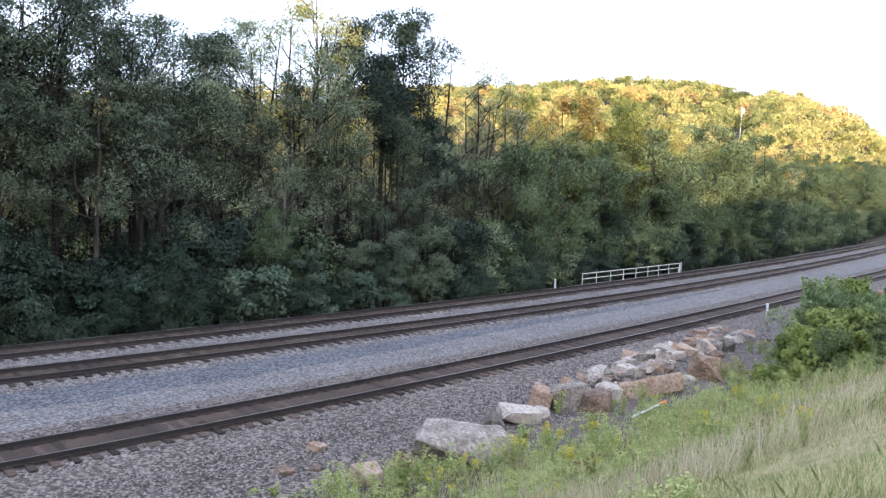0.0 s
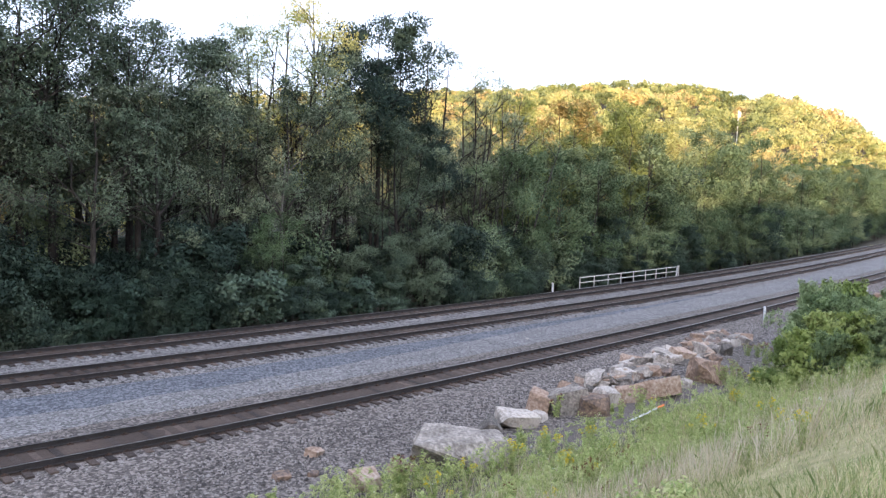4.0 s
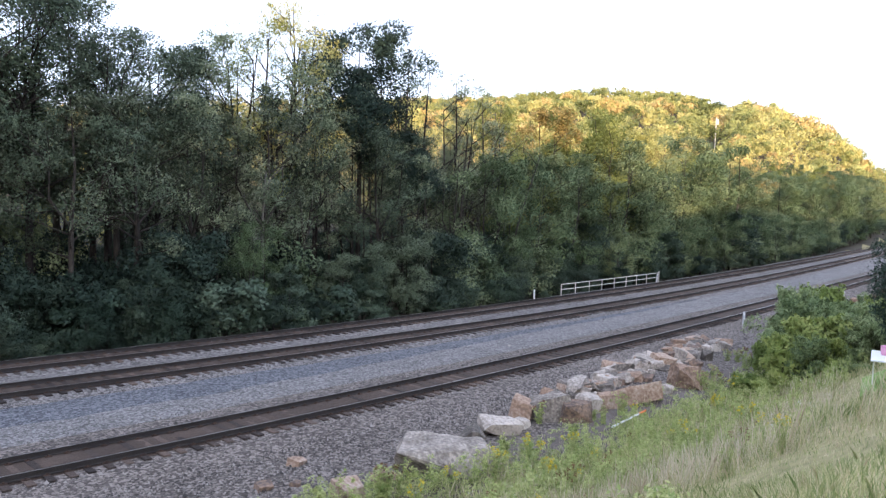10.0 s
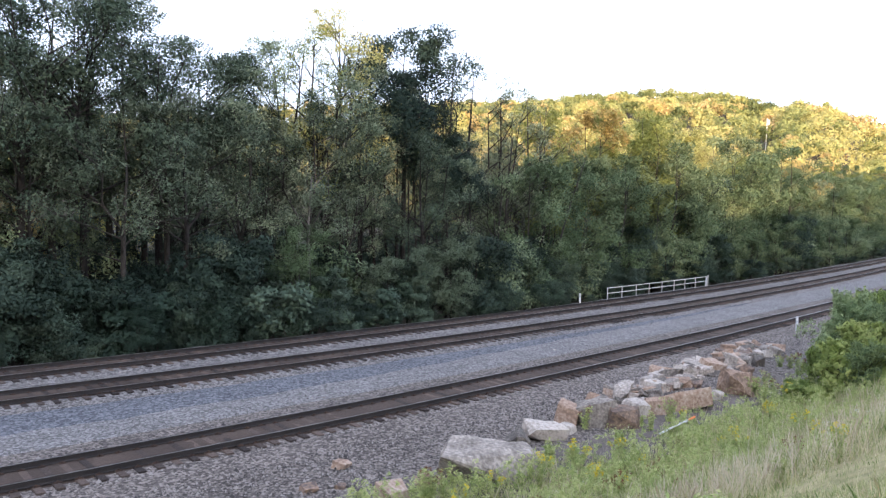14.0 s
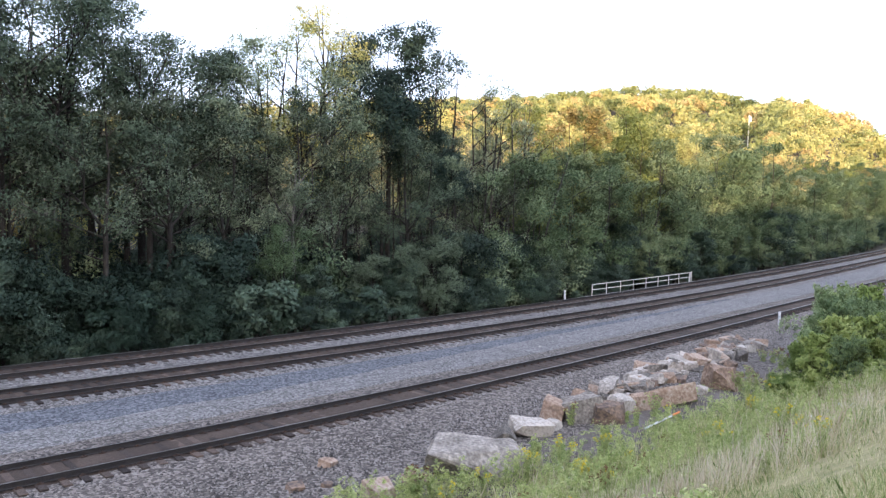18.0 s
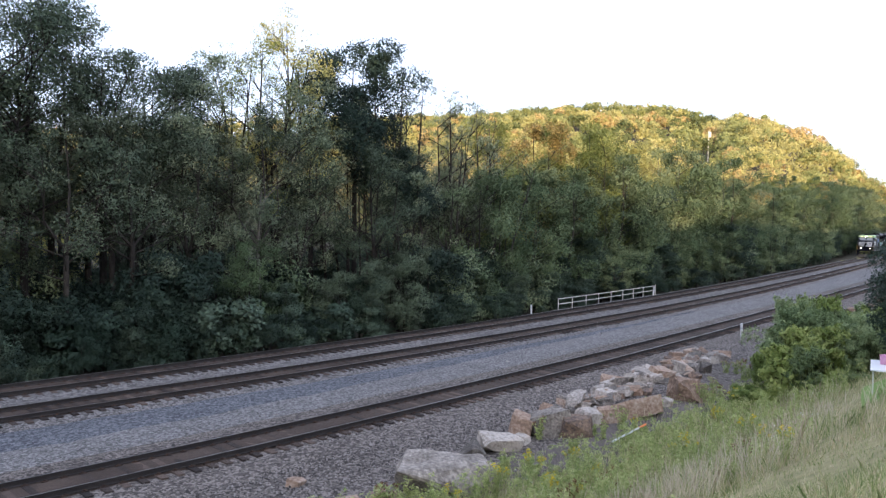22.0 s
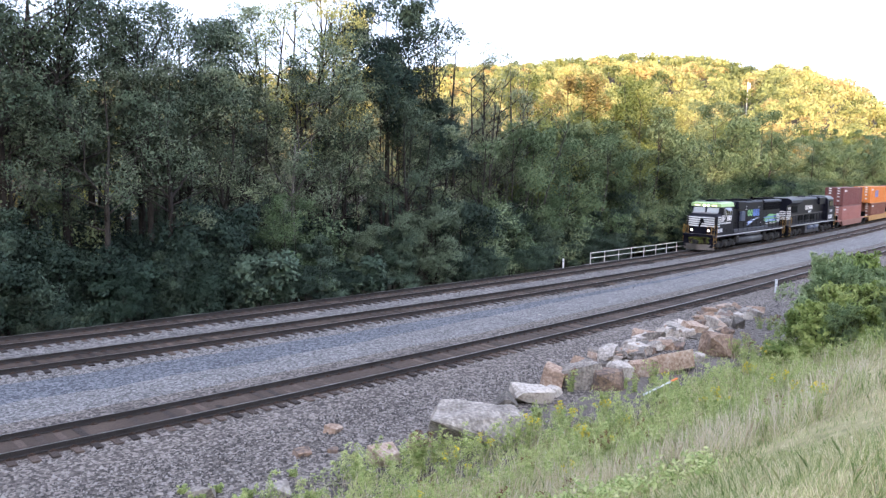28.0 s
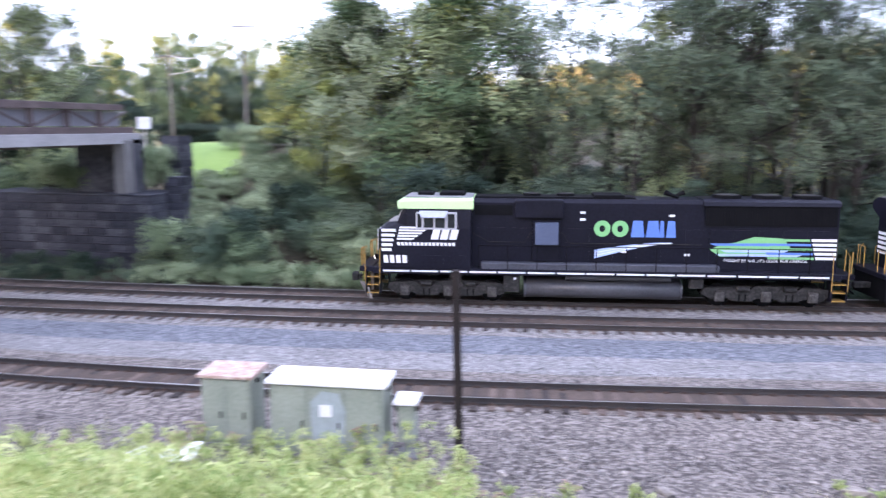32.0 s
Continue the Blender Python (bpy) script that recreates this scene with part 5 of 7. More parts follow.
        fr = part("side_window", Build().box(6.35, 8.15, *sorted((s * 1.5, s * 1.575)), 3.3, 4.06, 0.02), M_FRAME, cab, "side windows in pale frames")
        for a, c in ((6.45, 6.75), (6.88, 7.3), (7.38, 7.6 + 0.2), (7.9, 8.08)):
            part("pane", Build().box(a, c, *sorted((s * 1.575, s * 1.583)), 3.38, 3.98), M_GLASS, fr)
        part("sun_shade", Build().loft([[(6.75, s * 1.56, 4.12), (8.0, s * 1.56, 4.12), (8.0, s * 1.54, 4.09), (6.75, s * 1.54, 4.09)], [(6.85, s * 1.8, 3.86), (7.9, s * 1.8, 3.86), (7.9, s * 1.79, 3.83), (6.85, s * 1.79, 3.83)]]), M_SUNSHADE, fr, "pale sunshade over the window")
        # white side stripes on the cab and nose
        for i in range(5):
            z = 2.32 + i * 0.215
            patch(root, "cab_stripe", M_WHITE, [(9.02 + 0.05 * (4 - i), z), (9.68, z), (9.68, z + 0.125), (9.06 + 0.05 * (4 - i), z + 0.125)], s * 1.553, "white stripe")
        for i in range(5):
            z = 2.83 + i * 0.125
            patch(root, "mark_stripe", M_WHITE, [(7.62 + 0.17 * (4 - i), z), (9.0 - 0.03 * i, z), (9.0 - 0.03 * (i + 0.6), z + 0.08), (7.62 + 0.17 * (3.4 - i), z + 0.08)], s * 1.553)
        blocks(root, "side_mark", M_WHITE, 6.34, 7.54, 2.86, 3.3, s * 1.553, 3, -0.12, 0.2, "plain slanted white shape")
        blocks(root, "name_bar", M_WHITE, 6.4, 9.0, 2.58, 2.72, s * 1.553, 15, 0.02, 0.3, "small white lettering bar")
        blocks(root, "number_bar", M_WHITE, 8.5, 9.62, 1.8, 2.14, s * 1.553, 4, 0.03, 0.3, "plain white number bar")
        for a in (5.95, 6.45, 6.95, 7.45):
            part("louvre", Build().box(a, a + 0.4, *sorted((s * 1.551, s * 1.566)), 1.75, 2.15), M_BLACK, root)
    # nose
    nose = part("nose", Build().loft([[(8.5, -1.55, 1.58), (9.7, -1.55, 1.58), (9.88, -1.3, 1.58), (9.88, 1.3, 1.58), (9.7, 1.55, 1.58), (8.5, 1.55, 1.58)], [(8.5, -1.55, 3.3), (9.68, -1.52, 3.25), (9.85, -1.28, 3.25), (9.85, 1.28, 3.25), (9.68, 1.52, 3.25), (8.5, 1.55, 3.3)], [(8.5, -1.3, 3.68), (9.45, -1.2, 3.55), (9.55, -1.05, 3.52), (9.55, 1.05, 3.52), (9.45, 1.2, 3.55), (8.5, 1.3, 3.68)]]), M_BLACK, root)
    part("nose_top", Build().loft([[(8.75, -1.22, 3.66), (9.47, -1.12, 3.56), (9.47, 1.12, 3.56), (8.75, 1.22, 3.66)], [(8.75, -1.22, 3.68), (9.47, -1.12, 3.58), (9.47, 1.12, 3.58), (8.75, 1.22, 3.68)]]), M_GREYROOF, nose, "dusty grey nose top")
    for i in range(5):
        z = 2.32 + i * 0.2
        part("nose_stripe", Build().box(9.865, 9.90, -1.27, 1.27, z, z + 0.115), M_WHITE, nose, "white nose stripe")
    part("nose_mark", Build().prism([(-0.28, 2.3), (-0.1, 2.25), (0.12, 2.7), (0.3, 2.55), (0.22, 2.95), (0.02, 3.2), (-0.14, 2.9)], "x", 9.901, 9.91), M_SOOT, nose, "dark plain emblem on the nose")
    for o in (-0.2, 0.2):
        part("headlight", Build().cyl((8.9, o, 4.31), (8.995, o, 4.31), 0.07, 14), M_LAMP, root, "lit headlight above the windscreen")
    for s in (-1, 1):
        part("number_board", Build().box(8.99, 9.03, *sorted((s * 0.6, s * 1.1)), 4.26, 4.38), M_LAMPDIM, root, "lit number board")
        d = part("ditch_light", Build().cyl((9.95, s * 0.82, 1.95), (10.1, s * 0.82, 1.95), 0.11, 14), M_SOOT, root)
        part("lens", Build().cyl((10.1, s * 0.82, 1.95), (10.115, s * 0.82, 1.95), 0.085, 14), M_LAMP, d, "lit ditch light")
    # front platform, pilot, plow
    part("anticlimber", Build().box(10.1, 10.7, -1.5, 1.5, 1.38, 1.62, 0.04), M_BLACK, root)
    part("pilot", Build().box(10.05, 10.2, -1.45, 1.45, 0.55, 1.38, 0.02), M_GRIME, root, "grimy brown pilot sheet")
    part("plow", Build().loft([[(10.2, -1.5, 0.12), (10.75, 0, 0.12), (10.2, 1.5, 0.12), (10.1, 1.5, 0.12), (10.55, 0, 0.12), (10.1, -1.5, 0.12)], [(10.35, -1.5, 0.66), (11.0, 0, 0.66), (10.35, 1.5, 0.66), (10.25, 1.5, 0.66), (10.8, 0, 0.66), (10.25, -1.5, 0.66)]]), M_PILOT, root, "dusty grey snow plow")
    part("coupler", Build().box(10.2, 11.15, -0.14, 0.14, 0.78, 1.02, 0.03).box(11.0, 11.3, -0.22, 0.22, 0.72, 1.08, 0.04), M_TRUCK, root)
    rgp = np.random.default_rng(4)
    cs = [(10.35 + 0.3 * rgp.random(), -1.1 + 2.2 * rgp.random(), 0.7 + 0.65 * rgp.random()) for _ in range(26)]
    v, f = leaves(cs, [0.22] * 26, 22, (0.08, 0.2), rgp)
    part("caught_leaves", raw("caught_leaves", v, f, LEAFS["light"]), None, root, "torn branches caught on the pilot")
    for y in (-1.35, -0.95, 0.95, 1.35):
        part("front_rail", Build().tube([(10.6, y, 1.6), (10.63, y, 2.35), (10.45, y, 2.45)], 0.026, 6), M_YELLOW, root, "yellow front handrail")
    for s in (-1, 1):
        part("front_rail_bar", Build().tube([(10.62, s * 0.95, 2.4), (10.62, s * 1.35, 2.4)], 0.024, 6), M_YELLOW, root)
        corner_steps(root, 10.1, s, 1)
        corner_steps(root, -9.85, s, -1)
        rail_row(root, [5.4 - i * 1.27 for i in range(12)], s * 1.5, 1.58, 2.62, M_SOOT)
    for y in (-1.2, -0.5, 0.5, 1.2):
        part("rear_rail", Build().tube([(-10.4, y, 1.55), (-10.42, y, 2.5)], 0.026, 6), M_YELLOW, root)
    part("rear_platform", Build().box(-10.45, -9.85, -1.5, 1.5, 1.38, 1.58, 0.03), M_BLACK, root)
    part("rear_coupler", Build().box(-10.9, -10.3, -0.14, 0.14, 0.78, 1.02, 0.03), M_TRUCK, root)
    part("rear_hose", Build().tube([(-10.4, 0.6, 1.2), (-10.6, 0.62, 0.75), (-10.8, 0.6, 0.6)], 0.04, 6), M_SOOT, root)
    # fuel tank and air reservoirs
    ring = [(0.98 * math.copysign(abs(math.cos(a)) ** 0.6, math.cos(a)) * 1.42, 0.66 + 0.46 * math.copysign(abs(math.sin(a)) ** 0.7, math.sin(a))) for a in [2 * math.pi * k / 28 for k in range(28)]]
    tank = part("fuel_tank", Build().prism(ring, "x", -3.4, 3.4), M_TANK, root, "rounded black fuel tank", True)
    for x in (-3.35, 3.35):
        part("tank_end", Build().prism([(p[0] * 1.01, 0.66 + (p[1] - 0.66) * 1.02) for p in ring], "x", x - 0.05, x + 0.05), M_TANK, tank)
    for s in (-1, 1):
        part("air_reservoir", Build().cyl((-2.9, s * 1.2, 1.22), (1.6, s * 1.2, 1.22), 0.14, 12), M_TANK, root)
        part("battery_box", Build().box(3.6, 4.3, *sorted((s * 0.9, s * 1.4)), 0.55, 1.3, 0.03), M_TRUCK, root)
        part("bell_bracket", Build().box(-4.3, -3.7, *sorted((s * 0.95, s * 1.38)), 0.85, 1.3, 0.05), M_TRUCK, root)
        part("marker", Build().box(3.75, 3.85, *sorted((s * 1.4, s * 1.42)), 1.1, 1.2), M_WHITE, root)
    truck(root, 6.75)
    truck(root, -6.95)
    # the vinyl on the hood: word as plain shapes, ribbon, map
    y = 0.999
    for x in (0.05, -0.72):
        patch(root, "green_mark", M_GREEN, [(x + 0.36 * math.cos(a), 3.36 + 0.36 * math.sin(a)) for a in [2 * math.pi * k / 14 for k in range(14)]], y, "round green vinyl shape")
        patch(root, "mark_centre", M_BLACK, [(x + 0.13 * math.cos(a), 3.36 + 0.15 * math.sin(a)) for a in [2 * math.pi * k / 10 for k in range(10)]], y, "", 0.010)
    for x, w in ((-1.18, 0.58), (-1.82, 0.6), (-2.4, 0.2), (-2.68, 0.42)):
        patch(root, "blue_mark", M_BLUE, [(x, 3.0), (x - w, 3.0), (x - w * 0.85, 3.72), (x - w * 0.15, 3.72)], y, "plain blue vinyl shape")
    ribb = []
    for k in range(10):
        t = k / 9
        ribb.append((0.35 - 3.3 * t, 2.42 + 0.36 * math.sin(t * 1.6)))
    low = [(p[0] - 0.0, p[1] - 0.36 * (1 - k / 9) - 0.02) for k, p in enumerate(ribb)]
    patch(root, "blue_ribbon", M_SKYBLUE, ribb + low[::-1], y, "light blue ribbon of painted track")
    for q in (0.3, 0.62):
        mid = [(a[0], a[1] + (b[1] - a[1]) * q) for a, b in zip(ribb, low)]
        patch(root, "ribbon_line", M_WHITE, mid + [(p[0], p[1] - 0.035) for p in mid[::-1]], y, "", 0.009)
    patch(root, "green_map", M_GREEN, [(-4.55, 2.5), (-5.0, 2.2), (-6.3, 2.25), (-7.6, 2.35), (-7.9, 2.65), (-7.6, 3.02), (-6.4, 3.08), (-5.6, 2.82), (-5.0, 2.72)], y, "green map shape")
    for k, (a, c, z) in enumerate(((-4.75, -7.0, 2.68), (-5.2, -7.6, 2.40), (-5.0, -8.2, 2.23))):
        patch(root, "blue_streak", M_SKYBLUE if k else M_BLUE, [(a, z), (c, z), (c - 0.3, z + 0.13), (a + 0.2, z + 0.09)], y, "", 0.009)
    for i in range(5):
        z = 2.12 + i * 0.195
        patch(root, "rear_stripe", M_WHITE, [(-8.98 + 0.05 * i, z), (-9.8, z), (-9.8, z + 0.115), (-8.94 + 0.05 * i, z + 0.115)], y, "white stripe", 0.012)
        patch(root, "blue_stripe", M_BLUE if i % 2 else M_GREEN, [(-7.0 + 0.06 * i, z), (-8.92 + 0.05 * i, z), (-8.88 + 0.05 * i, z + 0.1), (-6.95 + 0.06 * i, z + 0.1)], y, "", 0.010)
    txt = bpy.data.curves.new("slogan", "FONT")
    txt.body, txt.size, txt.extrude = "FREIGHT BY RAIL...IT'S GOOD FOR AMERICA", 0.175, 0.002
    txt.align_x = "CENTER"
    txt.materials.append(M_WHITE)
    slogan = new("slogan", txt)
    slogan.parent = root
    slogan.matrix_local = pose(-6.9, y + 0.01, 1.98, 90, 0, 180)
    for s in (-1, 1):
        part("hood_pipe", Build().tube([(5.7, s * 1.0, 3.1), (5.4, s * 1.02, 2.95), (5.0, s * 1.02, 2.72), (3.4, s * 1.02, 2.72), (3.15, s * 1.04, 3.15), (1.75, s * 1.04, 3.15), (1.45, s * 1.02, 2.7), (-4.2, s * 1.02, 2.7)], 0.016, 5), M_TRUCK, root)
    return root


def trail_locomotive():
    """The second engine, running long hood first: +x is its radiator end."""
    root = thing("locomotive", "black diesel locomotive running hood first with white stripes", "locomotive")
    part("platform", Build().box(-10.4, 10.2, -1.52, 1.52, 1.32, 1.58, 0.02), M_BLACK, root)
    part("hood", Build().prism([(-0.98, 1.58), (0.98, 1.58), (0.98, 4.4), (0.8, 4.58), (-0.8, 4.58), (-0.98, 4.4)], "x", -6.2, 9.9), M_BLACK, root)
    rad = part("radiator_wing", Build().prism([(-1.55, 4.15), (-0.98, 3.8), (0.98, 3.8), (1.55, 4.15), (1.5, 4.45), (1.1, 4.66), (-1.1, 4.66), (-1.5, 4.45)], "x", 5.6, 9.95), M_BLACK, root, "wide overhanging radiator")
    part("radiator_top", Build().box(5.7, 9.85, -1.0, 1.0, 4.66, 4.69), M_GREYROOF, rad, "light grey radiator screen")
    part("roof_hatch", Build().box(2.0, 4.3, -0.75, 0.75, 4.58, 4.72, 0.03), M_GREYROOF, root, "pale grey roof hatch")
    part("exhaust_stack", Build().box(0.6, 1.5, -0.4, 0.4, 4.58, 4.82, 0.04), M_SOOT, root)
    part("dynamic_brake_box", Build().box(-5.9, -3.2, -1.25, 1.25, 3.7, 4.6, 0.06), M_BLACK, root)
    part("cab", Build().prism([(-1.55, 1.58), (1.55, 1.58), (1.55, 3.4), (1.45, 4.3), (1.0, 4.65), (-1.0, 4.65), (-1.45, 4.3), (-1.55, 3.4)], "x", -9.0, -6.2), M_BLACK, root)
    part("cab_roof", Build().prism([(-1.5, 4.3), (-1.0, 4.66), (1.0, 4.66), (1.5, 4.3), (1.5, 4.34), (1.0, 4.71), (-1.0, 4.71), (-1.5, 4.34)], "x", -9.2, -6.4), M_GREYROOF, root, "light grey cab roof")
    part("nose", Build().prism([(-1.5, 1.58), (1.5, 1.58), (1.45, 3.2), (1.1, 3.45), (-1.1, 3.45), (-1.45, 3.2)], "x", -10.2, -9.0), M_BLACK, root)
    for s in (-1, 1):
        w = part("side_window", Build().box(-8.5, -6.8, *sorted((s * 1.48, s * 1.56)), 3.35, 4.1, 0.02), M_SOOT, root)
        for a in (-8.4, -7.6):
            part("pane", Build().box(a, a + 0.7, *sorted((s * 1.56, s * 1.57)), 3.42, 4.02), M_GLASS, w)
        part("sill_stripe", Build().box(-9.9, 9.6, *sorted((s * 1.521, s * 1.53)), 1.40, 1.475), M_WHITE, root, "white reflective sill stripe")
        for i in range(5):
            z = 2.2 + i * 0.21
            patch(root, "end_stripe", M_WHITE, [(8.2, z), (9.85, z), (9.85, z + 0.12), (8.25, z + 0.12)], s * 1.0, "white stripe")
        for i in range(5):
            z = 3.15 + i * 0.11
            patch(root, "mark_stripe", M_WHITE, [(1.0, z), (2.4, z), (2.35, z + 0.07), (0.95, z + 0.07)], s * 1.0)
        blocks(root, "side_mark", M_WHITE, -0.9, 0.8, 3.15, 3.65, s * 1.0, 3, 0.12, 0.2, "plain slanted white shape")
        blocks(root, "name_bar", M_WHITE, -0.4, 1.0, 2.75, 3.0, s * 1.0, 5, 0, 0.3)
        blocks(root, "number_bar", M_WHITE, 8.3, 9.4, 3.35, 3.6, s * 1.0, 4, 0.03, 0.3, "plain white number bar")
        blocks(root, "cab_number_bar", M_WHITE, -8.4, -7.2, 2.6, 2.9, s * 1.56, 4, 0.03, 0.3, "plain white number bar")
        blocks(root, "cab_mark", M_WHITE, -8.6, -6.6, 1.75, 2.25, s * 1.56, 4, 0.0, 0.3)
        part("hood_line", Build().box(-6.0, 8.0, *sorted((s * 1.0, s * 1.012)), 2.62, 2.67), M_PILOT, root)
        part("side_screen", Build().box(5.7, 8.0, *sorted((s * 0.985, s * 1.03)), 2.9, 3.7), M_SOOT, root)
        for k in range(3):
            part("side_step", Build().box(3.2 - k * 2.6, 5.2 - k * 2.6, *sorted((s * 0.985, s * 1.02)), 1.9, 2.5), M_SOOT, root)
        rail_row(root, [9.2 - i * 1.3 for i in range(12)], s * 1.5, 1.58, 2.62, M_SOOT)
        corner_steps(root, 10.0, s, 1)
        corner_steps(root, -10.1, s, -1)
        for k in range(2):
            part("air_reservoir", Build().cyl((2.2 - k * 2.3, s * 1.28, 0.95), (0.2 - k * 2.3, s * 1.28, 0.95), 0.28, 14), M_DOORBLUE, root, "blue-grey air reservoir", True)
        part("front_rail", Build().tube([(10.6, s * 1.2, 1.5), (10.6, s * 1.2, 2.5), (10.6, s * 0.6, 2.5), (10.6, s * 0.6, 1.5)], 0.026, 6), M_YELLOW, root, "yellow end handrail")
    for i in range(5):
        part("end_face_stripe", Build().box(9.9, 9.915, -0.9, 0.9, 2.2 + i * 0.21, 2.32 + i * 0.21), M_WHITE, root, "white end stripe")
    part("number_board", Build().box(9.9, 9.93, -0.5, 0.5, 4.0, 4.3), M_WHITE, root)
    part("end_platform", Build().box(10.15, 10.7, -1.5, 1.5, 1.38, 1.58, 0.03), M_BLACK, root)
    part("end_platform", Build().box(-10.95, -10.2, -1.5, 1.5, 1.38, 1.58, 0.03), M_BLACK, root)
    part("pilot", Build().box(10.45, 10.6, -1.4, 1.4, 0.4, 1.38, 0.02), M_SOOT, root)
    part("coupler", Build().box(10.5, 11.3, -0.14, 0.14, 0.78, 1.02, 0.03).box(-11.5, -10.7, -0.14, 0.14, 0.78, 1.02, 0.03), M_TRUCK, root)
    part("fuel_tank", Build().prism([(-1.3, 0.3), (-0.9, 0.2), (0.9, 0.2), (1.3, 0.3), (1.3, 1.25), (-1.3, 1.25)], "x", -3.2, 3.0), M_TANK, root, "angular black fuel tank")
    truck(root, 6.9)
    truck(root, -6.9)
    return root


def container(L, mat, label, H=2.65):
    """A corrugated freight container with doors, lock rods, corner posts and plain marks. +x is its door end."""
    root = thing("container", label, "freight container")
    h = L / 2
    n = int(L / 0.28)
    for s in (-1, 1):
        prof = []
        for i in range(n):
            x = -h + 0.15 + (L - 0.3) * i / n
            w = (L - 0.3) / n
            prof += [(x, 1.21), (x + w * 0.35, 1.21), (x + w * 0.5, 1.175), (x + w * 0.85, 1.175)]
        outer = [(p[0], p[1] * s) for p in prof]
        b = Build().loft([[(p[0], p[1], 0.15) for p in outer], [(p[0], p[1], H - 0.1) for p in outer]], False, False)
        part("corrugated_side", b, mat, root)
        b = Build().box(-h, h, *sorted((s * 1.16, s * 1.22)), 0, 0.16).box(-h, h, *sorted((s * 1.16, s * 1.22)), H - 0.11, H)
        part("side_rail", b, mat, root)
        blocks(root, "code_bar", M_WHITE, h - 2.2, h - 0.5, H - 0.55, H - 0.35, s * 1.221, 7, 0, 0.3, "small white code bar")
    part("roof_panel", Build().box(-h, h, -1.18, 1.18, H - 0.04, H - 0.01), mat, root)
    part("base", Build().box(-h, h, -1.18, 1.18, 0.02, 0.12), M_SOOT, root)
    for e in (-1, 1):
        for s in (-1, 1):
            part("corner_post", Build().box(*sorted((e * h, e * (h - 0.16))), *sorted((s * 1.22, s * 1.06)), 0, H, 0.01), mat, root)
    part("end_wall", Build().box(-h + 0.03, -h + 0.08, -1.1, 1.1, 0.1, H - 0.1), mat, root)
    for s in (-1, 1):
        d = part("door", Build().box(h - 0.08, h - 0.03, *sorted((s * 0.02, s * 1.1)), 0.1, H - 0.1), mat, root, "container door leaf")
        for y in (0.3, 0.8):
            part("lock_rod", Build().cyl((h + 0.0, s * y, 0.1), (h + 0.0, s * y, H - 0.1), 0.025, 6), M_PILOT, d)
        for z in (0.7, 1.3, 1.75, 2.1, 2.45):
            part("marking", Build().box(h - 0.028, h - 0.02, *sorted((s * 0.4, s * 0.72)), z, z + 0.16), M_WHITE, d, "plain white marking bar")
    return root


def well_car(L, mat, label):
    root = thing("well_car", label, "railway wagon")
    h = L / 2
    for s in (-1, 1):
        part("side_sill", Build().prism([(-h + 2.2, 1.15), (-h + 2.8, 0.35), (h - 2.8, 0.35), (h - 2.2, 1.15)], "y", *sorted((s * 1.26, s * 1.36))), mat, root)
    part("well_floor", Build().box(-h + 2.7, h - 2.7, -1.26, 1.26, 0.33, 0.42), M_SOOT, root)
    for e in (-1, 1):
        part("end_platform", Build().box(*sorted((e * (h - 2.3), e * (h - 0.1))), -1.3, 1.3, 1.0, 1.2, 0.03), mat, root)
        part("bulkhead_step", Build().box(*sorted((e * (h - 0.3), e * (h - 0.2))), -1.2, 1.2, 0.5, 1.9), M_SOOT, root)
        tr = part("truck", Build().box(*sorted((e * (h - 2.2), e * (h - 0.2))), -1.1, 1.1, 0.5, 0.9, 0.05), M_TRUCK, root)
        for o in (0.4, 2.0):
            w = Build().cyl((e * (h - o), -0.7, 0.46), (e * (h - o), 0.7, 0.46), 0.08, 8)
            for s in (-1, 1):
                w.cyl((e * (h - o), s * 0.68, 0.46), (e * (h - o), s * 0.82, 0.46), 0.46, 18)
            part("wheelset", w, M_TRUCK, tr)
        part("coupler", Build().box(*sorted((e * (h - 0.1), e * (h + 0.45))), -0.14, 0.14, 0.75, 1.0, 0.03), M_TRUCK, root)
    return root


M_MAROON = tone("maroon_container_paint", [(0.13, 0.045, 0.042), (0.22, 0.075, 0.068)], 0.6, 0, 0.7, 9, 0.05)
M_PINK = tone("faded_red_container_paint", [(0.26, 0.105, 0.09), (0.40, 0.18, 0.155)], 0.65, 0, 0.7, 9, 0.05)
M_ORANGE = tone("orange_container_paint", [(0.58, 0.17, 0.03), (0.72, 0.25, 0.05)], 0.55, 0, 0.7, 9, 0.05)
M_BROWN = tone("brown_container_paint", [(0.16, 0.06, 0.04), (0.25, 0.10, 0.07)], 0.6, 0, 0.7, 9, 0.05)
M_CARRED = tone("dusty_wagon_paint", [(0.22, 0.10, 0.075), (0.33, 0.18, 0.14)], 0.7, 0, 0.8, 10, 0.1)
M_CARYEL = tone("dusty_yellow_wagon_paint", [(0.38, 0.20, 0.06), (0.50, 0.30, 0.12)], 0.7, 0, 0.8, 10, 0.1)

lead = lead_locomotive()
trail = trail_locomotive()
car_a = well_car(17.4, M_CARRED, "dusty red double-stack well wagon")
car_b = well_car(21.2, M_CARYEL, "dusty yellow double-stack well wagon")
car_c = well_car(17.4, M_CARRED, "dusty red double-stack well wagon")
box_a0 = container(12.19, M_PINK, "faded red corrugated container in a well wagon")
box_a1 = container(12.19, M_MAROON, "maroon corrugated container stacked on another")
box_b0 = container(12.19, M_BROWN, "brown corrugated container in a well wagon")
box_b1 = container(14.6, M_ORANGE, "orange corrugated container stacked on another")
box_c0 = container(12.19, M_MAROON, "maroon corrugated container in a well wagon")
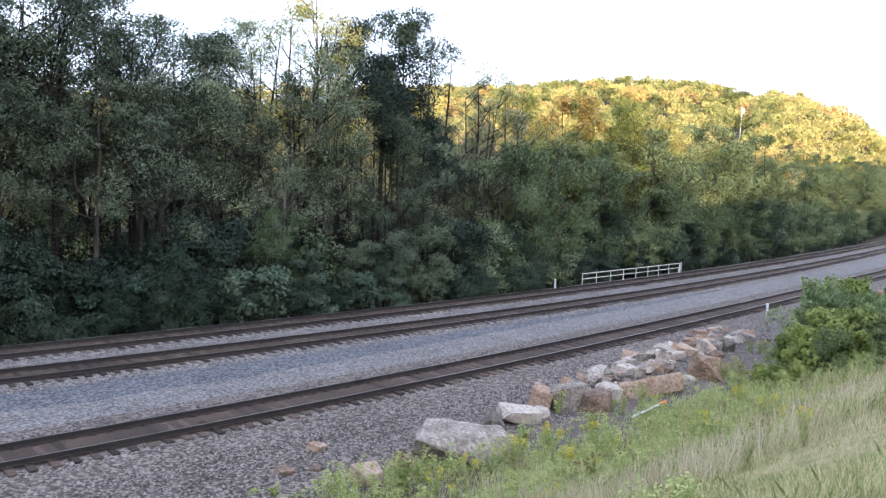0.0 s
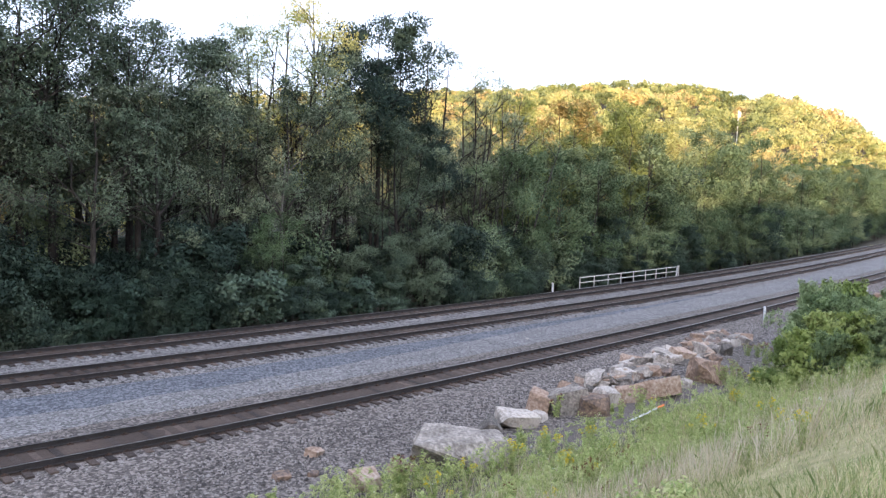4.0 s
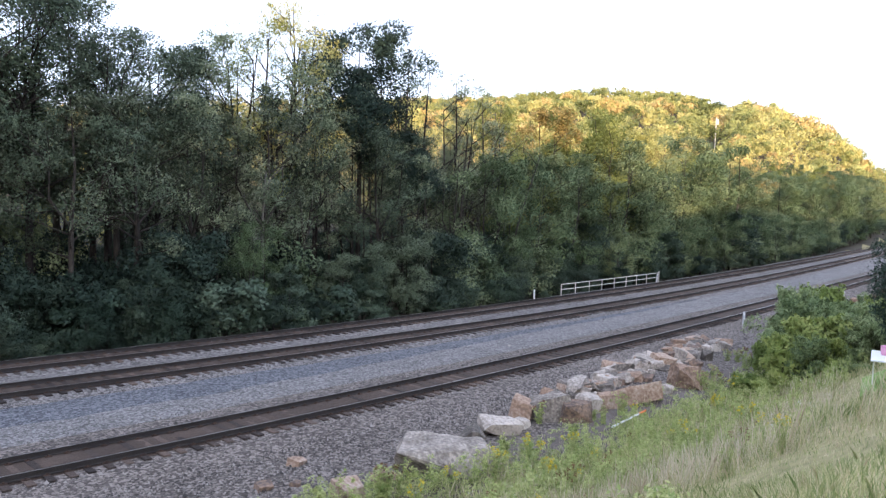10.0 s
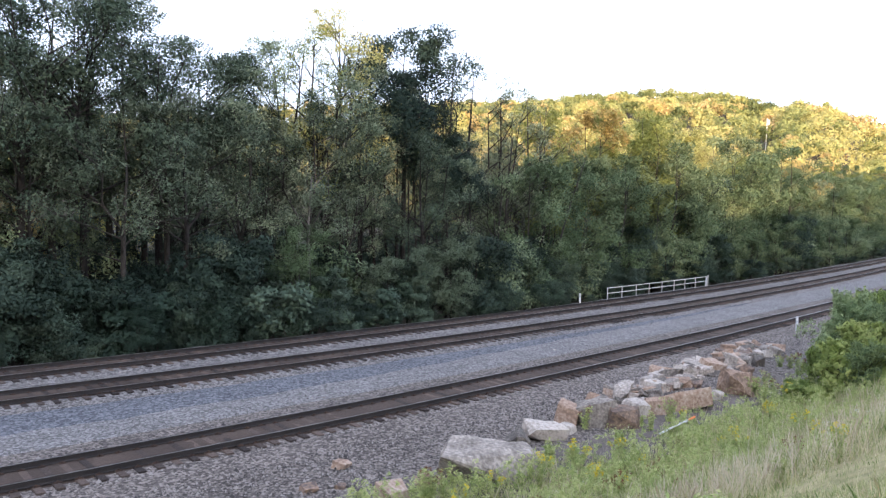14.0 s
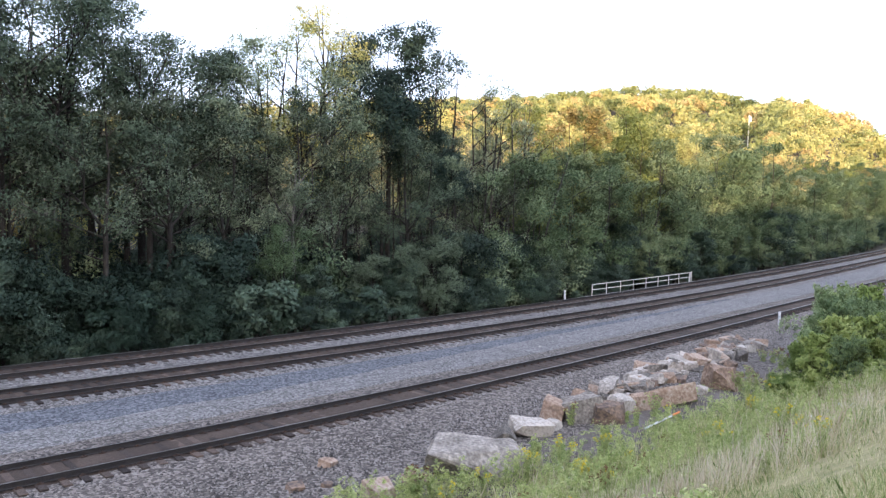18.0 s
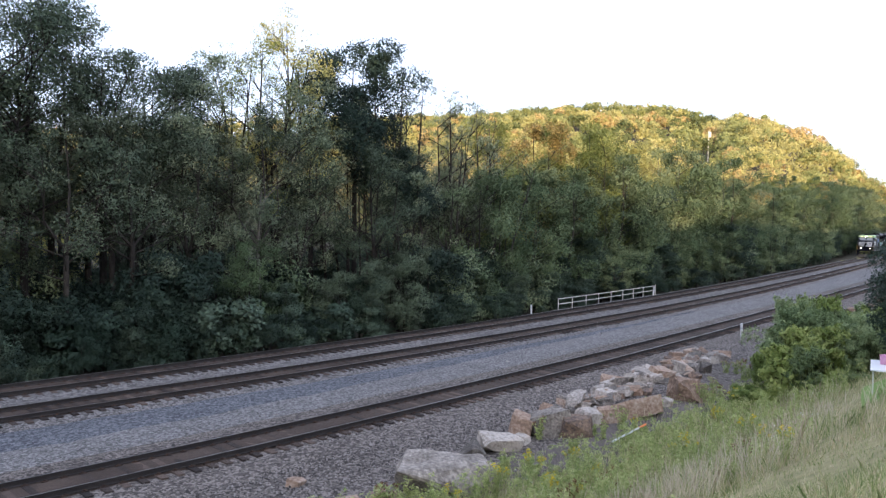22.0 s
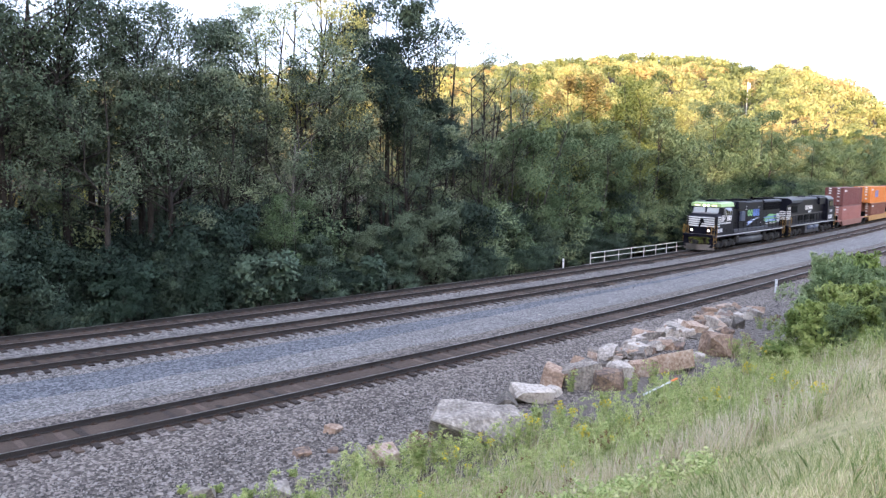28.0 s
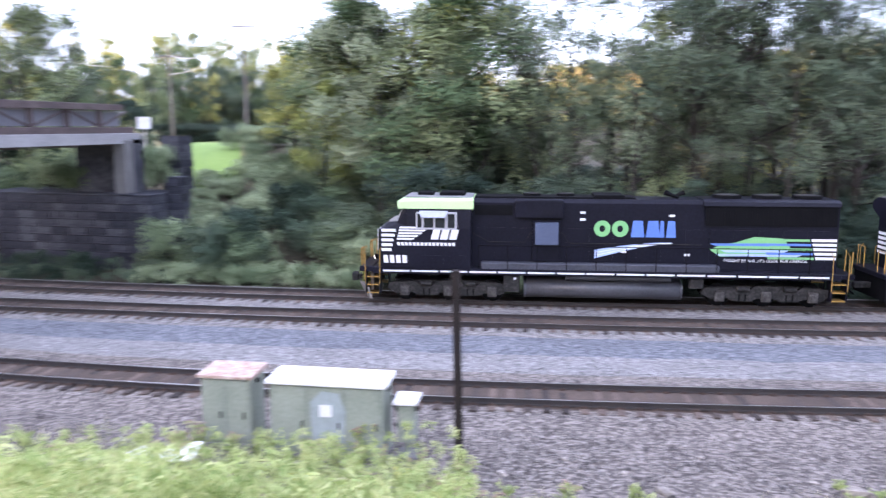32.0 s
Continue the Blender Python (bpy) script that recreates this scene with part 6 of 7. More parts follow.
box_c1 = container(12.19, M_PINK, "faded red corrugated container stacked on another")
blocks(box_b1, "side_logo", M_BLUE, 1.0, 3.6, 1.0, 2.1, 1.222, 3, 0.1, 0.3, "plain dark blue mark")
for ob in (lead, trail):
    tagged(ob, group="locomotives of the train")
for ob in (car_a, car_b, car_c):
    tagged(ob, group="wagons of the train")
for ob in (box_a0, box_a1, box_b0, box_b1, box_c0, box_c1):
    tagged(ob, group="containers of the train")
# thing, metres its middle runs behind the front of the train, height
TRAIN = [(lead, 11.1, 0.0), (trail, 33.4, 0.0), (car_a, 55.2, 0.0), (box_a0, 55.2, 0.42), (box_a1, 55.2, 3.08), (car_b, 74.9, 0.0), (box_b0, 74.9, 0.42), (box_b1, 74.9, 3.08), (car_c, 94.3, 0.0), (box_c0, 94.3, 0.42), (box_c1, 94.3, 3.08)]
FRONT_X, SPEED = -12.0, 18.65       # where the front stands at 32 s, metres a second

# ---- rocks at the foot of the bank ----
def rock_mesh(seed, sx, sy, sz, mat, pts=9):
    rg = random.Random(seed)
    bm = bmesh.new()
    for a in (-1, 1):
        for b in (-1, 1):
            for c in (-1, 1):
                if rg.random() < 0.22:
                    continue
                bm.verts.new((a * sx / 2 * rg.uniform(0.62, 1), b * sy / 2 * rg.uniform(0.62, 1), c * sz / 2 * rg.uniform(0.6, 1)))
    for _ in range(pts):
        d = Vector((rg.uniform(-1, 1), rg.uniform(-1, 1), rg.uniform(-1, 1)))
        k = max(abs(d.x), abs(d.y), abs(d.z))
        d = d / k * rg.uniform(0.75, 0.98)
        bm.verts.new((d.x * sx / 2, d.y * sy / 2, d.z * sz / 2))
    r = bmesh.ops.convex_hull(bm, input=bm.verts)
    bmesh.ops.delete(bm, geom=[g for g in r["geom_interior"] if isinstance(g, bmesh.types.BMVert)], context="VERTS")
    if sx > 1.2:
        bmesh.ops.triangulate(bm, faces=list(bm.faces))
        bmesh.ops.subdivide_edges(bm, edges=list(bm.edges), cuts=3, use_grid_fill=True)
        for v in bm.verts:
            v.co += (noise.noise_vector(v.co * 1.7 + Vector((seed, 0, 0))) * 0.10 + noise.noise_vector(v.co * 5 + Vector((0, seed, 0))) * 0.05) * min(sx, sy, sz)
    bmesh.ops.bevel(bm, geom=list(bm.edges) if sx <= 1.2 else [], offset=min(sx, sy, sz) * 0.022, segments=1, affect="EDGES")
    for v in bm.verts:
        v.co += Vector((noise.noise(v.co * 3 + Vector((seed, 0, 0))), noise.noise(v.co * 3 + Vector((0, seed, 0))), noise.noise(v.co * 3 + Vector((0, 0, seed))))) * min(sx, sy, sz) * 0.04
    me = bpy.data.meshes.new("boulder")
    bm.to_mesh(me)
    bm.free()
    me.materials.append(mat)
    return me


def boulder(x, y, sx, sy, sz, turn, tilt, mat, seed, label, sink=0.25, name="boulder", group="boulders at the foot of the bank"):
    z = max(ground_z(x, y), -0.36) + sz * (0.5 - sink)
    ob = new(name, rock_mesh(seed, sx, sy, sz, mat))
    ob.matrix_world = pose(x, y, z, tilt, tilt * 0.6, turn)
    return tagged(ob, label, "rock", group)


ROCKS = [  # x, y, length, depth, height, turn, tilt, red
    (13.2, 17.7, 3.1, 1.7, 1.25, -24, 5, 0), (15.9, 19.8, 1.3, 1.1, 0.75, 10, 8, 0), (17.1, 19.9, 1.5, 1.0, 0.72, -12, 6, 0), (18.3, 20.1, 0.9, 0.6, 0.4, 30, 6, 0),
    (19.0, 20.9, 0.95, 0.9, 1.15, 40, 10, 1), (19.9, 20.5, 1.6, 1.1, 1.2, -20, -8, 0), (20.6, 19.8, 1.4, 1.0, 1.0, -30, 6, 1), (21.9, 20.4, 1.2, 1.0, 0.85, 12, 10, 0),
    (23.5, 22.3, 1.5, 1.1, 0.95, 20, -16, 0), (23.0, 20.6, 1.6, 1.0, 0.8, -25, 8, 1), (24.5, 20.7, 3.1, 1.2, 0.8, -24, -16, 1), (26.2, 20.7, 1.0, 0.9, 0.8, 50, 16, 0), (27.2, 20.9, 0.9, 0.8, 0.75, 10, 12, 0),
    (28.9, 21.1, 1.55, 1.5, 1.4, -30, 4, 1), (26.0, 22.8, 1.1, 0.8, 0.6, 70, 14, 0), (28.0, 22.6, 1.0, 0.8, 0.55, 30, -10, 1), (31.5, 24.6, 1.7, 1.2, 1.0, -10, 12, 1), (33.2, 24.9, 1.3, 1.1, 1.35, 40, 18, 0),
    (34.6, 24.3, 1.1, 0.9, 1.2, 65, -14, 0), (32.9, 23.6, 1.0, 0.8, 0.7, 15, 20, 1), (36.2, 25.4, 1.5, 1.1, 1.05, 22, 12, 0), (37.3, 26.6, 1.5, 0.9, 0.75, -15, 8, 1), (38.2, 25.8, 1.2, 1.0, 0.9, 10, 14, 0),
]
for i, (x, y, a, b, c, tn, tl, red) in enumerate(ROCKS):
    k = 0.66 if x > 25.5 and a < 1.54 else 0.78 if x > 30 else 1.0  # the far end of the heap is smaller rubble
    boulder(x, y, a * k, b * k, c * k, tn, tl, M_ROCKRED if red else M_ROCK, 100 + i, "large rust-stained broken sandstone block" if red else "large pale grey broken limestone block")
rg = random.Random(77)
for i in range(290):
    t = rg.random()
    x = 20.5 + 19 * t ** 0.85
    y = 20.7 + (x - 19) * 0.31 + rg.uniform(-0.6, 1.7) * (0.5 + 0.5 * t)
    s = 0.28 + 0.6 * rg.random() ** 1.6
    boulder(x, y, s * rg.uniform(1, 1.9), s, s * rg.uniform(0.4, 0.8), rg.uniform(0, 180), rg.uniform(-25, 25), M_ROCKRED if rg.random() < 0.22 else M_ROCK, 200 + i, "small broken stone in the rubble heap", 0.2, "rubble_stone", "rubble at the foot of the bank")
for i in range(60):
    x, y, _ = beside("near", rg.uniform(62, 100), rg.uniform(-9, -4))
    s = rg.uniform(0.3, 0.9)
    boulder(x, y, s * 1.4, s, s * 0.8, rg.uniform(0, 180), rg.uniform(-20, 20), M_ROCKRED if rg.random() < 0.4 else M_ROCK, 400 + i, "small broken stone in the rubble heap", 0.2, "rubble_stone", "rubble beside the near track")
# single stones lying on the ballast
for i, (x, y, s, red) in enumerate(((8.35, 19.1, 0.4, 1), (9.9, 20.4, 0.5, 1), (2.0, 19.3, 0.16, 0), (1.05, 17.1, 0.3, 0), (5.2, 17.8, 0.55, 0), (10.1, 17.7, 0.75, 1), (9.2, 18.9, 0.3, 1), (3.6, 26.4, 0.18, 0), (-1.2, 18.4, 0.2, 0), (-2.6, 17.3, 0.22, 0), (6.9, 17.1, 0.5, 0), (7.6, 17.4, 0.35, 0), (12.6, 27.8, 0.2, 0), (27.5, 31.5, 0.28, 0), (-12.0, 25.4, 0.14, 0), (4.4, 18.4, 0.15, 0), (0.2, 18.0, 0.14, 0))):
    boulder(x, y, s * 1.3, s, s * 0.7, i * 37 % 180, 8, M_ROCKRED if red else M_ROCK, 500 + i, "rust-brown stone lying on the ballast" if red else "pale grey stone lying on the ballast", 0.25, "stone", "loose stones on the ballast")


def loose_ballast():
    """Small broken stones that stand out of the near ballast."""
    rng = np.random.default_rng(12)
    n = 42000
    v, f = [], []
    base = np.array([(1, 0, 0), (-1, 0, 0), (0, 1, 0), (0, -1, 0), (0, 0, 1)], float)
    tri = np.array([(0, 2, 4), (2, 1, 4), (1, 3, 4), (3, 0, 4)])
    k = 0
    while k < n:
        st = rng.uniform(-24, 46)
        off = rng.uniform(-7.0, 9.0)
        if abs(off) < 1.35 or (off > 1.8 and rng.random() < 0.45):
            continue
        x, y, _ = beside("near", st, off)
        s = rng.uniform(0.02, 0.05) * (1 + 0.6 * (rng.random() < 0.05))
        q = base * s * rng.uniform(0.6, 1.3, 3)
        a = rng.uniform(0, 6.28)
        c, sn = math.cos(a), math.sin(a)
        q = np.stack([q[:, 0] * c - q[:, 1] * sn, q[:, 0] * sn + q[:, 1] * c + q[:, 2] * 0.4, q[:, 2]], 1)
        z = -0.225 if abs(off) < 1.6 else -0.31 if off > -5.6 else -0.36 - 0.25 * smooth(-5.6, -7.2, off)
        v.append(q + (x, y, z + s * 0.3))
        f.append(tri + 5 * k)
        k += 1
    ob = new("loose_stones", raw("loose_stones", np.concatenate(v), np.concatenate(f), M_CHIP))
    tagged(ob, "loose broken stones over the ballast", "gravel", kind="stuff")


M_CHIP = tone("broken_ballast_stone", [(0.05, 0.044, 0.04), (0.14, 0.125, 0.112), (0.30, 0.268, 0.242)], 0.95, 0, 2, 20, 0.1, island=0.8)
loose_ballast()

M_BARE_SOIL = tone("bare_brown_soil", [(0.07, 0.058, 0.05), (0.135, 0.113, 0.097), (0.22, 0.19, 0.165)], 0.95, 0, 0.8, 12, 0.6)
v, f = [], []
for i in range(25):
    for j in range(7):
        x, y, _ = beside("near", 9 + i * 1.0, -6.3 - j * 0.32 * (1.2 + 0.5 * math.sin(i * 0.9)))
        v.append((x, y, max(ground_z(x, y), -0.40) + (0.035 if 0 < j < 6 and 0 < i < 24 else -0.06)))
for i in range(24):
    for j in range(6):
        f.append((i * 7 + j, i * 7 + 7 + j, i * 7 + 8 + j, i * 7 + j + 1))
tagged(new("bare_soil", raw("bare_soil", v, f, M_BARE_SOIL, True)), "strip of bare brown soil below the rocks", "soil", kind="structure")

# ---- signal cabinets and dark post beside the near track ----
M_CAB = tone("weathered_grey_green_cabinet", [(0.18, 0.205, 0.165), (0.25, 0.275, 0.225), (0.31, 0.33, 0.28)], 0.55, 0, 0.9, 12, 0.05)
M_CABTOP = tone("white_cabinet_roof", [(0.62, 0.61, 0.60), (0.80, 0.79, 0.78)], 0.6, 0, 2, 20, 0.05)
M_RUSTTOP = tone("rust_streaked_white_roof", [(0.20, 0.10, 0.06), (0.38, 0.27, 0.22), (0.58, 0.52, 0.48)], 0.7, 0, 1.6, 7, 0.05)
M_CONC = tone("weathered_concrete", [(0.11, 0.105, 0.105), (0.19, 0.185, 0.18)], 0.9, 0, 1, 15, 0.2)
M_POLEDARK = tone("dark_rusted_steel", [(0.008, 0.006, 0.006), (0.024, 0.016, 0.014)], 0.85, 0.2, 4, 30, 0.2)
M_PALEPAINT = tone("sprayed_pale_paint", [(0.36, 0.42, 0.43), (0.44, 0.50, 0.51)], 0.6, 0, 3, 20, 0)


M_SPRAY = tone("faint_sprayed_paint", [(0.24, 0.28, 0.27), (0.33, 0.37, 0.38)], 0.6, 0, 2.5, 9, 0)


def cabinet(x, y, w, d, h, turn, roof_mat, label, doors=2, lift=0.0):
    root = thing("signal_cabinet", label, "signal cabinet", pose(x, y, -0.42, 0, 0, turn), "signal cabinets beside the track")
    part("plinth", Build().box(-w / 2 - 0.06, w / 2 + 0.06, -d / 2 - 0.06, d / 2 + 0.06, -0.1, 0.18, 0.02), M_CONC, root)
    body = part("body", Build().box(-w / 2, w / 2, -d / 2, d / 2, 0.18 + lift, h, 0.015), M_CAB, root)
    part("roof", Build().loft([[(-w / 2 - 0.08, -d / 2 - 0.1, h), (w / 2 + 0.08, -d / 2 - 0.1, h), (w / 2 + 0.08, d / 2 + 0.1, h), (-w / 2 - 0.08, d / 2 + 0.1, h)], [(-w / 2 - 0.08, -d / 2 - 0.1, h + 0.07), (w / 2 + 0.08, -d / 2 - 0.1, h + 0.07), (w / 2 + 0.08, d / 2 + 0.1, h + 0.12), (-w / 2 - 0.08, d / 2 + 0.1, h + 0.12)]]), roof_mat, root, "overhanging sheet roof")
    for i in range(doors):
        a, b = -w / 2 + 0.04 + i * (w - 0.08) / doors, -w / 2 + 0.02 + (i + 1) * (w - 0.08) / doors
        dr = part("door", Build().box(a, b, -d / 2 - 0.022, -d / 2, 0.24 + lift, h - 0.06, 0.008), M_CAB, root)
        part("handle", Build().box(b - 0.14, b - 0.1, -d / 2 - 0.06, -d / 2 - 0.022, 0.85, 1.02), M_POLEDARK, dr)
        for z in (0.45 + lift, h - 0.3):
            part("hinge", Build().cyl((a + 0.02, -d / 2 - 0.03, z), (a + 0.02, -d / 2 - 0.03, z + 0.12), 0.018, 6), M_CAB, dr)
    if lift:
        part("leg", Build().box(-0.05, 0.05, -0.05, 0.05, 0.15, 0.2 + lift), M_CAB, root)
    for s in (-1, 1):
        part("lifting_eye", Build().box(s * (w / 2 + 0.02) - 0.03, s * (w / 2 + 0.02) + 0.03, -0.08, 0.08, h - 0.22, h - 0.12), M_POLEDARK, root)
    return root


big = cabinet(-7.0, 17.75, 2.86, 0.95, 1.94, 4, M_CABTOP, "large grey-green steel signal cabinet with white roof", 3)
part("notice", Build().box(-0.15, 0.15, -0.53, -0.50, 1.15, 1.45), M_WHITE, big, "small white notice")
part("paint_patch", Build().prism([(-0.35, 0.55), (0.45, 0.5), (0.5, 1.3), (0.35, 1.75), (-0.1, 1.8), (-0.4, 1.5)], "y", -0.508, -0.502), M_SPRAY, big, "patch of pale spray paint")
old = cabinet(-9.72, 17.85, 1.3, 0.95, 1.9, 4, M_RUSTTOP, "grey-green signal cabinet with rust-streaked roof", 2)
small = cabinet(-5.06, 17.85, 0.42, 0.5, 1.5, 4, M_CABTOP, "small pale cabinet beside the large one", 1, 0.35)
for x, z in ((-5.38, 1.35), (-5.36, 0.9), (-8.55, 1.45)):
    solid("conduit", Build().tube([(x, 17.75, z - 0.4), (x + 0.12, 17.7, z - 0.5), (x + 0.2, 17.72, z - 0.62), (x + 0.3, 17.75, z - 0.62)], 0.035, 6), M_POLEDARK, "dark cable conduit between the cabinets", "conduit", group="conduits between the cabinets")

post = thing("steel_post", "dark rusted steel post with bolt holes", "post", pose(-3.55, 16.9, -0.45, 0, -1.3, 0))
part("shaft", Build().prism([(-0.08, -0.07), (0.08, -0.07), (0.08, -0.045), (0.02, -0.045), (0.02, 0.045), (0.08, 0.045), (0.08, 0.07), (-0.08, 0.07), (-0.08, 0.045), (-0.02, 0.045), (-0.02, -0.045), (-0.08, -0.045)], "z", -0.3, 5.0), M_POLEDARK, post)
for i in range(14):
    part("bolt", Build().cyl((-0.1, 0, 0.5 + i * 0.33), (0.1, 0, 0.5 + i * 0.33), 0.025, 6), M_POLEDARK, post)
part("cap", Build().box(-0.1, 0.1, -0.09, 0.09, 4.62, 5.02, 0.02), M_POLEDARK, post)

# debris
M_SHEET = tone("torn_white_sheet", [(0.62, 0.61, 0.58), (0.8, 0.79, 0.77)], 0.6, 0, 3, 20, 0.1)
b = Build()
rg = random.Random(3)
grid = [[(-0.9 + 0.3 * i, -0.35 + 0.24 * j, 0.06 + 0.1 * rg.random() + 0.04 * math.sin(i * 1.3)) for i in range(7)] for j in range(4)]
b.loft(grid, False, False)
b.loft([[(p[0], p[1], p[2] - 0.03) for p in r] for r in grid], False, False)
solid("torn_sheet", b, M_SHEET, "crumpled torn white sheet lying in the weeds", "debris", pose(-10.6, 15.9, ground_z(-10.6, 15.9) + 0.32, 8, -6, 10))
M_ORANGETIP = tone("orange_tip_paint", [(0.75, 0.20, 0.05), (0.85, 0.28, 0.08)], 0.5, 0, 3, 20, 0)
xa, ya = 21.1, 17.7
stick = thing("marker_stick", "fallen white marker stick with orange tip", "marker", pose(xa, ya, ground_z(xa, ya) + 0.62, 0, -3, 13))
part("shaft", Build().cyl((-1.2, 0, 0), (0.7, 0, 0), 0.035, 8), M_WHITE, stick)
part("tip", Build().cyl((0.7, 0, 0), (1.2, 0, 0), 0.037, 8), M_ORANGETIP, stick, "orange painted tip")


def white_post(x, y, h, label, lean=0):
    h *= 0.85
    root = thing("white_post", label, "post", pose(x, y, max(ground_z(x, y), -0.42), 0, lean, 0), "white posts beside the tracks")
    part("shaft", Build().cyl((0, 0, -0.2), (0, 0, h), 0.075, 10), M_WHITE, root)
    part("band", Build().cyl((0, 0, h * 0.66), (0, 0, h * 0.74), 0.078, 10), M_PALEPAINT, root)


p = beside("far", 43.4, 2.4)
white_post(p[0], p[1], 0.95, "short white marker post at the wood's edge", -3)
p = beside("far", 64.8, 2.2)
white_post(p[0], p[1], 1.15, "white marker post at the end of the railing", 6)
white_post(46.8, 30.2, 1.25, "white marker post half hidden by bushes")
p = beside("near", 68, -3.2)
white_post(p[0], p[1], 1.1, "white marker post beside the near track")
p = beside("near", 84, -5.2)
white_post(p[0], p[1], 1.0, "white marker post among the rubble")

# white pipe railing over the culvert
M_PIPE = tone("chalky_white_pipe", [(0.55, 0.53, 0.48), (0.75, 0.73, 0.68)], 0.6, 0, 2, 20, 0)
rails = thing("pipe_railing", "white pipe railing over a culvert", "railing")
xs = [47.2, 49.4, 51.7, 53.9, 56.2, 58.5, 60.65, 62.8, 65.6]
for x in xs:
    q = beside("far", x, 2.35)
    part("railing_post", Build().cyl((q[0], q[1], -0.45), (q[0], q[1], 0.62 if x < 65 else 0.72), 0.036, 8), M_PIPE, rails)
for z in (0.58, 0.14):
    for a, c in zip(xs, xs[1:]):
        part("railing_bar", Build().cyl(beside("far", a, 2.35, z), beside("far", c, 2.35, z), 0.03, 8), M_PIPE, rails)
b = Build()
b.loft([[beside("far", x, o, z) for o, z in ((2.2, -0.7), (2.2, -0.36), (2.6, -0.36), (2.6, -1.8))] for x in (46.4, 52.0, 58.0, 65.0)])
tagged(solid("culvert_wall", b, M_CONC, "low concrete culvert wall under the railing", "wall"), kind="structure")

# ---- road bridge on its masonry abutment ----
M_STONE = tone("sooty_masonry_block", [(0.013, 0.014, 0.021), (0.03, 0.032, 0.043), (0.07, 0.07, 0.08)], 0.9, 0, 0.8, 5, 0.9, obj=0.35)
M_STEEL = tone("rusty_bridge_steel", [(0.035, 0.028, 0.028), (0.085, 0.062, 0.06), (0.15, 0.12, 0.11)], 0.75, 0.1, 1, 12, 0.1)
M_SHEETING = tone("blue_grey_sheeting", [(0.16, 0.16, 0.19), (0.24, 0.24, 0.27)], 0.7, 0, 1, 12, 0.05)
M_FASCIA = tone("pale_deck_concrete", [(0.20, 0.195, 0.20), (0.33, 0.32, 0.325)], 0.85, 0, 0.7, 10, 0.1)


def masonry(name, x0, x1, y0, y1, z0, z1, label, face_right=True, course=0.46):
    """A wall of squared stones: a core, and each stone of the faces a piece of its own."""
    root = tagged(new(name, Build().box(x0 + 0.1, x1 - 0.1, y0 + 0.1, y1, z0, z1 - 0.02).mesh(name, M_STONE)), label, "wall", kind="structure")
    rg = random.Random(name)
    shapes = [Build().box(-0.5, 0.5, 0, 0.28, 0, 1, 0.03).mesh("stone", M_STONE) for _ in range(1)]
    z, k = z0, 0
    while z < z1 - 0.05:
        h = min(course, z1 - z)
        for face in ("front", "side") if face_right else ("front",):
            a, e = (x0, x1) if face == "front" else (y0 + 0.25, y1)
            u = a - (0.5 if k % 2 else 0)
            while u < e:
                w = rg.uniform(0.8, 1.3)
                lo, hi = max(u, a), min(u + w, e)
                u += w
                if hi - lo < 0.12:
                    continue
                st = part("stone", shapes[0], None, root)
                pr = rg.uniform(-0.03, 0.05)
                if face == "front":
                    m = Matrix.Translation(((lo + hi) / 2, y0 - pr, z + 0.015))
                else:
                    m = Matrix.Translation((x1 + pr, (lo + hi) / 2, z + 0.015)) @ Matrix.Rotation(math.pi / 2, 4, "Z")
                st.matrix_local = m @ Matrix.Diagonal((hi - lo - 0.03, 1, h - 0.03, 1))
        z += h
        k += 1
    return root


masonry("abutment_wall", -37.0, -25.6, 38.9, 42.5, -0.7, 4.0, "dark sooty masonry bridge abutment")
masonry("wing_wall", -25.6, -24.75, 40.6, 41.7, -0.7, 4.9, "dark masonry wing wall beside the bridge")
masonry("upper_wing_wall", -27.5, -26.1, 43.2, 44.4, 3.9, 7.2, "dark masonry parapet at the bridge end")
bridge = thing("road_bridge", "rusty steel truss road bridge over the railway", "bridge")
for s, x in ((1, -27.9), (-1, -33.6)):
    part("bottom_chord", Build().box(x - 0.2, x + 0.2, 8.0, 41.0, 7.35, 7.7, 0.02), M_STEEL, bridge)
    part("top_chord", Build().box(x - 0.24, x + 0.24, 9.5, 40.0, 8.62, 8.95, 0.02), M_STEEL, bridge)
    part("fascia", Build().box(x - 0.1 + 0.35 * s, x + 0.1 + 0.35 * s, 7.8, 41.2, 6.78, 7.36, 0.02), M_FASCIA, bridge, "pale concrete deck edge")
    y, k = 9.5, 0
    while y < 40:
        part("post", Build().box(x - 0.1, x + 0.1, y - 0.1, y + 0.1, 7.7, 8.62), M_STEEL, bridge)
        y1 = min(y + 2.6, 40.6)
        a, c = ((y, 7.7), (y1, 8.62)) if k % 2 else ((y, 8.62), (y1, 7.7))
        part("diagonal", Build().prism([(a[0] - 0.09, a[1]), (a[0] + 0.09, a[1]), (c[0] + 0.09, c[1]), (c[0] - 0.09, c[1])], "x", x - 0.07, x + 0.07), M_STEEL, bridge)
        y, k = y + 2.6, k + 1
    part("parapet_sheet", Build().box(x - 0.47, x - 0.43, 8.2, 40.5, 7.75, 8.5), M_SHEETING, bridge, "blue-grey parapet sheet behind the truss")
    part("handrail", Build().box(x - 0.34, x - 0.28, 8.2, 40.8, 8.5, 8.58), M_FASCIA, bridge, "pale handrail inside the truss")
part("deck", Build().box(-33.7, -27.8, 7.8, 41.2, 7.05, 7.34), M_CONC, bridge)
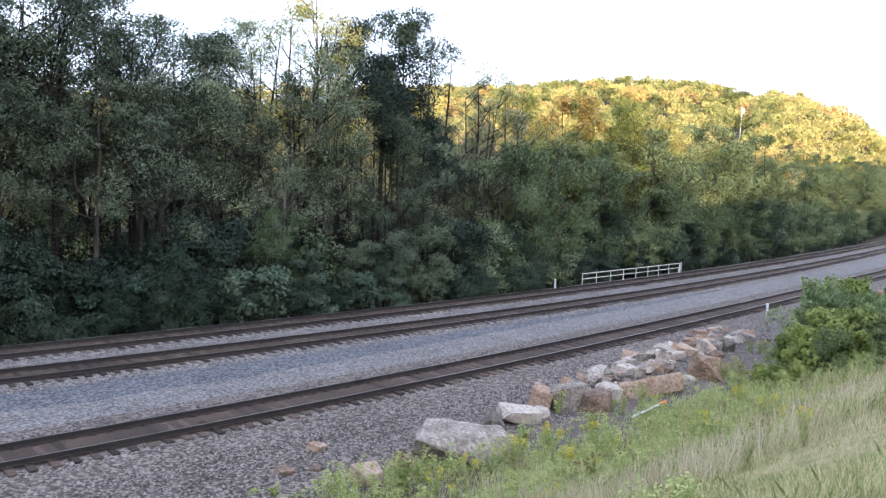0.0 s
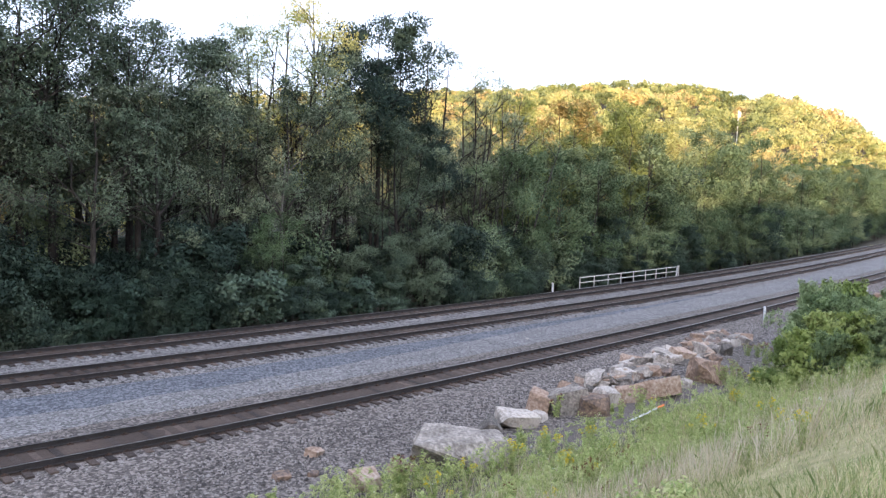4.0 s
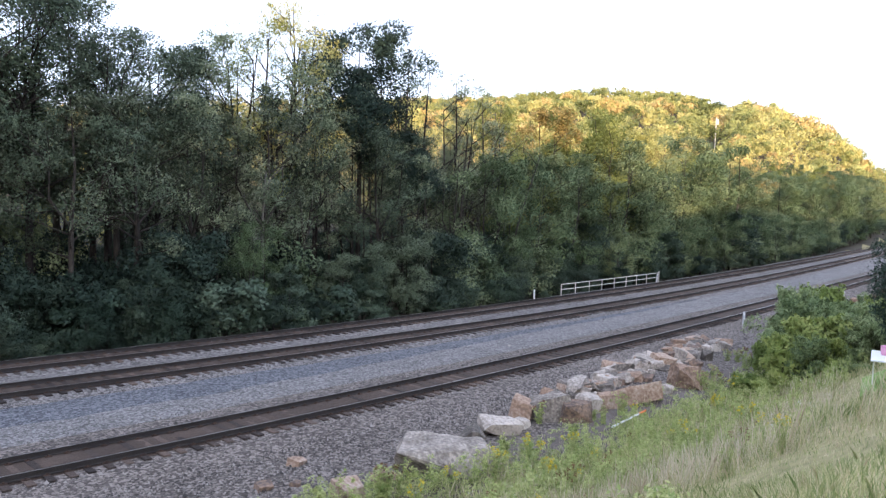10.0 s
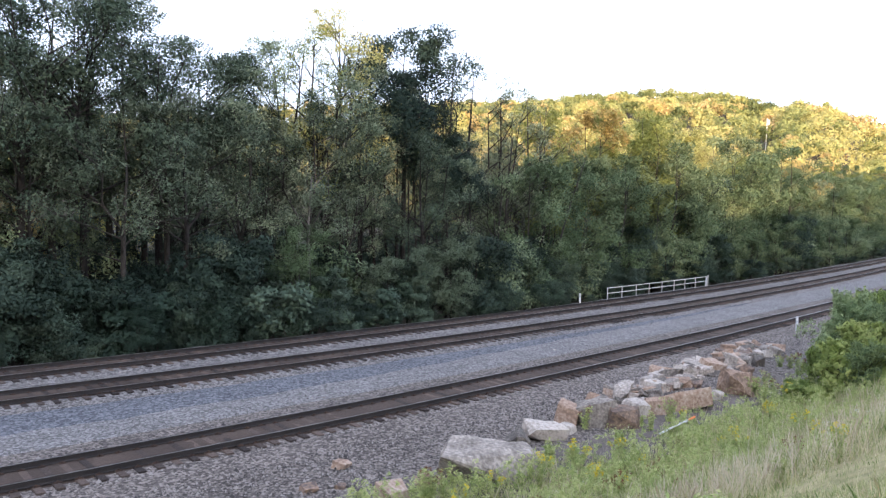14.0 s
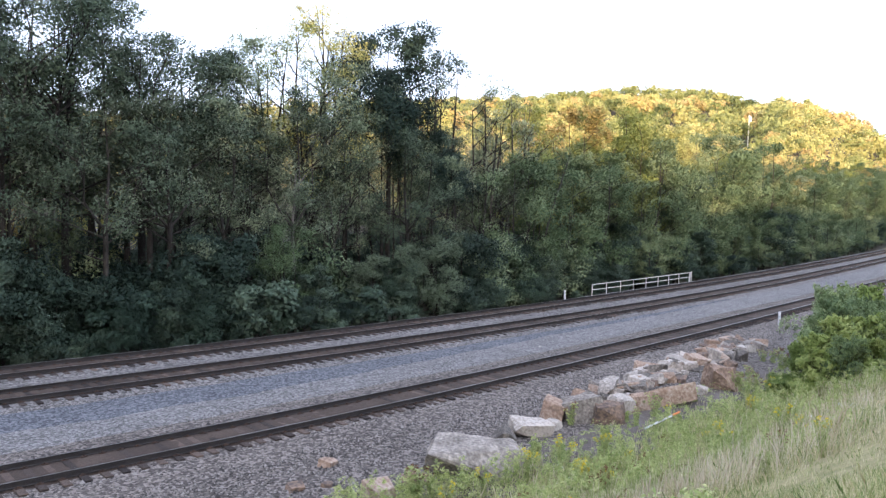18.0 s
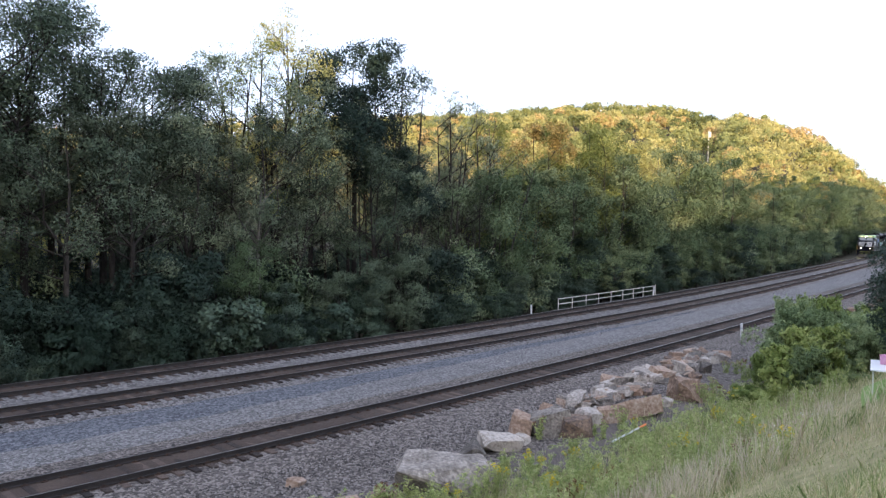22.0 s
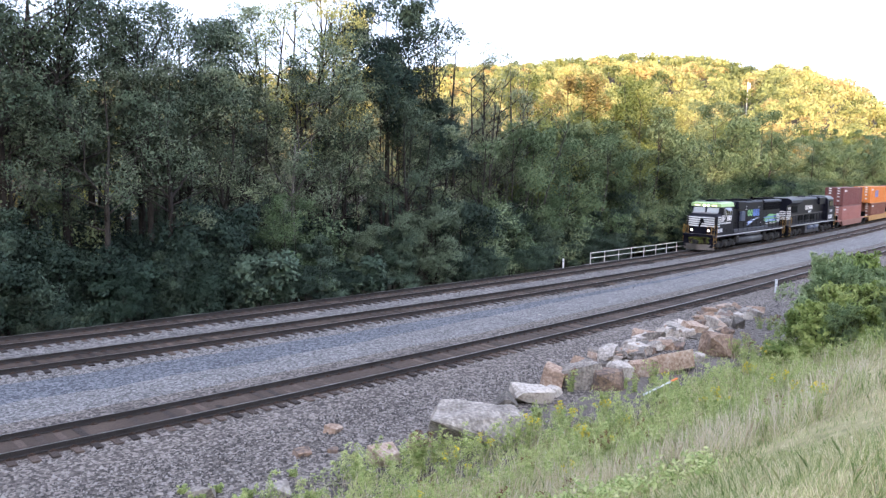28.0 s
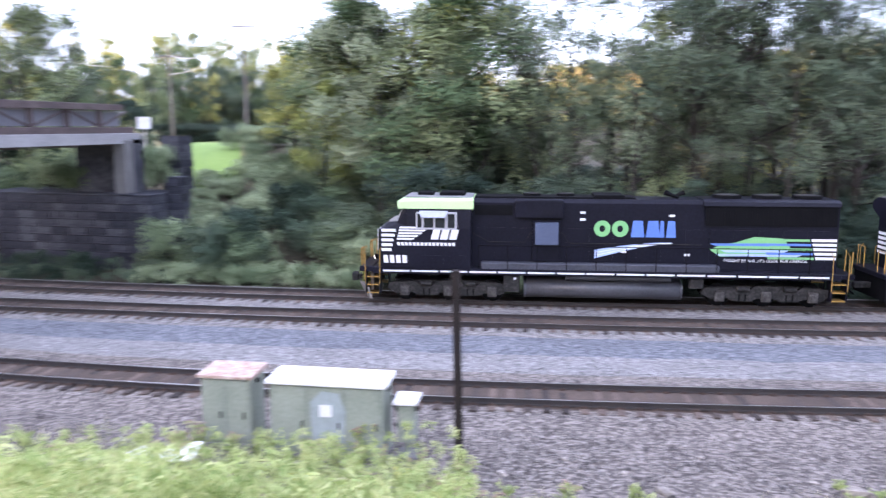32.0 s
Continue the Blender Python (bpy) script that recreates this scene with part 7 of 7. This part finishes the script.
for y in (12, 16, 20, 24, 28, 32, 36, 40):
    part("floor_beam", Build().box(-33.6, -27.9, y - 0.12, y + 0.12, 6.65, 7.05), M_STEEL, bridge)
tagged(solid("bearing_pier", Build().box(-28.2, -27.4, 39.5, 40.3, 3.95, 6.98, 0.05), M_CONC, "weathered concrete bridge seat on the abutment", "pier"), kind="structure")
tagged(solid("back_wall", Build().box(-31.2, -27.45, 40.3, 41.4, 3.95, 7.04, 0.03), M_STONE, "dark back wall under the bridge end", "wall"), kind="structure")
tagged(solid("near_pier", Build().box(-34.6, -26.9, 6.5, 9.6, -0.6, 6.98, 0.08), M_CONC, "plain concrete bridge pier by the bank", "pier"), kind="structure")

# ---- road end, lawn, poles ----
M_LAWN = tone("mown_bright_lawn", [(0.15, 0.24, 0.05), (0.23, 0.33, 0.08)], 0.9, 0, 0.3, 5, 0.3)
def lawn_patch(name, a0, a1, r0, r1, label, up):
    v, f = [], []
    for j in range(13):
        for i in range(13):
            x, y = polar(a0 + (a1 - a0) * i / 12, r0 + (r1 - r0) * j / 12)
            v.append((x, y, ground_z(x, y) + up))
    for j in range(12):
        for i in range(12):
            f.append((j * 13 + i, j * 13 + i + 1, j * 13 + i + 14, j * 13 + i + 13))
    tagged(new(name, raw(name, v, f, M_LAWN, True)), label, "lawn", kind="structure")


lawn_patch("lawn_beyond", -31.2, -27.2, 57, 90, "bright mown lawn beyond the railway", 0.05)
lawn_patch("lawn_near", 64.6, 80.6, 16.5, 30.5, "bright mown lawn at the top of the bank", 0.07)
M_WOODPOLE = tone("weathered_pole_wood", [(0.10, 0.085, 0.075), (0.20, 0.175, 0.155)], 0.9, 0, 2, 20, 0.3, stretch=(1, 1, 0.15))
POLES = [(-26.7, 68, 9.6), (-31.6, 74, 8.2), (-38, 92, 9.0)]
tops = []
for az, r, h in POLES:
    x, y = polar(az, r)
    z = ground_z(x, y)
    q = thing("utility_pole", "grey wooden utility pole with a crossarm", "utility pole", pose(x, y, z, 0, 0, 20), "utility poles")
    part("shaft", Build().cyl((0, 0, -0.5), (0, 0, h), 0.16, 10, 0.11), M_WOODPOLE, q)
    part("crossarm", Build().box(-1.1, 1.1, -0.06, 0.06, h - 0.75 if h < 9.5 else h - 0.08, h - 0.63 if h < 9.5 else h + 0.02), M_WOODPOLE, q)
    for o in (-0.95, -0.35, 0.35, 0.95):
        part("insulator", Build().cyl((o, 0, h - 0.63 if h < 9.5 else h + 0.02), (o, 0, (h - 0.63 if h < 9.5 else h + 0.02) + 0.14), 0.045, 6), M_PALEPAINT, q)
    tops.append((x, y, z + h - 0.6))
def wire(a, c, sag):
    pts = [tuple(a[k] + (c[k] - a[k]) * t / 10 - (sag * 4 * (t / 10) * (1 - t / 10) if k == 2 else 0) for k in range(3)) for t in range(11)]
    solid("overhead_wire", Build().tube(pts, 0.025, 4), M_PIPE, "pale overhead wire between utility poles", "wire", group="overhead wires")
wire(tops[0], tops[1], 0.9)
wire((tops[0][0], tops[0][1], tops[0][2] - 0.5), (tops[1][0], tops[1][1], tops[1][2] - 1.6), 0.6)
wire(tops[1], tops[2], 0.8)
x, y = polar(-33.42, 60)
SZ = 8.42 - ground_z(x, y)
sign = thing("road_sign", "white road sign seen beside the bridge end", "sign", pose(x, y, ground_z(x, y), 0, 0, 10))
part("sign_post", Build().cyl((0, 0, -0.3), (0, 0, SZ), 0.05, 8), M_PIPE, sign)
part("sign_board", Build().box(-0.48, 0.48, -0.06, -0.03, SZ - 0.85, SZ - 0.02, 0.01), M_WHITE, sign)
# hedge beyond the lawn
for i in range(11):
    x, y = polar(-32 + i * 0.48, 83)
    plant("shade%d" % (i % 3), x, y, 1.7 + 0.3 * (i % 2), "dark clipped hedge bush beyond the lawn", "shrub", "hedge beyond the lawn", turn=i, wide=2.4)
# trees beyond the bridge
random.seed(21)
for i in range(46):
    x, y = polar(random.uniform(-52, -23), random.uniform(96, 132))
    plant(random.choice(["small0", "small1", "small2", "full1"]), x, y, random.uniform(6, 9.5), "bushy green growth beyond the road", group="growth beyond the road", name="young_tree", wide=1.3)
for i in range(60):
    az, r = random.uniform(-31.5, -23), random.uniform(49, 58.5)
    x, y = polar(az, r)
    plant("slope%d" % (i % 3), x, y, random.uniform(1.0, 1.4), "grey-green shrub on the slope by the railway", "shrub", "shrubs on the slope", name="slope_shrub", wide=1.5)
for i in range(34):
    az, r = random.uniform(-50, -21), random.uniform(88, 135)
    x, y = polar(az, r)
    plant(random.choice(["full0", "full1", "lit2", "lit3", "airy1"]), x, y, (7.66 + r * math.tan(radians(random.uniform(3.5, 7.0)))) - ground_z(x, y), "rounded green tree beyond the road", group="trees beyond the road", name="roadside_tree")
for az, r, el, kd in ((-40.5, 60, 9.5, "airy1"), (-38.0, 64, 7.0, "airy3"), (-43, 58, 10, "full2"), (-35.5, 78, 4.8, "full1"), (-33, 86, 4.4, "full3"), (-29.5, 92, 4.4, "lit1")):
    x, y = polar(az, r)
    plant(kd, x, y, 7.66 + r * math.tan(radians(el)) - ground_z(x, y), "leafy tree standing near the bridge", group="trees near the bridge")
for i in range(26):
    x, y = random.uniform(-37, -24), random.uniform(42.6, 58)
    if y > 48.5 or (-35 < x < -27 and y < 46.5):
        continue
    plant("slope%d" % (i % 3), x, y, random.uniform(0.8, 1.3), "grey-green shrub on the slope by the railway", "shrub", "shrubs on the slope", name="slope_shrub")
for i in range(7):
    plant("slope%d" % (i % 3), -34.2 + i * 0.55, 40.6 + 0.5 * (i % 3), random.uniform(1.6, 2.6), "green shrub growing on the abutment", "shrub", "shrubs on the abutment", z=3.9)
for i in range(34):
    x, y = random.uniform(-52, -35.0), random.uniform(38.5, 54)
    plant(("slope%d" if i % 2 else "small%d") % (i % 3), x, y, random.uniform(2.6, 5.5), "grey-green shrub on the slope by the railway", "shrub", "shrubs on the slope", name="slope_shrub")
for x, y in ((-27.3, 42.0), (-27.6, 42.7), (-26.9, 42.4)):
    plant("slope1", x, y, 2.9, "grey-green shrub crowding the bridge end", "shrub", "shrubs on the abutment", z=3.9, wide=0.7)
for i in range(9):
    plant("slope%d" % (i % 3), -27.3 + 0.28 * i, 42.2 + 0.3 * (i % 2), random.uniform(1.8, 3.0), "grey-green shrub crowding the bridge end", "shrub", "shrubs on the abutment")
for i in range(16):
    x, y = polar(random.uniform(-28.0, -23.5), random.uniform(56, 66))
    plant("slope%d" % (i % 3), x, y, random.uniform(1.2, 2.2), "grey-green shrub below the lawn", "shrub", "shrubs on the slope", name="slope_shrub", wide=1.4)
for i in range(26):
    plant("shrub%d" % (i % 3), random.uniform(-46, -24.0), random.uniform(37.2, 38.6), random.uniform(0.8, 1.5), "low green shrub at the track's edge", "shrub", "shrubs along the track's edge")

# picnic table with a pink cover at the top of the bank
M_PLASTIC = tone("white_plastic_table", [(0.7, 0.7, 0.7), (0.8, 0.8, 0.8)], 0.4, 0, 2, 20, 0)
M_PINKCLOTH = tone("pink_bundle", [(0.55, 0.22, 0.38), (0.7, 0.38, 0.52)], 0.8, 0, 4, 20, 0.1)
tx, ty = polar(65.9, 26)
tb = thing("folding_table", "white plastic table on the mown lawn", "table", pose(tx, ty, ground_z(tx, ty) + 0.1, 0, 0, 25))
part("tabletop", Build().box(-0.9, 0.9, -0.38, 0.38, 0.68, 0.73, 0.015), M_PLASTIC, tb)
for sx in (-0.75, 0.75):
    for sy in (-0.3, 0.3):
        part("leg", Build().cyl((sx, sy, 0), (sx, sy, 0.68), 0.02, 6), M_PIPE, tb)
solid("bundle", rock_mesh(901, 0.6, 0.45, 0.35, M_PINKCLOTH), M_PINKCLOTH, "pink and white bundle lying on the table", "bundle", pose(tx + 0.3, ty, ground_z(tx, ty) + 0.1 + 0.87, 0, 0, 0))

# ---- weeds and flowers at the foot of the bank ----
M_GOLD = tone("goldenrod_bloom", [(0.62, 0.47, 0.02), (0.85, 0.68, 0.05)], 0.8, 0, 5, 30, 0, island=0.3, translucent=0.2)
M_DOCK = tone("dry_dock_seed", [(0.12, 0.05, 0.025), (0.22, 0.09, 0.05)], 0.9, 0, 5, 30, 0, island=0.3)
def weed_kind(seed, h, stems, leaf_n, bloom):
    rng = np.random.default_rng(seed)
    st, lc, bc = Build(), [], []
    for i in range(stems):
        a, l = rng.uniform(0, 6.28), rng.uniform(0.05, 0.3)
        hh = h * rng.uniform(0.7, 1.0)
        p = [(0.12 * math.cos(a), 0.12 * math.sin(a), -0.05), (l * 0.5 * math.cos(a), l * 0.5 * math.sin(a), hh * 0.5), (l * math.cos(a), l * math.sin(a), hh)]
        st.tube(p, 0.008, 4, 0.004)
        for t in np.linspace(0.15, 0.95, 8):
            lc.append((l * t * math.cos(a), l * t * math.sin(a), hh * t))
        for t in (0.86, 0.93, 1.0):
            bc.append((l * t * math.cos(a), l * t * math.sin(a), hh * t))
    lv = raw("leaves", *leaves(lc, [0.09] * len(lc), leaf_n * 2, (0.06, 0.15), rng, 0.6, 0.1), M_WEED)
    bl = raw("bloom", *leaves(bc, [0.07] * len(bc), 14, (0.025, 0.055), rng, 0.9), bloom) if bloom else None
    return st.mesh("stems", M_WEED), lv, bl


WEEDS = [weed_kind(1, 1.1, 5, 7, M_GOLD), weed_kind(2, 0.9, 6, 8, M_GOLD), weed_kind(3, 0.8, 5, 9, None), weed_kind(4, 1.0, 4, 4, M_DOCK), weed_kind(5, 0.6, 6, 10, None)]
def weed(k, x, y, s, label, cat, group):
    st, lv, bl = WEEDS[k]
    r = thing("weed" if bl is None else "flowering_weed", label, cat, Matrix.Translation((x, y, ground_z(x, y))) @ Matrix.Rotation(random.random() * 6.28, 4, "Z") @ Matrix.Scale(s, 4), group)
    part("stalk", st, None, r)["kind"] = "stuff"
    part("foliage", lv, None, r)["kind"] = "stuff"
    if bl:
        part("bloom", bl, None, r)["kind"] = "stuff"
WEEDS.append(weed_kind(6, 0.95, 5, 3, tone("dry_pink_heads", [(0.30, 0.19, 0.15), (0.46, 0.33, 0.28)], 0.9, 0, 4, 20, 0, island=0.3)))
WEEDS.append(weed_kind(7, 0.8, 9, 5, M_GOLD))
random.seed(31)
for x, y, q in ((14.9, 15.2, 1.05), (15.05, 15.3, 0.95), (25.5, 17.3, 0.9), (25.8, 17.5, 0.8), (26.9, 18.3, 0.8)):
    weed(6, x, y, q, "dense bright yellow flowers in the grass", "flower", "yellow flowers on the bank")
for x, y in ((14.1, 13.7), (14.5, 13.9), (15.2, 13.6), (15.4, 14.4), (13.7, 13.5), (16.3, 14.3), (15.8, 13.7)):
    weed(3, x, y, random.uniform(0.6, 0.85), "brown dry dock stalk on the bank", "weed", "dock stalks on the bank")
for i in range(80):
    az, r = random.uniform(-42, -11), random.uniform(8.5, 16.5)
    x, y = r * math.sin(radians(az)), r * math.cos(radians(az))
    if near_gap(x, y) < 4.9:
        continue
    k = random.choice((2, 2, 1, 4, 5, 5, 5))
    weed(k, x, y, random.uniform(0.75, 1.2), ("", "yellow goldenrod on the near bank", "leafy green weed on the near bank", "", "leafy green weed on the near bank", "dry weed with pinkish brown heads")[k], "flower" if k == 1 else "weed", "weeds on the near bank")
for x, y in ((-8.6, 16.9), (-8.2, 16.8), (-7.2, 16.7), (-6.6, 16.8), (-6.0, 16.7), (-5.4, 16.8), (-9.3, 16.9), (-10.2, 16.9), (-4.4, 16.5), (-3.4, 16.4), (-4.9, 16.3)):
    weed(random.choice((2, 5, 5)), x, y, random.uniform(0.7, 1.05), "weed growing before the signal cabinets", "weed", "weeds before the cabinets")
for i in range(140):
    st = random.uniform(-24, 40) if i < 115 else random.uniform(-24, -5)
    x, y, _ = beside("near", st, -random.uniform(5.9, 8.6) if st > -5 else -random.uniform(4.6, 9))
    if -3 < st < 13 and random.random() < 0.65:
        continue
    k = random.choice([0, 1, 2, 2, 4, 4, 3, 3]) if st > 2 and random.random() < 0.5 else random.choice([2, 4, 5])
    lab = ("yellow goldenrod growing at the bank's foot", "yellow goldenrod growing at the bank's foot", "leafy green weed at the bank's foot", "brown dry dock stalk on the bank", "leafy green weed at the bank's foot", "dry weed with pinkish brown heads")[k]
    weed(k, x, y, random.uniform(0.7, 1.25), lab, "flower" if k < 2 else "weed", "weeds at the foot of the bank")
for x, y, s in ((15.6, 16.6, 1.2), (14.2, 16.5, 1.1), (17.6, 17.0, 0.9), (12.4, 16.3, 0.9), (28.8, 18.8, 1.0), (11.0, 15.8, 0.9), (19.8, 14.4, 1.0), (21.5, 13.5, 1.0)):
    weed(0, x, y, s, "yellow goldenrod growing at the bank's foot", "flower", "weeds at the foot of the bank")
for i in range(80):
    az, r = random.uniform(30, 62), random.uniform(11, 27)
    x, y = r * math.sin(radians(az)), r * math.cos(radians(az))
    if near_gap(x, y) < 7.5:
        continue
    k = random.choice((0, 3, 4, 4, 2, 2, 2))
    weed(k, x, y, random.uniform(0.45, 0.75), ("small yellow goldenrod in the grass", "", "leafy green weed in the grass", "brown dry dock stalk on the bank", "leafy green weed in the grass", "dry weed with pinkish brown heads")[k], "flower" if k == 0 else "weed", "weeds in the grass")
for x, y in ((5.6, 17.9), (5.1, 17.6), (6.2, 17.3), (2.4, 16.4), (7.6, 17.9), (4.9, 18.2)):
    weed(4, x, y, 0.7, "low green weed growing out of the ballast", "weed", "weeds in the ballast")

# ---- what moves ----
def along(s):
    """The station x that lies s metres of track beyond the front's last place."""
    x, step = FRONT_X, 0.25
    while s > 0:
        d = min(step, s)
        x += d / math.hypot(1, line_y("far", x)[1])
        s -= d
    return x


LAG = {29: 0.8, 30: 0.55, 31: -0.2, 32: 0.0}       # small unevenness of the train's run, metres


def motions():
    for ob, back, up in TRAIN:
        rows = []
        for k in range(33):
            x = along((32 - k) * SPEED + back + LAG.get(k, 0.4))
            y, sl = line_y("far", x)
            rows.append((float(k), pose(x, y, up, 0, 0, 180 + math.degrees(math.atan(sl)))))
        walk(ob, rows)


motions()
